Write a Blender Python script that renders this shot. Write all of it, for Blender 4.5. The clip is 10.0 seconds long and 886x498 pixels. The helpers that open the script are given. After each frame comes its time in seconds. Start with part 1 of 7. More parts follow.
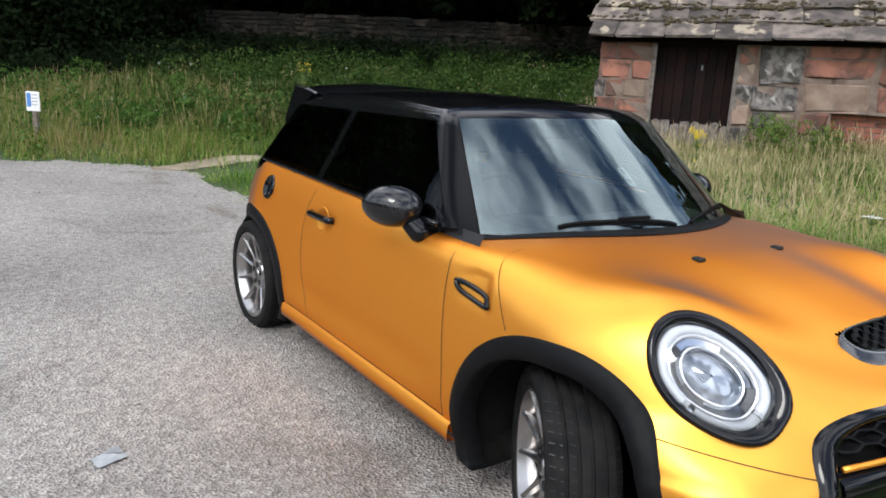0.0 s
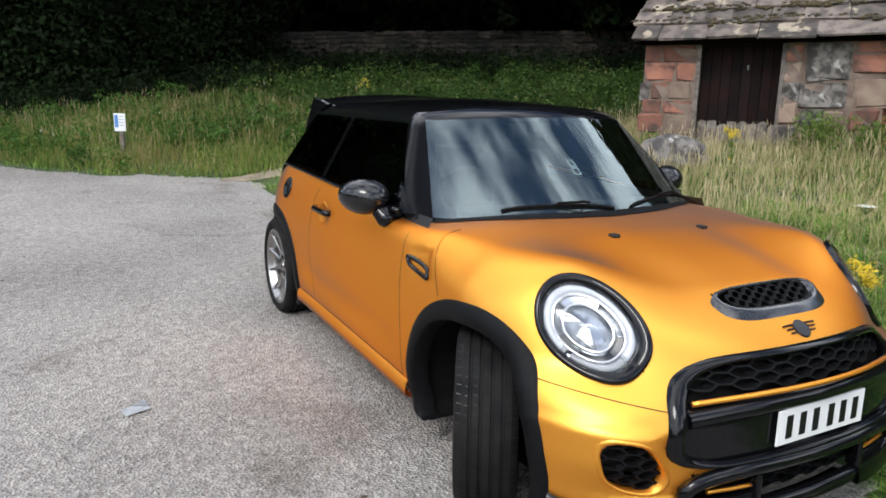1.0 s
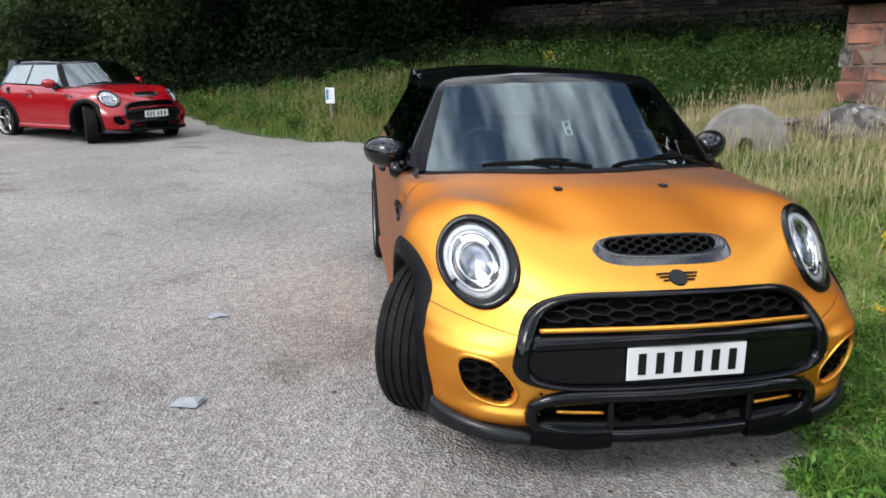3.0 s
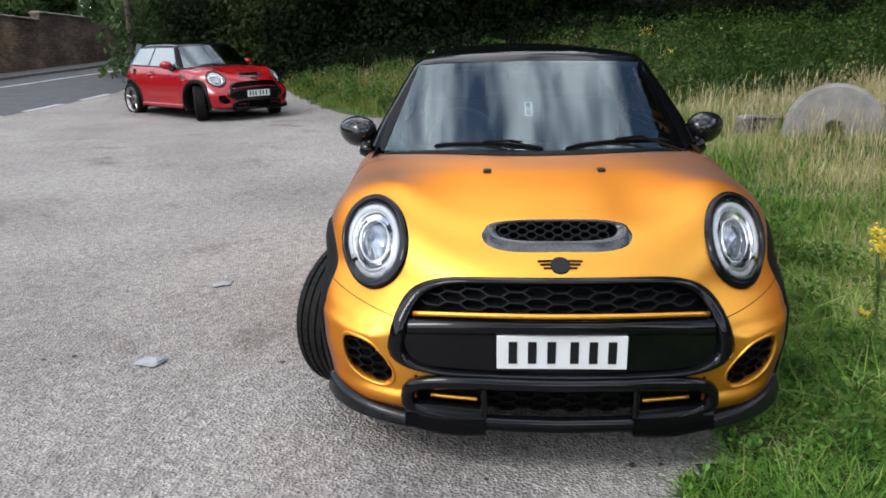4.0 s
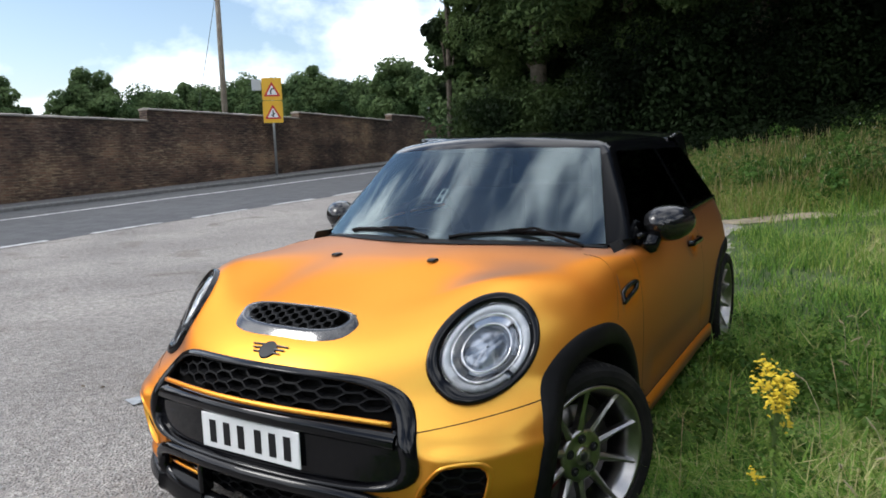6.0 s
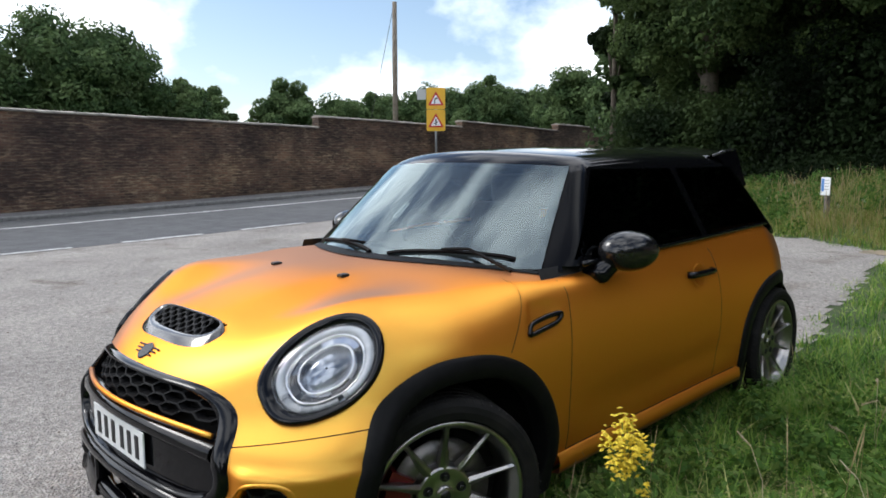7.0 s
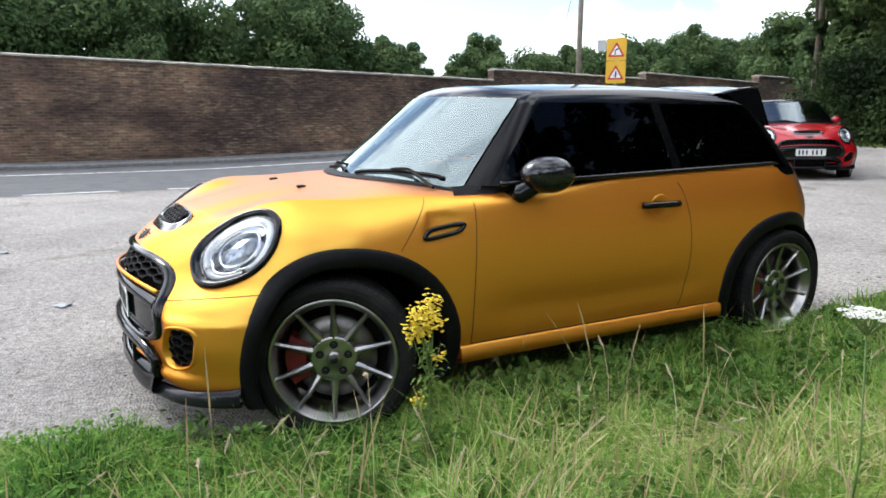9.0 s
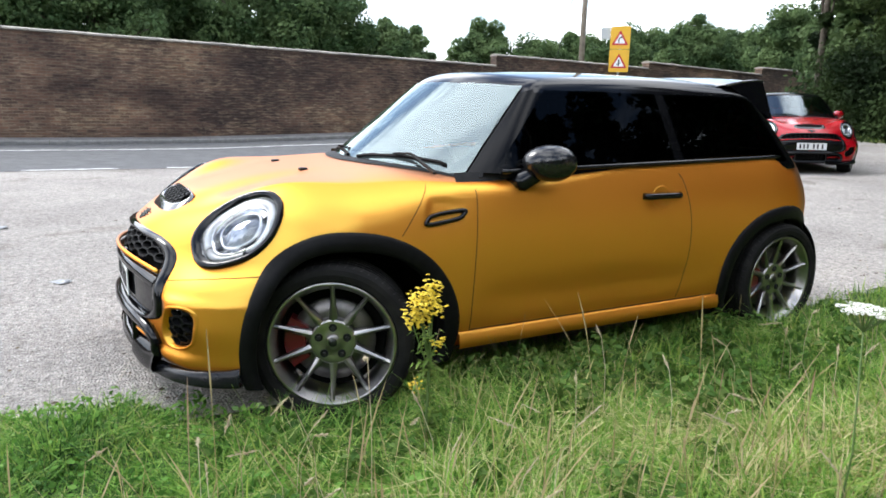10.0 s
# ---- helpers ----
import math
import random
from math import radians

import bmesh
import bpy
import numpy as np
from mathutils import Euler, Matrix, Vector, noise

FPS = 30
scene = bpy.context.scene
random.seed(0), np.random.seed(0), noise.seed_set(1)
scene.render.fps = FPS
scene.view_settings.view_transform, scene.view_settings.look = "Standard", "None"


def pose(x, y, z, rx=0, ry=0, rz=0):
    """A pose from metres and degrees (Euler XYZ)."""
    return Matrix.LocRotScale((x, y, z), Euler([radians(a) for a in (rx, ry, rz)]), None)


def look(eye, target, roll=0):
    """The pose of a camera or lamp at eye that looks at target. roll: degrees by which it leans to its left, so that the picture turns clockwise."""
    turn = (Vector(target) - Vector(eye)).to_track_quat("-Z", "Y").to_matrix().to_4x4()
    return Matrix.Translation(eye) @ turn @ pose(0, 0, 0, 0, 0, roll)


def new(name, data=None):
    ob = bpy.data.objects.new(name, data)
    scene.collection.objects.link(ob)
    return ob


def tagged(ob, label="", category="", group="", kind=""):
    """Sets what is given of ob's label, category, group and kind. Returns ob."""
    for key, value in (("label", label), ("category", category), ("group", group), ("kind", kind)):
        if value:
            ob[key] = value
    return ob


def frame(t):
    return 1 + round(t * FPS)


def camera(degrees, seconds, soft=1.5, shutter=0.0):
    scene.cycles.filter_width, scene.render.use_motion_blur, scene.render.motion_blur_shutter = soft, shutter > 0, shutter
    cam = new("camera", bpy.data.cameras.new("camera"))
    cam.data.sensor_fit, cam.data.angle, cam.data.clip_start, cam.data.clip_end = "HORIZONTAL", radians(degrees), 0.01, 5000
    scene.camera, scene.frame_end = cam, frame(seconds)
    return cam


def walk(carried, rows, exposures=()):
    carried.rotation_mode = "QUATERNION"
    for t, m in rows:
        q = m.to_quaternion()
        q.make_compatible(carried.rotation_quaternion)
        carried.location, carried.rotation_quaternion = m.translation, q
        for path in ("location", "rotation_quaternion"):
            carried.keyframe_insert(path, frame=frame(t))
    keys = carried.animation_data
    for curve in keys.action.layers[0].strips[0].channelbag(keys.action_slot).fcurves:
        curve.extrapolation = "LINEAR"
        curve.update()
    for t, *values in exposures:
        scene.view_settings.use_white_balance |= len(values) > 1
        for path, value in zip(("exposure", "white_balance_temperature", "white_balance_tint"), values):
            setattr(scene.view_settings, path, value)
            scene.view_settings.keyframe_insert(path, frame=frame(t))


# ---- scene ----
cam = camera(64.1, 10.0, soft=1.7)
PATH = [
    (0, (-2.146, -2.548, 1.407), (-1.043, -0.941, 0.956), 2.9),
    (0.5, (-2.113, -2.856, 1.421), (-1.076, -1.2, 0.992), 2.3),
    (1, (-1.944, -3.148, 1.4), (-1.041, -1.415, 0.972), 0.8),
    (1.5, (-1.791, -3.434, 1.402), (-1.075, -1.631, 0.915), 1.0),
    (2, (-1.666, -3.717, 1.409), (-1.058, -1.874, 0.929), 0.9),
    (2.2, (-1.583, -3.785, 1.412), (-0.995, -1.936, 0.929), 0.8),
    (3.5, (-0.659, -3.912, 1.356), (-0.605, -1.978, 0.846), -0.7),
    (4, (-0.253, -3.938, 1.369), (-0.355, -2.017, 0.822), -1.0),
    (4.5, (0.234, -3.935, 1.373), (-0.211, -2.043, 0.902), -1.6),
    (5, (0.7, -3.798, 1.357), (0.224, -1.901, 0.939), 1.0),
    (5.5, (1.142, -3.633, 1.327), (0.428, -1.803, 0.955), 0.6),
    (5.7, (1.308, -3.527, 1.301), (0.452, -1.747, 0.987), -0.7),
    (6.8, (2.107, -2.841, 1.304), (0.807, -1.345, 1.032), -0.8),
    (7, (2.244, -2.702, 1.306), (0.838, -1.301, 1.061), -0.3),
    (7.5, (2.565, -2.377, 1.244), (1.009, -1.147, 0.984), 0.6),
    (8, (2.821, -2.194, 1.247), (1.199, -1.049, 1.005), 0.7),
    (8.5, (3.139, -2.134, 1.207), (1.416, -1.157, 0.928), 0.4),
    (9, (3.227, -2.128, 1.198), (1.502, -1.184, 0.834), 0.1),
    (9.5, (3.245, -2.124, 1.204), (1.525, -1.185, 0.801), 0.5),
    (10, (3.227, -2.141, 1.203), (1.513, -1.195, 0.798), 1.5),
]
walk(cam, [(t, look(eye, target, roll)) for t, eye, target, roll in PATH], [(0, 0.56, 6420, 10), (2.2, 0.52, 6420, 10), (4, 0.44, 6420, 10), (5.5, 0.32, 6420, 10), (7, 0.35, 6420, 10), (7.5, 0.48, 6420, 10), (8.5, 0.80, 6420, 10), (9.2, 1.02, 6420, 10), (10, 1.13, 6420, 10)])

# ---- daylight: bright broken cloud, a veiled sun ----
SUN_EL, SUN_AZ = 45.0, 236.0
world = bpy.data.worlds.new("sky")
scene.world = world
world.use_nodes = True
wn, wl = world.node_tree.nodes, world.node_tree.links
wn.clear()
w_out = wn.new("ShaderNodeOutputWorld")
w_sky = wn.new("ShaderNodeTexSky")
w_sky.sky_type, w_sky.sun_disc = "NISHITA", False
w_sky.sun_elevation, w_sky.sun_rotation = radians(SUN_EL), radians(SUN_AZ)
w_bg = wn.new("ShaderNodeBackground")
w_bg.inputs["Strength"].default_value = 0.14
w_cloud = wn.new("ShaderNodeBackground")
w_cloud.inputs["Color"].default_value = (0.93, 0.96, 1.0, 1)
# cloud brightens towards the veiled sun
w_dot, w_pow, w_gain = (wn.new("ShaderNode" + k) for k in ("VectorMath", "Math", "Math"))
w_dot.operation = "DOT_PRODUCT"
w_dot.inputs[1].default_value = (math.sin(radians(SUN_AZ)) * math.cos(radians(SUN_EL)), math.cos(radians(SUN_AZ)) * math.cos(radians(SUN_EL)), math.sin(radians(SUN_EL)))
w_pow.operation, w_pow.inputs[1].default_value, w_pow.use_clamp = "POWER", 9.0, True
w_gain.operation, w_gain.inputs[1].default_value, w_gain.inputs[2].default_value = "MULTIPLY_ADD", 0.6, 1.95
w_mix = wn.new("ShaderNodeMixShader")
w_co = wn.new("ShaderNodeTexCoord")
w_map = wn.new("ShaderNodeMapping")
w_map.inputs["Scale"].default_value = (1.0, 1.0, 1.5)
w_noise = wn.new("ShaderNodeTexNoise")
w_noise.inputs["Scale"].default_value = 2.6
w_noise.inputs["Detail"].default_value = 7.0
w_noise.inputs["Roughness"].default_value = 0.55
w_ramp = wn.new("ShaderNodeValToRGB")
w_ramp.color_ramp.elements[0].position, w_ramp.color_ramp.elements[1].position = 0.43, 0.565
w_shade = wn.new("ShaderNodeTexNoise")
w_shade.inputs["Scale"].default_value = 2.6
w_shade.inputs["Detail"].default_value = 5.0
w_tone = wn.new("ShaderNodeValToRGB")
w_tone.color_ramp.elements[0].position, w_tone.color_ramp.elements[0].color = 0.36, (0.50, 0.56, 0.65, 1)
w_tone.color_ramp.elements[1].position, w_tone.color_ramp.elements[1].color = 0.58, (0.97, 1.0, 1.05, 1)
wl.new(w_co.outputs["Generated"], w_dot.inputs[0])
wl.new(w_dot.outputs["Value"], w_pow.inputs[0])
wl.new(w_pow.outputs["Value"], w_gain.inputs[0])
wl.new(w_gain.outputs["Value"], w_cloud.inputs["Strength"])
wl.new(w_co.outputs["Generated"], w_map.inputs["Vector"])
wl.new(w_map.outputs["Vector"], w_noise.inputs["Vector"])
wl.new(w_map.outputs["Vector"], w_shade.inputs["Vector"])
wl.new(w_noise.outputs["Fac"], w_ramp.inputs["Fac"])
wl.new(w_shade.outputs["Fac"], w_tone.inputs["Fac"])
wl.new(w_tone.outputs["Color"], w_cloud.inputs["Color"])
wl.new(w_sky.outputs["Color"], w_bg.inputs["Color"])
wl.new(w_ramp.outputs["Color"], w_mix.inputs["Fac"])
wl.new(w_bg.outputs["Background"], w_mix.inputs[1])
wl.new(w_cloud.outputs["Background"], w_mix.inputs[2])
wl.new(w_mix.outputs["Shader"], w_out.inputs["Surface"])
sun = new("sun", bpy.data.lights.new("sun", "SUN"))
sun.data.energy, sun.data.angle, sun.data.color = 1.15, radians(18), (1.0, 0.97, 0.93)
_az = radians(SUN_AZ)
sun.matrix_world = look((math.sin(_az) * 40, math.cos(_az) * 40, 40 * math.tan(radians(SUN_EL))), (0, 0, 0))

# ---- materials ----
def material(name, colour, rough=0.6, metal=0.0, second=None, scale=8.0, contrast=(0.35, 0.65), detail=6.0, bump=0.0, bump_scale=60.0, per_object=0.0, per_island=0.0, place=False, stain=None, **more):
    """A procedural surface: two colours mixed by noise, a finer noise on the roughness, relief, and a spread from piece to piece."""
    m = bpy.data.materials.new(name)
    m.use_nodes = True
    n, l = m.node_tree.nodes, m.node_tree.links
    b = n["Principled BSDF"]
    b.inputs["Roughness"].default_value, b.inputs["Metallic"].default_value = rough, metal
    b.inputs["Base Color"].default_value = (*colour, 1)
    for key, value in more.items():
        b.inputs[key.replace("_", " ")].default_value = value
    co = n.new("ShaderNodeTexCoord")
    where = n.new("ShaderNodeNewGeometry").outputs["Position"] if place else co.outputs["Object"]
    out = None
    if second:
        t = n.new("ShaderNodeTexNoise")
        t.inputs["Scale"].default_value, t.inputs["Detail"].default_value = scale, detail
        l.new(where, t.inputs["Vector"])
        r = n.new("ShaderNodeValToRGB")
        e = r.color_ramp.elements
        e[0].position, e[1].position = contrast
        e[0].color, e[1].color = (*colour, 1), (*second, 1)
        l.new(t.outputs["Fac"], r.inputs["Fac"])
        out = r.outputs["Color"]
    for amount, source in ((per_object, "object"), (per_island, "island")):
        if amount and out:
            h = n.new("ShaderNodeHueSaturation")
            if source == "object":
                s = n.new("ShaderNodeObjectInfo").outputs["Random"]
            else:
                s = n.new("ShaderNodeNewGeometry").outputs["Random Per Island"]
            k = n.new("ShaderNodeMapRange")
            k.inputs["To Min"].default_value, k.inputs["To Max"].default_value = 1 - amount, 1 + amount
            l.new(s, k.inputs["Value"])
            l.new(k.outputs["Result"], h.inputs["Value"])
            l.new(out, h.inputs["Color"])
            out = h.outputs["Color"]
    if stain and out:
        # (colour, noise scale, low, high): blotches with a shape of their own
        t3 = n.new("ShaderNodeTexNoise")
        t3.inputs["Scale"].default_value, t3.inputs["Detail"].default_value, t3.inputs["Distortion"].default_value = stain[1], 7, 0.5
        l.new(where, t3.inputs["Vector"])
        k3 = n.new("ShaderNodeMapRange")
        k3.inputs["From Min"].default_value, k3.inputs["From Max"].default_value = stain[2], stain[3]
        l.new(t3.outputs["Fac"], k3.inputs["Value"])
        x3 = n.new("ShaderNodeMixRGB")
        x3.inputs["Color2"].default_value = (*stain[0], 1)
        l.new(k3.outputs["Result"], x3.inputs["Fac"])
        l.new(out, x3.inputs["Color1"])
        out = x3.outputs["Color"]
    if out:
        l.new(out, b.inputs["Base Color"])
    if bump:
        t2 = n.new("ShaderNodeTexNoise")
        t2.inputs["Scale"].default_value, t2.inputs["Detail"].default_value = bump_scale, 5
        l.new(where, t2.inputs["Vector"])
        p = n.new("ShaderNodeBump")
        p.inputs["Strength"].default_value, p.inputs["Distance"].default_value = min(1, bump), 0.01
        l.new(t2.outputs["Fac"], p.inputs["Height"])
        l.new(p.outputs["Normal"], b.inputs["Normal"])
    return m


def glass(name, tint, head_on=0.045, film=(1, 1, 1)):
    """A thin pane: it lets the tinted view through and mirrors the more, the flatter it is seen."""
    m = bpy.data.materials.new(name)
    m.use_nodes = True
    n, l = m.node_tree.nodes, m.node_tree.links
    n.clear()
    out, mix, clear, shine, edge, power, scaled = (n.new("ShaderNode" + k) for k in ("OutputMaterial", "MixShader", "BsdfTransparent", "BsdfGlossy", "LayerWeight", "Math", "Math"))
    clear.inputs["Color"].default_value = (*tint, 1)
    shine.inputs["Roughness"].default_value, shine.inputs["Color"].default_value = 0.01, (*film, 1)
    edge.inputs["Blend"].default_value = 0.5
    power.operation, power.inputs[1].default_value = "POWER", 5.0
    scaled.operation, scaled.inputs[1].default_value, scaled.inputs[2].default_value = "MULTIPLY_ADD", 1 - head_on, head_on
    l.new(edge.outputs["Facing"], power.inputs[0])
    l.new(power.outputs["Value"], scaled.inputs[0])
    l.new(scaled.outputs["Value"], mix.inputs["Fac"])
    l.new(clear.outputs["BSDF"], mix.inputs[1])
    l.new(shine.outputs["BSDF"], mix.inputs[2])
    l.new(mix.outputs["Shader"], out.inputs["Surface"])
    return m


M_GOLD = material("orange_gold_satin_wrap", (0.76, 0.27, 0.026), 0.70, 0.92, second=(0.79, 0.285, 0.03), scale=350, bump=0.03, bump_scale=900)


def grazing_gloss(m, colour, rough, most, power, start=0.0, full=1.0):
    """A satin top film, the stronger, the flatter it is seen (power 0: alike at all angles)."""
    n, l = m.node_tree.nodes, m.node_tree.links
    out = n["Material Output"]
    under = out.inputs["Surface"].links[0].from_socket
    shine, edge, rise, amount, mix = (n.new("ShaderNode" + k) for k in ("BsdfGlossy", "LayerWeight", "Math", "Math", "MixShader"))
    shine.inputs["Color"].default_value, shine.inputs["Roughness"].default_value = (*colour, 1), rough
    edge.inputs["Blend"].default_value = 0.5
    rise.operation, rise.inputs[1].default_value = "POWER", power
    amount.operation, amount.inputs[1].default_value = "MULTIPLY", most
    span = n.new("ShaderNodeMapRange")
    span.interpolation_type = "SMOOTHSTEP" if start else "LINEAR"
    span.inputs["From Min"].default_value, span.inputs["From Max"].default_value = start, full
    l.new(edge.outputs["Facing"], span.inputs["Value"])
    l.new(span.outputs["Result"], rise.inputs[0])
    l.new(rise.outputs["Value"], amount.inputs[0])
    l.new(amount.outputs["Value"], mix.inputs["Fac"])
    l.new(under, mix.inputs[1])
    l.new(shine.outputs["BSDF"], mix.inputs[2])
    l.new(mix.outputs["Shader"], out.inputs["Surface"])


grazing_gloss(M_GOLD, (0.86, 0.66, 0.13), 0.36, 0.44, 0.0)
grazing_gloss(M_GOLD, (0.96, 0.27, 0.030), 0.45, 0.90, 1.0)
grazing_gloss(M_GOLD, (0.52, 0.30, 0.21), 0.42, 0.90, 1.0, 0.65, 0.86)
M_PILLAR = material("pillar_black", (0.003, 0.003, 0.0035), 0.14, Specular_IOR_Level=0.12)
M_RED = material("gloss_red_paint", (0.30, 0.0015, 0.006), 0.25, 0.0, second=(0.33, 0.002, 0.008), scale=200, Coat_Weight=0.5, Coat_Roughness=0.04, Specular_IOR_Level=0.4)
M_BLACK = material("gloss_black", (0.004, 0.004, 0.005), 0.07, 0.0, Specular_IOR_Level=0.3)
M_CLAD = material("matt_black_plastic", (0.0035, 0.0035, 0.004), 0.55, second=(0.006, 0.006, 0.0065), scale=40, bump=0.08, bump_scale=500, Specular_IOR_Level=0.12)
M_CARBON = material("carbon_mirror_cap", (0.005, 0.005, 0.0055), 0.16, 0.0, second=(0.014, 0.014, 0.015), scale=150, detail=0, Coat_Weight=0.3, Coat_Roughness=0.08, Specular_IOR_Level=0.35)
M_SCOOP = material("dark_carbon_rim", (0.022, 0.022, 0.024), 0.16, 0.2, second=(0.04, 0.04, 0.042), scale=120, Coat_Weight=0.6, Coat_Roughness=0.05)
M_LIP = material("satin_black_lip", (0.006, 0.0065, 0.008), 0.26, 0.0, second=(0.010, 0.0105, 0.012), scale=12, Specular_IOR_Level=0.28)
M_DARK = material("dark_underside", (0.004, 0.004, 0.004), 0.9, second=(0.007, 0.007, 0.006), scale=10, Specular_IOR_Level=0.1)
M_SEAM = material("panel_gap", (0.055, 0.024, 0.006), 0.8)
M_TYRE = material("tyre_rubber", (0.007, 0.007, 0.007), 0.75, second=(0.016, 0.015, 0.014), scale=15, bump=0.1, bump_scale=120, Specular_IOR_Level=0.12)
M_RIM = material("gunmetal_alloy", (0.40, 0.385, 0.375), 0.30, 1.0, second=(0.33, 0.315, 0.305), scale=20)
M_RIMDARK = material("dark_alloy", (0.05, 0.05, 0.05), 0.35, 0.8)
M_DISC = material("brake_disc_steel", (0.22, 0.21, 0.20), 0.4, 1.0, second=(0.16, 0.15, 0.145), scale=30)
M_CALIPER = material("red_caliper", (0.10, 0.002, 0.005), 0.4)
M_CHROME = material("bright_metal", (0.7, 0.7, 0.7), 0.12, 1.0)
M_LAMP = material("lamp_reflector", (0.42, 0.45, 0.49), 0.24, 0.9, second=(0.20, 0.22, 0.25), scale=22)
M_PROJECTOR = material("grey_projector_lens", (0.10, 0.115, 0.14), 0.06, 0.5, second=(0.30, 0.33, 0.38), scale=26, detail=1.0, contrast=(0.45, 0.55))
M_DRL = material("white_light_guide", (0.50, 0.52, 0.55), 0.22, second=(0.44, 0.46, 0.49), scale=30)
M_INDICATOR = material("grey_indicator_lens", (0.30, 0.31, 0.32), 0.25, second=(0.22, 0.23, 0.24), scale=60)
M_LENS = glass("clear_lamp_lens", (1, 1, 1))
M_SCREEN = glass("windscreen_glass", (0.74, 0.84, 0.82), 0.14, (0.82, 0.97, 1.0))
M_SCREENDARK = glass("shaded_windscreen_glass", (0.40, 0.45, 0.46), 0.16, (0.80, 0.90, 0.95))
M_TINT = glass("privacy_glass", (0.022, 0.025, 0.028), 0.016, (0.50, 0.54, 0.58))
M_FRIT = material("screen_edge_black", (0.004, 0.004, 0.0045), 0.9, Specular_IOR_Level=0.0)
M_TINTPALE = glass("pale_tinted_glass", (0.10, 0.12, 0.14), 0.22, (0.85, 0.95, 1.0))
M_PLATE = material("plate_white", (0.75, 0.75, 0.74), 0.35)
M_INK = material("plate_black", (0.008, 0.008, 0.009), 0.4, Specular_IOR_Level=0.3)
M_CABIN = material("cabin_black", (0.014, 0.014, 0.015), 0.7, second=(0.022, 0.022, 0.023), scale=20, Specular_IOR_Level=0.3)
M_PAPER = material("paper", (0.36, 0.375, 0.39), 0.8, second=(0.28, 0.295, 0.31), scale=12)
M_FLAP = material("paper_flap", (0.20, 0.21, 0.22), 0.8, second=(0.26, 0.27, 0.28), scale=12)
M_STICKER = material("pale_film", (0.30, 0.34, 0.34), 0.5)

# ---- building helpers ----
def part(name, data, material, parent=None, label="", smooth=False, at=None):
    """Link a bmesh, or (vertices, faces), as one mesh object under a thing or a part."""
    me = bpy.data.meshes.new(name)
    if isinstance(data, tuple):
        me.from_pydata([tuple(map(float, v)) for v in data[0]], [], [tuple(map(int, f)) for f in data[1]])
    else:
        data.to_mesh(me)
        data.free()
    if smooth:
        me.polygons.foreach_set("use_smooth", [True] * len(me.polygons))
    if material:
        me.materials.append(material)
    me.update()
    ob = new(name, me)
    if parent:
        ob.parent = parent
    if at is not None:
        ob.matrix_local = at
    if label:
        ob["label"] = label
    return ob


def big_mesh(name, verts, quads, material, tris=False):
    """A large mesh straight from arrays."""
    me = bpy.data.meshes.new(name)
    k = 3 if tris else 4
    me.vertices.add(len(verts))
    me.vertices.foreach_set("co", np.asarray(verts, np.float32).ravel())
    me.loops.add(len(quads) * k)
    me.loops.foreach_set("vertex_index", np.asarray(quads, np.int32).ravel())
    me.polygons.add(len(quads))
    me.polygons.foreach_set("loop_start", np.arange(len(quads), dtype=np.int32) * k)
    me.update(calc_edges=True)
    me.materials.append(material)
    return new(name, me)


def empty(name, m=None):
    ob = new(name)
    ob.empty_display_size = 0.1
    if m is not None:
        ob.matrix_world = m
    return ob


def box_bm(size, centre=(0, 0, 0), bevel=0.0, segments=2):
    bm = bmesh.new()
    bmesh.ops.create_cube(bm, size=1)
    for v in bm.verts:
        v.co = Vector((v.co.x * size[0] + centre[0], v.co.y * size[1] + centre[1], v.co.z * size[2] + centre[2]))
    if bevel:
        bmesh.ops.bevel(bm, geom=bm.edges[:], offset=bevel, segments=segments, affect="EDGES", profile=0.5)
    return bm


def lathe(profile, n=48, axis="x", closed=False):
    """Turn a list of (radius, along) about an axis: vertices and faces."""
    vs, fs, k = [], [], len(profile)
    for i in range(n):
        a = 2 * math.pi * i / n
        for r, h in profile:
            c, s = r * math.cos(a), r * math.sin(a)
            vs.append((h, c, s) if axis == "x" else (c, h, s) if axis == "y" else (c, s, h))
    for i in range(n):
        j = (i + 1) % n
        for q in range(k if closed else k - 1):
            p = (q + 1) % k
            fs.append((i * k + q, j * k + q, j * k + p, i * k + p))
    return vs, fs


def tube(points, radius, n=8, taper=1.0, caps=True):
    """A round bar along points."""
    pts = [Vector(p) for p in points]
    vs, fs = [], []
    up = Vector((0.13, 0.27, 1)).normalized()
    for i, p in enumerate(pts):
        d = (pts[min(i + 1, len(pts) - 1)] - pts[max(i - 1, 0)]).normalized()
        a = d.cross(up)
        if a.length < 0.05:
            a = d.cross(Vector((1, 0, 0)))
        a.normalize()
        b = d.cross(a)
        r = radius * (1 + (taper - 1) * i / max(1, len(pts) - 1))
        for k in range(n):
            t = 2 * math.pi * k / n
            vs.append(tuple(p + a * (r * math.cos(t)) + b * (r * math.sin(t))))
    for i in range(len(pts) - 1):
        for k in range(n):
            q = (k + 1) % n
            fs.append((i * n + k, i * n + q, (i + 1) * n + q, (i + 1) * n + k))
    if caps:
        fs.append(tuple(range(n - 1, -1, -1)))
        fs.append(tuple((len(pts) - 1) * n + k for k in range(n)))
    return vs, fs


def join(*pieces):
    vs, fs = [], []
    for v, f in pieces:
        o = len(vs)
        vs.extend(v)
        fs.extend(tuple(i + o for i in q) for q in f)
    return vs, fs


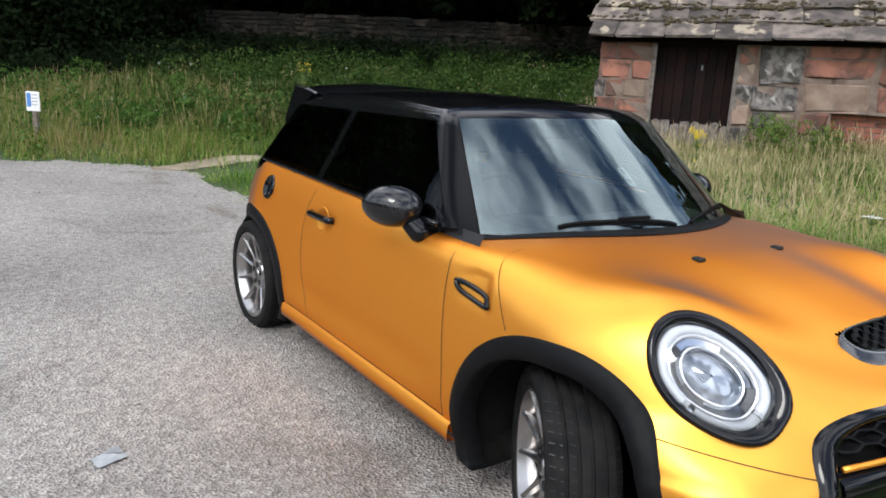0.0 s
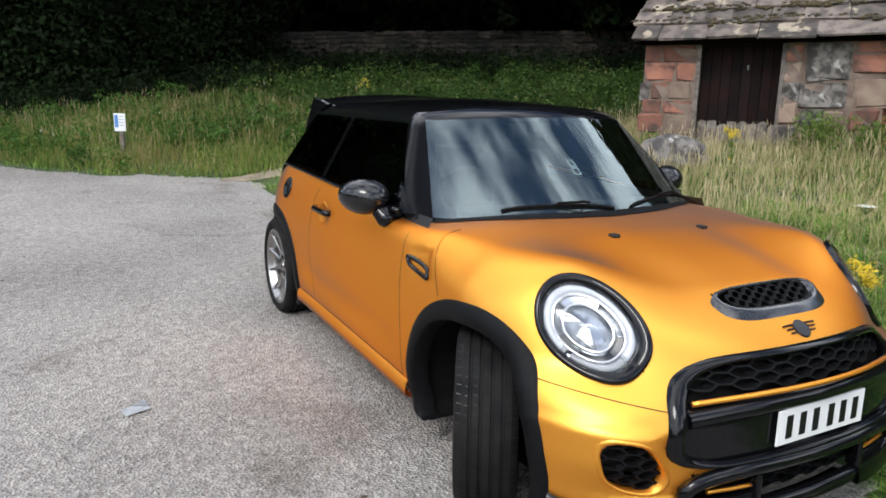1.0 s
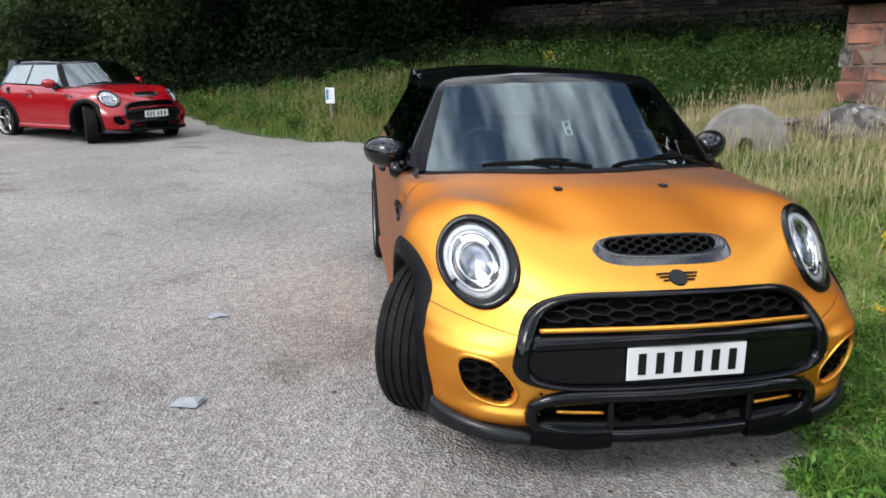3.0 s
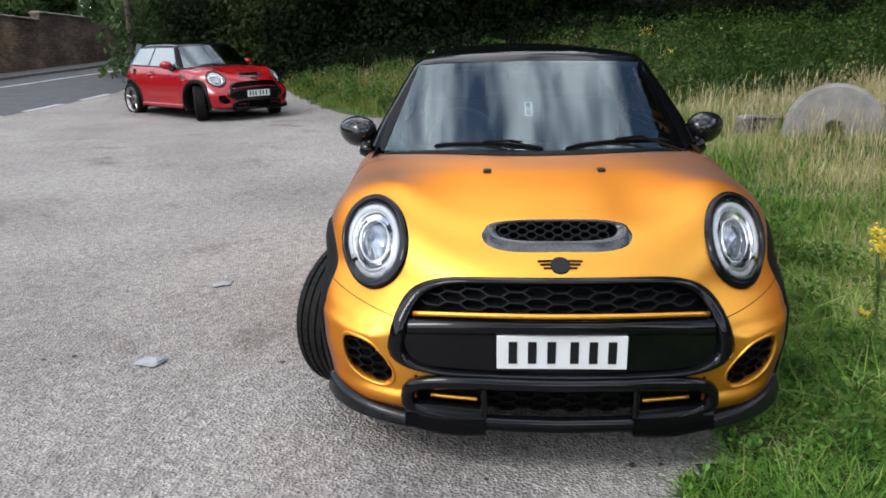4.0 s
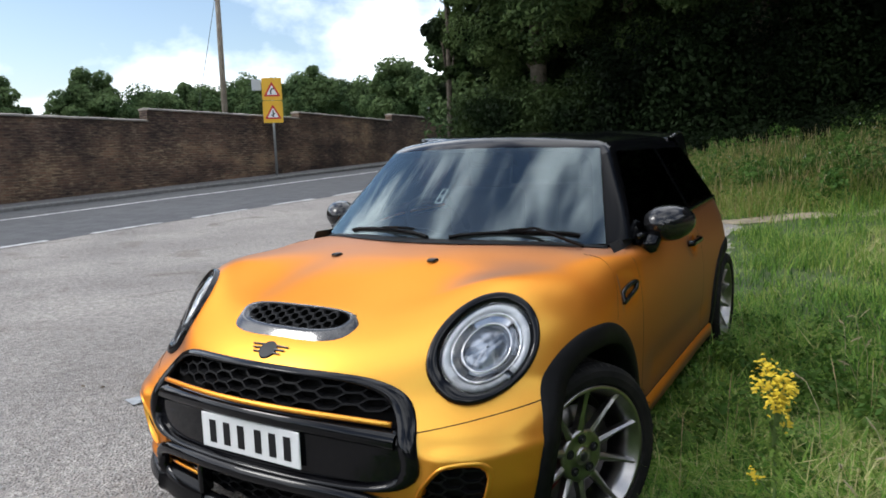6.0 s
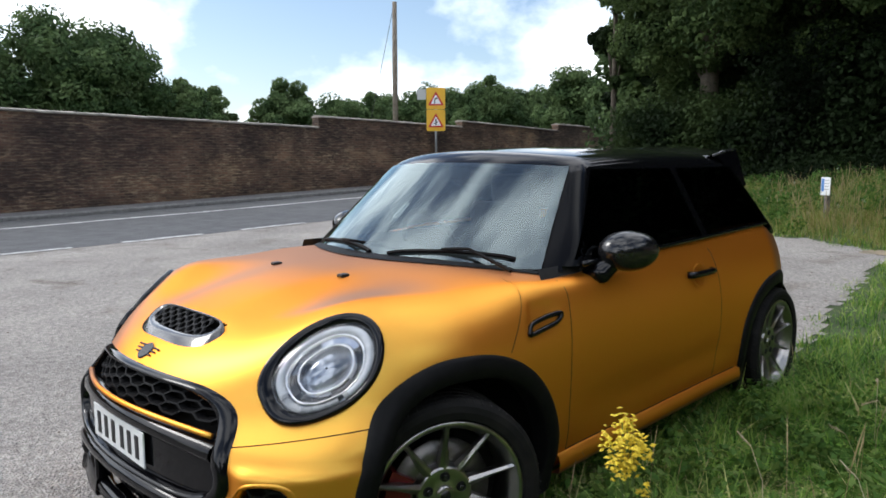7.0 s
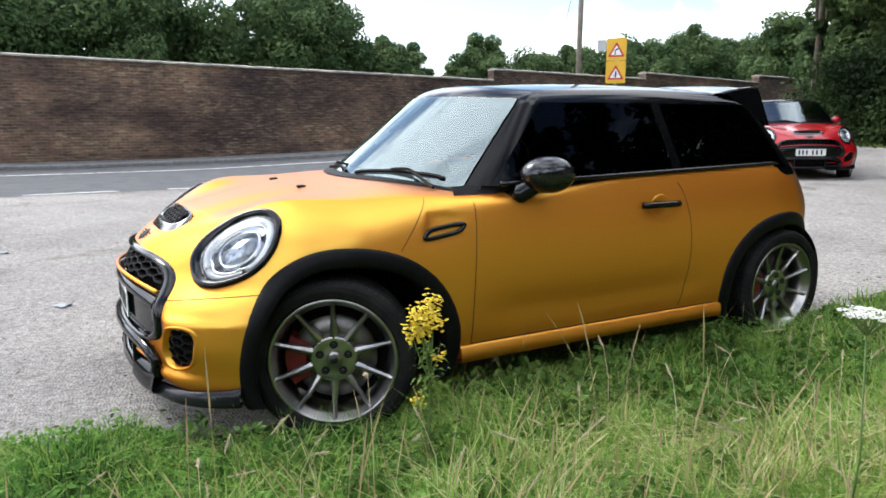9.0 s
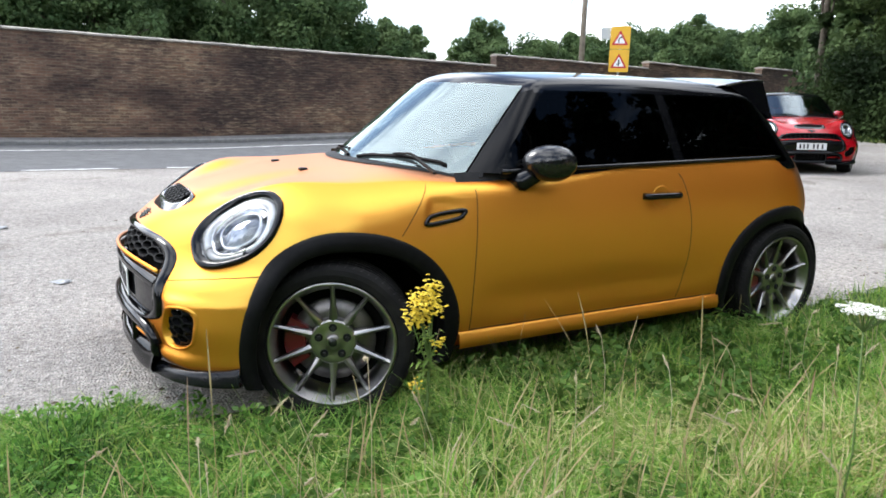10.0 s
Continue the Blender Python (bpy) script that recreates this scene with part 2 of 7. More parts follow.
def grid_faces(nu, nv, loop=False):
    fs = []
    for i in range(nu - 1):
        for j in range(nv if loop else nv - 1):
            k = (j + 1) % nv
            fs.append((i * nv + j, i * nv + k, (i + 1) * nv + k, (i + 1) * nv + j))
    return fs


def smooth01(a, b, x):
    t = np.clip((np.asarray(x, float) - a) / (b - a), 0, 1)
    return t * t * (3 - 2 * t)


def smax(a, b, r):
    h = np.maximum(r - np.abs(a - b), 0) / r
    return np.maximum(a, b) + h * h * r * 0.25

# ---- the small hatchback: its form as fields, met by rays ----
_ty = np.linspace(-2.2, 2.1, 431)
_tz = np.interp(_ty, [-2.2, -1.98, -1.9, -1.82, -1.72, -1.6, -1.4, -1.19, -1.0, -0.85, -0.6, 1.2, 2.1], [0.56, 0.675, 0.712, 0.742, 0.774, 0.806, 0.858, 0.902, 0.924, 0.934, 0.932, 0.985, 0.985])
_k = np.exp(-0.5 * (np.arange(-12, 13) / 5.0) ** 2)
_tz = np.convolve(np.pad(_tz, 12, mode="edge"), _k / _k.sum(), mode="valid")
HUB_Y, HUB_Z, TYRE_R = 1.2475, 0.312, 0.308


def side_x(y, z):
    up, low = np.clip((z - 0.52) / 0.4, 0, 1.2), np.clip((0.40 - z) / 0.2, 0, 1.2)
    x = 0.846 - 0.056 * up**3 - 0.035 * low**2
    x = x + 0.016 * (np.exp(-(((y + HUB_Y) / 0.36) ** 2)) + np.exp(-(((y - HUB_Y) / 0.40) ** 2))) * (1 - up * 0.6)
    x = x - 0.016 * np.exp(-(((y - 0.335) / 0.065) ** 2) - ((z - 0.785) / 0.036) ** 2)
    x = x - 0.045 * up**3 * smooth01(-0.58, -0.95, y) * smooth01(-1.62, -1.25, y)
    edge = smooth01(0.836, 0.822, z + 0.10 * (y + 0.80)) * smooth01(0.700, 0.775, z) * smooth01(-0.900, -0.880, y - 0.35 * (z - 0.76)) * smooth01(-0.70, -0.80, y)
    x = x - 0.010 * edge
    return x - 0.010 * np.exp(-(((z - 0.40) / 0.07) ** 2)) * smooth01(0.75, 0.45, np.abs(y))


def front_y(ax, z):
    low = 0.07 * (ax / 0.5) ** 2 + 0.27 * (ax / 0.86) ** 9
    high = 0.165 * (ax / 0.5) ** 2 + 0.03 * (ax / 0.8) ** 8
    w = smooth01(0.475, 0.645, z)
    lean = 0.085 * (np.clip(z - 0.52, 0, 1) / 0.19) ** 1.5
    chin = 0.035 * (np.clip(0.40 - z, 0, 1) / 0.2) ** 2
    # shelf over the corner vent, and the flared foot under it
    shelf = 0.024 * smooth01(0.508, 0.474, z) * smooth01(0.28, 0.40, z) * smooth01(0.52, 0.62, ax)
    foot = 0.020 * smooth01(0.292, 0.262, z) * smooth01(0.46, 0.52, ax) * smooth01(0.74, 0.62, ax)
    return -1.918 + low * (1 - w) + (high - 0.02) * w + lean + chin - shelf - foot


def rear_y(ax, z):
    return 1.84 - 0.085 * (ax / 0.5) ** 2 - 0.2 * (ax / 0.85) ** 6 - 0.10 * (np.clip(z - 0.70, 0, 1) / 0.2) ** 1.5


def top_z(ax, y):
    k = smooth01(-1.75, -0.95, y)
    drop = (0.018 * (ax / 0.6) ** 2 + 0.022 * (ax / 0.8) ** 4) * (0.25 + 0.75 * k) * smooth01(0.2, -0.5, y)
    lamp = 0.058 * np.exp(-(((ax - 0.62) / 0.18) ** 2) - ((y + 1.50) / 0.27) ** 2)
    hump = 0.016 * np.exp(-((ax / 0.235) ** 4)) * smooth01(-1.72, -1.62, y) * smooth01(-0.95, -1.5, y)
    return np.interp(y, _ty, _tz) - drop + lamp + hump


def body_field(x, y, z):
    ax = np.abs(x)
    f = smax(ax - side_x(y, z), (front_y(ax, z) - y) * 0.8, 0.10 + 0.04 * smooth01(0.45, 0.7, z))
    f = smax(f, (y - rear_y(ax, z)) * 0.8, 0.2)
    f = smax(f, z - top_z(ax, y), 0.045 + 0.085 * smooth01(-0.72, -1.15, y))
    return smax(f, 0.205 - z, 0.05)


def cabin_field(x, y, z):
    ax = np.abs(x)
    screen = (-0.93 + (z - 0.91) * 1.28 + 0.27 * (ax / 0.67) ** 2 - y) * 0.62
    flank = (ax - (0.784 - 0.035 * smooth01(-0.42, -0.72, y) - 0.205 * np.clip((z - 0.93) / 0.36, 0, 2))) * 0.87
    f = smax(screen, flank, 0.03)
    f = smax(f, (y - (1.60 - (z - 0.95) * 0.62 - 0.10 * (ax / 0.6) ** 2)) * 0.8, 0.16)
    roof = z - (1.380 - 0.046 * (ax / 0.58) ** 2 - 0.026 * ((y - 0.5) / 0.8) ** 2)
    return smax(smax(f, roof, 0.04), 0.885 - z, 0.02)


def meet(field, origin, way, far=2.6):
    """Where rays from inside leave the form."""
    o, d = np.asarray(origin, float), np.asarray(way, float)
    lo, hi = np.zeros(d.shape[:-1]), np.full(d.shape[:-1], far)
    for _ in range(34):
        mid = (lo + hi) / 2
        p = o + d * mid[..., None]
        inside = field(p[..., 0], p[..., 1], p[..., 2]) < 0
        lo, hi = np.where(inside, mid, lo), np.where(inside, hi, mid)
    return o + d * lo[..., None]


def shell(field, ya, yb, zc, phis, nf, nm, nr):
    """A closed skin: rays round a spine, with a rounded fan at each end."""
    rows_o, rows_d = [], []
    c, s = np.cos(phis), np.sin(phis)
    for a in np.radians(np.linspace(1.5, 90, nf)):
        rows_o.append((0, ya, zc))
        rows_d.append(np.stack([np.sin(a) * c, -np.cos(a) + 0 * c, np.sin(a) * s], -1))
    for y in np.linspace(ya, yb, nm)[1:-1]:
        rows_o.append((0, y, zc))
        rows_d.append(np.stack([c, 0 * c, s], -1))
    for a in np.radians(np.linspace(90, 1.5, nr)):
        rows_o.append((0, yb, zc))
        rows_d.append(np.stack([np.sin(a) * c, np.cos(a) + 0 * c, np.sin(a) * s], -1))
    d = np.array(rows_d)
    o = np.repeat(np.array(rows_o, float)[:, None, :], d.shape[1], 1)
    return meet(field, o, d)


def on_front(x, z, out=0.0, field=body_field):
    x, z = np.broadcast_arrays(np.asarray(x, float), np.asarray(z, float))
    p = meet(field, np.stack([x, 0 * x - 0.75, z], -1), np.broadcast_to((0.0, -1.0, 0.0), (*x.shape, 3)), 1.6)
    return p + np.array((0, -out, 0))


def on_screen(x, z, out=0.0):
    x, z = np.broadcast_arrays(np.asarray(x, float), np.asarray(z, float))
    p = meet(cabin_field, np.stack([x, 0 * x + 0.5, z], -1), np.broadcast_to((0.0, -1.0, 0.0), (*x.shape, 3)), 2.2)
    return p + np.array((0, -out * 0.6, out * 0.8))


def on_side(y, z, sign, out=0.0, field=body_field):
    y, z = np.broadcast_arrays(np.asarray(y, float), np.asarray(z, float))
    p = meet(field, np.stack([0 * y, y, z], -1), np.broadcast_to((float(sign), 0.0, 0.0), (*y.shape, 3)), 1.5)
    return p + np.array((sign * out, 0, 0))


def on_top(x, y, out=0.0):
    x, y = np.broadcast_arrays(np.asarray(x, float), np.asarray(y, float))
    p = meet(body_field, np.stack([x, y, 0 * x + 0.5], -1), np.broadcast_to((0.0, 0.0, 1.0), (*x.shape, 3)), 0.9)
    return p + np.array((0, 0, out))


def outward(data, centre):
    """Turn faces so that they look away from a point."""
    v, fs, c = np.asarray(data[0], float), [], np.asarray(centre, float)
    for f in data[1]:
        a, b, d = v[f[0]], v[f[1]], v[f[2]]
        fs.append(tuple(f) if np.dot(np.cross(b - a, d - a), (a + b + d) / 3 - c) >= 0 else tuple(f)[::-1])
    return data[0], fs


def flat(p):
    return [tuple(v) for v in np.asarray(p).reshape(-1, 3)]


def ribbon(points, width, normal_hint, lift=0.0012):
    """A narrow strip along points on the skin."""
    p = np.asarray(points, float)
    d = np.gradient(p, axis=0)
    n = np.broadcast_to(np.asarray(normal_hint, float), p.shape)
    s = np.cross(d, n)
    s /= np.linalg.norm(s, axis=1)[:, None] + 1e-9
    k = len(p)
    lifted = p + n * lift
    return flat(np.concatenate([lifted - s * width / 2, lifted + s * width / 2])), [(i, i + 1, k + i + 1, k + i) for i in range(k - 1)]


def comb(cells, place, thick, depth):
    """Honeycomb bars: cells are (x, z, w, h) hexagons, place maps (x, z, out) to the car."""
    vs, fs, done = [], [], set()
    for cx, cz, w, h in cells:
        ring = [(cx + w * a, cz + h * b) for a, b in ((-0.5, 0), (-0.22, 0.5), (0.22, 0.5), (0.5, 0), (0.22, -0.5), (-0.22, -0.5))]
        for i in range(6):
            a, b = ring[i], ring[(i + 1) % 6]
            key = (round((a[0] + b[0]) * 150), round((a[1] + b[1]) * 150))
            if key in done:
                continue
            done.add(key)
            dx, dz = b[0] - a[0], b[1] - a[1]
            n = math.hypot(dx, dz)
            ox, oz = -dz / n * thick / 2, dx / n * thick / 2
            q = [(a[0] - ox, a[1] - oz), (b[0] - ox, b[1] - oz), (b[0] + ox, b[1] + oz), (a[0] + ox, a[1] + oz)]
            o = len(vs)
            vs += [(*c, 0.0) for c in q] + [(*c, -depth) for c in q]
            fs += [(o, o + 1, o + 2, o + 3), (o, o + 4, o + 5, o + 1), (o + 2, o + 6, o + 7, o + 3)]
    v = np.array(vs)
    base = place(v[:, 0], v[:, 1])
    base[:, 1] -= v[:, 2]
    return flat(base), fs


def hex_cells(x0, x1, z0, z1, w, h, keep):
    out = []
    for i in range(int((x1 - x0) / (0.72 * w)) + 2):
        for j in range(int((z1 - z0) / h) + 2):
            x, z = x0 + i * 0.72 * w, z0 + (j + 0.5 * (i % 2)) * h
            if keep(x, z):
                out.append((x, z, w, h))
    return out


def mouth_outline():
    half = [(0.535, 0.483), (0.515, 0.556), (0.468, 0.620), (0.388, 0.658), (0.27, 0.673)]
    low = [(0.27, 0.374), (0.42, 0.370), (0.515, 0.390), (0.545, 0.436)]
    ring = half + [(0.0, 0.680)] + [(-x, z) for x, z in half[::-1]] + [(-x, z) for x, z in low[::-1]] + [(0.0, 0.378)] + low
    return soften(ring)


def grille_ring(n, k=1.0):
    """The outline of the mouth, evenly stepped."""
    p = mouth_outline()
    p = np.concatenate([p, p[:1]])
    s = np.concatenate([[0], np.cumsum(np.hypot(*np.diff(p, axis=0).T))])
    t = np.linspace(0, s[-1], n, endpoint=False)
    return np.interp(t, s, p[:, 0]) * k, 0.527 + (np.interp(t, s, p[:, 1]) - 0.527) * k


def in_grille(x, z, k=1.0):
    p = mouth_outline()
    c = np.array((0.0, 0.527))
    return in_poly(x, z, c + (p - c) * k)


LAMP_X, LAMP_Z, LAMP_W, LAMP_H = 0.617, 0.725, 0.124, 0.133


def lamp_rim(n, sign, k=1.0, out=0.0):
    a = np.linspace(0, 2 * np.pi, n, endpoint=False)
    x, z = LAMP_X + LAMP_W * k * np.cos(a) - 0.012 * np.sin(a), LAMP_Z + LAMP_H * k * np.sin(a)
    p = on_front(x, z, out)
    p[:, 0] *= sign
    return p


def vent_corners():
    return soften([(0.722, 0.462), (0.618, 0.462), (0.578, 0.424), (0.534, 0.362), (0.536, 0.320), (0.566, 0.292), (0.650, 0.304), (0.706, 0.350)])


def soften(poly, rounds=2):
    p = np.asarray(poly, float)
    for _ in range(rounds):
        q = np.roll(p, -1, 0)
        p = np.stack([p * 0.75 + q * 0.25, p * 0.25 + q * 0.75], 1).reshape(-1, 2)
    return p


def in_poly(px, pz, poly):
    inside = np.zeros(np.shape(px), bool)
    for i in range(len(poly)):
        (x1, z1), (x2, z2) = poly[i], poly[i - 1]
        hit = ((z1 > pz) != (z2 > pz)) & (px < (x2 - x1) * (pz - z1) / (z2 - z1 + 1e-12) + x1)
        inside ^= hit
    return inside


def arch_r(theta, front):
    """Outer radius of the arch trim; theta 0 points to the rear, 90 up."""
    c = np.cos(theta)
    if front:
        return 0.418 + np.where(c > 0, 0.088, -0.052) * c**2
    return 0.402 + np.where(c > 0, 0.035, 0.075) * c**2


def build_body(car, paint, detail):
    nphi = 420 if detail else 130
    phis = np.linspace(0, 2 * np.pi, nphi, endpoint=False)
    p = shell(body_field, -1.0, 1.0, 0.55, phis, 150 if detail else 44, 140 if detail else 50, 40 if detail else 24)
    ns = p.shape[0]
    bm = bmesh.new()
    vs = [bm.verts.new(v) for v in p.reshape(-1, 3)]
    for q in grid_faces(ns, nphi, True):
        bm.faces.new([vs[i] for i in q])
    bm.faces.new(vs[nphi * (ns - 1):])
    # panel gaps as clean cuts
    for co, no in (((0, -0.835, 0.913), (0, 0.205, -0.163)), ((0, -0.658, 0.914), (0, 0.64, -0.032)), ((0, 0.53, 0.908), (0, 0.608, -0.055)),
                   ((0, 0, 0.288), (0, 0, 1)), ((0.547, 0, 0.540), (0.17, 0, -1)), ((-0.547, 0, 0.540), (-0.17, 0, -1)), ((0, 1.35, 0), (0, 1, 0))):
        bmesh.ops.bisect_plane(bm, geom=bm.verts[:] + bm.edges[:] + bm.faces[:], plane_co=co, plane_no=no)
    bm.faces.ensure_lookup_table()
    c = np.array([f.calc_center_median() for f in bm.faces])
    x, y, z = c.T
    ax = np.abs(x)
    kind = np.full(len(c), "quarter_panel", dtype=object)
    seam_f = (y + 0.835) * 0.205 - (z - 0.913) * 0.163
    door_f = (y + 0.658) * 0.64 - (z - 0.914) * 0.032
    door_r = (y - 0.53) * 0.608 - (z - 0.908) * 0.055
    kind[(door_f < 0)] = "front_wing"
    kind[(door_f > 0) & (door_r < 0)] = "door"
    kind[(seam_f < 0) & (y < -0.7)] = "bonnet"
    kind[(y < -0.7) & (z > 0.86) & (ax < 0.70)] = "bonnet"
    kind[(z < 0.540 + (ax - 0.547) * 0.17) & (y < -1.2)] = "front_bumper"
    kind[(z < 0.288) & (y > -1.2) & (y < 1.2)] = "sill"
    kind[y > 1.35] = "rear_bumper"
    gone = np.zeros(len(c), bool)
    for yw, front in ((-HUB_Y, True), (HUB_Y, False)):
        th = np.arctan2(z - HUB_Z, y - yw)
        gone |= (ax > 0.4) & (np.hypot(y - yw, z - HUB_Z) < arch_r(th, front) - 0.022)
        gone |= (ax > 0.4) & (y - yw < 0.40) & (y - yw > (-0.335 if front else -0.40)) & (z < HUB_Z)
    nose = y < -1.3
    gone |= nose & in_grille(x, z, 0.97)
    gone |= nose & (ax < 0.46) & (z > 0.200) & (z < 0.350)
    vc = vent_corners()
    gone |= nose & in_poly(ax, z, vc.mean(0) + (vc - vc.mean(0)) * 1.0)
    gone |= (y < -1.2) & (((ax - LAMP_X) / LAMP_W) ** 2 + ((z - LAMP_Z) / LAMP_H) ** 2 < 0.935)
    gone |= (z > 0.87) & (ax < 0.735) & (y > -0.95) & (y < 1.45) & (cabin_field(x, y, np.maximum(z, 0.93)) < 0.006)
    gone |= (ax < 0.215 - 0.35 * np.clip(-1.70 - y, 0, 1)) & (y > -1.738) & (y < -1.640) & (z > 0.70)
    kind[gone] = ""
    names = ["bonnet", "front_bumper", "rear_bumper"]
    for name in names:
        panel(car, bm, kind == name, name, paint)
    for name in ("front_wing", "door", "quarter_panel", "sill"):
        for side in (1, -1):
            panel(car, bm, (kind == name) & (x * side > 0), name, paint)
    bm.free()


def panel(car, bm, mask, name, material):
    keep = [bm.faces[i] for i in np.nonzero(mask)[0]]
    if not keep:
        return None
    index, vs, fs = {}, [], []
    for f in keep:
        loop = []
        for v in f.verts:
            if v not in index:
                index[v] = len(vs)
                vs.append(tuple(v.co))
            loop.append(index[v])
        fs.append(loop)
    return part(name, (vs, fs), material, car, smooth=True)


def strip_gaps(car):
    """Dark lines where panels meet."""
    t = np.linspace(0, 1, 30)
    lines = []
    for side in (1, -1):
        n = (side, 0, 0)
        lines.append(ribbon(on_side(-0.658 - 0.032 * t, 0.905 - 0.62 * t, side), 0.0036, n))
        zz = 0.90 - 0.60 * t
        lines.append(ribbon(on_side(0.475 + 0.070 * np.sin(np.pi * np.clip(t * 0.98, 0, 1)) ** 0.7, zz, side), 0.0036, n))
        lines.append(ribbon(on_side(-0.69 + 1.42 * t, 0.288 + 0 * t, side), 0.0036, n))
        lines.append(ribbon(on_side(-0.845 - 0.158 * t, 0.900 - 0.198 * t, side), 0.0036, n))
        x = side * (0.50 + 0.30 * t)
        p = on_front(x, 0.540 + (np.abs(x) - 0.547) * 0.17)
        lines.append(ribbon(p, 0.0038, (side * 0.5, -0.85, 0.1)))
    for line in lines:
        part("panel_gap", line, M_SEAM, car)


def build_cabin(car, detail):
    phis = np.radians(np.linspace(-14, 194, 150 if detail else 80))
    p = shell(cabin_field, -0.05, 1.0, 0.96, phis, 60 if detail else 34, 62 if detail else 34, 34 if detail else 20)
    n = len(phis)
    fs = np.array(grid_faces(p.shape[0], n))
    v = p.reshape(-1, 3)
    c = v[fs].mean(1)
    x, y, z = c.T
    ax = np.abs(x)
    screen = (y < -0.05) & (ax < 0.668 - 0.150 * (z - 0.9) / 0.39) & (z > 0.93) & (z < 1.285)
    flank = (z > 0.955) & (z < 1.262) & (ax > 0.5)
    win1 = flank & (y > -0.50 + (z - 0.95) * 1.05) & (y < 0.455)
    win2 = flank & (y > 0.555) & (y < 1.27 - (z - 0.95) * 0.42)
    back = (y > 1.2) & (ax < 0.50) & (z > 1.0) & (z < 1.24)
    keep = ~(screen | win1 | win2 | back | (z < 0.9) | ((y < -0.52) & (z < 0.93) & (ax > 0.735)))
    for name, mask in (("roof", keep & (z > 1.262)), ("pillar_frame", keep & (z <= 1.262))):
        part(name, (v, fs[mask]), M_BLACK if name == "roof" else M_PILLAR, car, smooth=True)
    # panes
    def on_pane(u, w, out):
        zz = 0.908 + 0.386 * w - 0.016 * w * u**2
        return on_screen(u * (0.694 - 0.150 * (zz - 0.9) / 0.39), zz, out)

    u, w = np.meshgrid(np.linspace(-1, 1, 33), np.linspace(0, 1, 21), indexing="ij")
    ob = part("windscreen", outward((flat(on_pane(u, w, 0.008)), grid_faces(33, 21)), (0, 0.5, 0.9)), M_SCREEN if detail else M_SCREENDARK, car, smooth=True)
    ob.visible_shadow = False
    # black border, its inner edge with rounded corners
    t = np.linspace(-1, 1, 33)
    one = np.ones(33)
    bu, bw = np.concatenate([t, one, -t, -one]), np.concatenate([-one, t, one, -t])
    r = (np.abs(bu) ** 9 + np.abs(bw) ** 9) ** (1 / 9)
    edge = on_pane(bu, bw * 0.5 + 0.5, 0.005)
    inner = on_pane(bu / r * 0.945, bw / r * 0.455 + 0.515, 0.004)
    k = len(edge)
    part("windscreen_border", (flat(np.concatenate([edge, inner])), [(i, i + 1, k + i + 1, k + i) for i in range(k - 1)]), M_FRIT, car)
    for side in (1, -1):
        for ya, yb, lean, rake in ((-0.53, 0.475, 1.05, 0.0), (0.535, 1.30, 0.0, -0.42)):
            u, w = np.meshgrid(np.linspace(0, 1, 17), np.linspace(0, 1, 13), indexing="ij")
            zz = 0.945 + 0.325 * w
            yy = (ya + lean * (zz - 0.95)) * (1 - u) + (yb + rake * (zz - 0.95)) * u
            q = on_side(yy, zz, side, 0.003, cabin_field)
            part("side_window", outward((flat(q), grid_faces(17, 13)), (0, 0.4, 0.9)), M_TINT if detail else M_TINTPALE, car, smooth=True).visible_shadow = False
        t = np.linspace(0, 1, 40)
        belt = on_side(-0.52 + 1.75 * t, 0.930 + 0.037 * t, side, 0.010, cabin_field)
        part("belt_trim", tube(belt, 0.011, 6), M_BLACK, car, smooth=True)
    u, w = np.meshgrid(np.linspace(-0.52, 0.52, 15), np.linspace(0.98, 1.25, 9), indexing="ij")
    q = meet(cabin_field, np.stack([u, 0 * u + 0.4, w], -1), np.broadcast_to((0.0, 1.0, 0.0), (*u.shape, 3)), 1.8)
    part("rear_window", outward((flat(q + np.array((0, 0.003, 0))), grid_faces(15, 9)), (0, 0.4, 0.9)), M_TINT if detail else M_TINTPALE, car, smooth=True)
    # seats, dash, wheel
    for side in (1, -1):
        u, w = np.meshgrid(np.linspace(-0.72, 1.35, 24), np.linspace(0.40, 0.925, 8), indexing="ij")
        part("door_card", (flat(np.stack([side * (0.765 - 0.04 * (w > 0.9) + 0 * u), u, w], -1)), grid_faces(24, 8)), M_CABIN, car)
    part("bulkhead", box_bm((1.45, 0.03, 0.5), (0, -0.60, 0.62)), M_CABIN, car)
    part("cabin_floor", box_bm((1.30, 2.1, 0.04), (0, 0.35, 0.36)), M_CABIN, car)
    u, w = np.meshgrid(np.linspace(-0.62, 0.62, 21), np.linspace(0, 1, 9), indexing="ij")
    y = -0.86 + 0.52 * w + 0.22 * (u / 0.65) ** 2 * (1 - w)
    part("dashboard", (flat(np.stack([u, y, 0.885 + 0.025 * np.sin(np.pi * w) + 0.03 * np.exp(-(((u + 0.34) / 0.14) ** 2)) * w - 0.25 * (w > 0.93)], -1)), grid_faces(21, 9)), M_CABIN, car, smooth=True)
    for sx in (-0.34, 0.34):
        part("seat_back", box_bm((0.46, 0.13, 0.60), (sx, 0.36, 0.78), 0.05, 3), M_CABIN, car, smooth=True)
        part("headrest", box_bm((0.25, 0.09, 0.17), (sx, 0.42, 1.15), 0.04, 3), M_CABIN, car, smooth=True)
        part("seat_cushion", box_bm((0.48, 0.5, 0.14), (sx, 0.12, 0.5), 0.05, 3), M_CABIN, car, smooth=True)
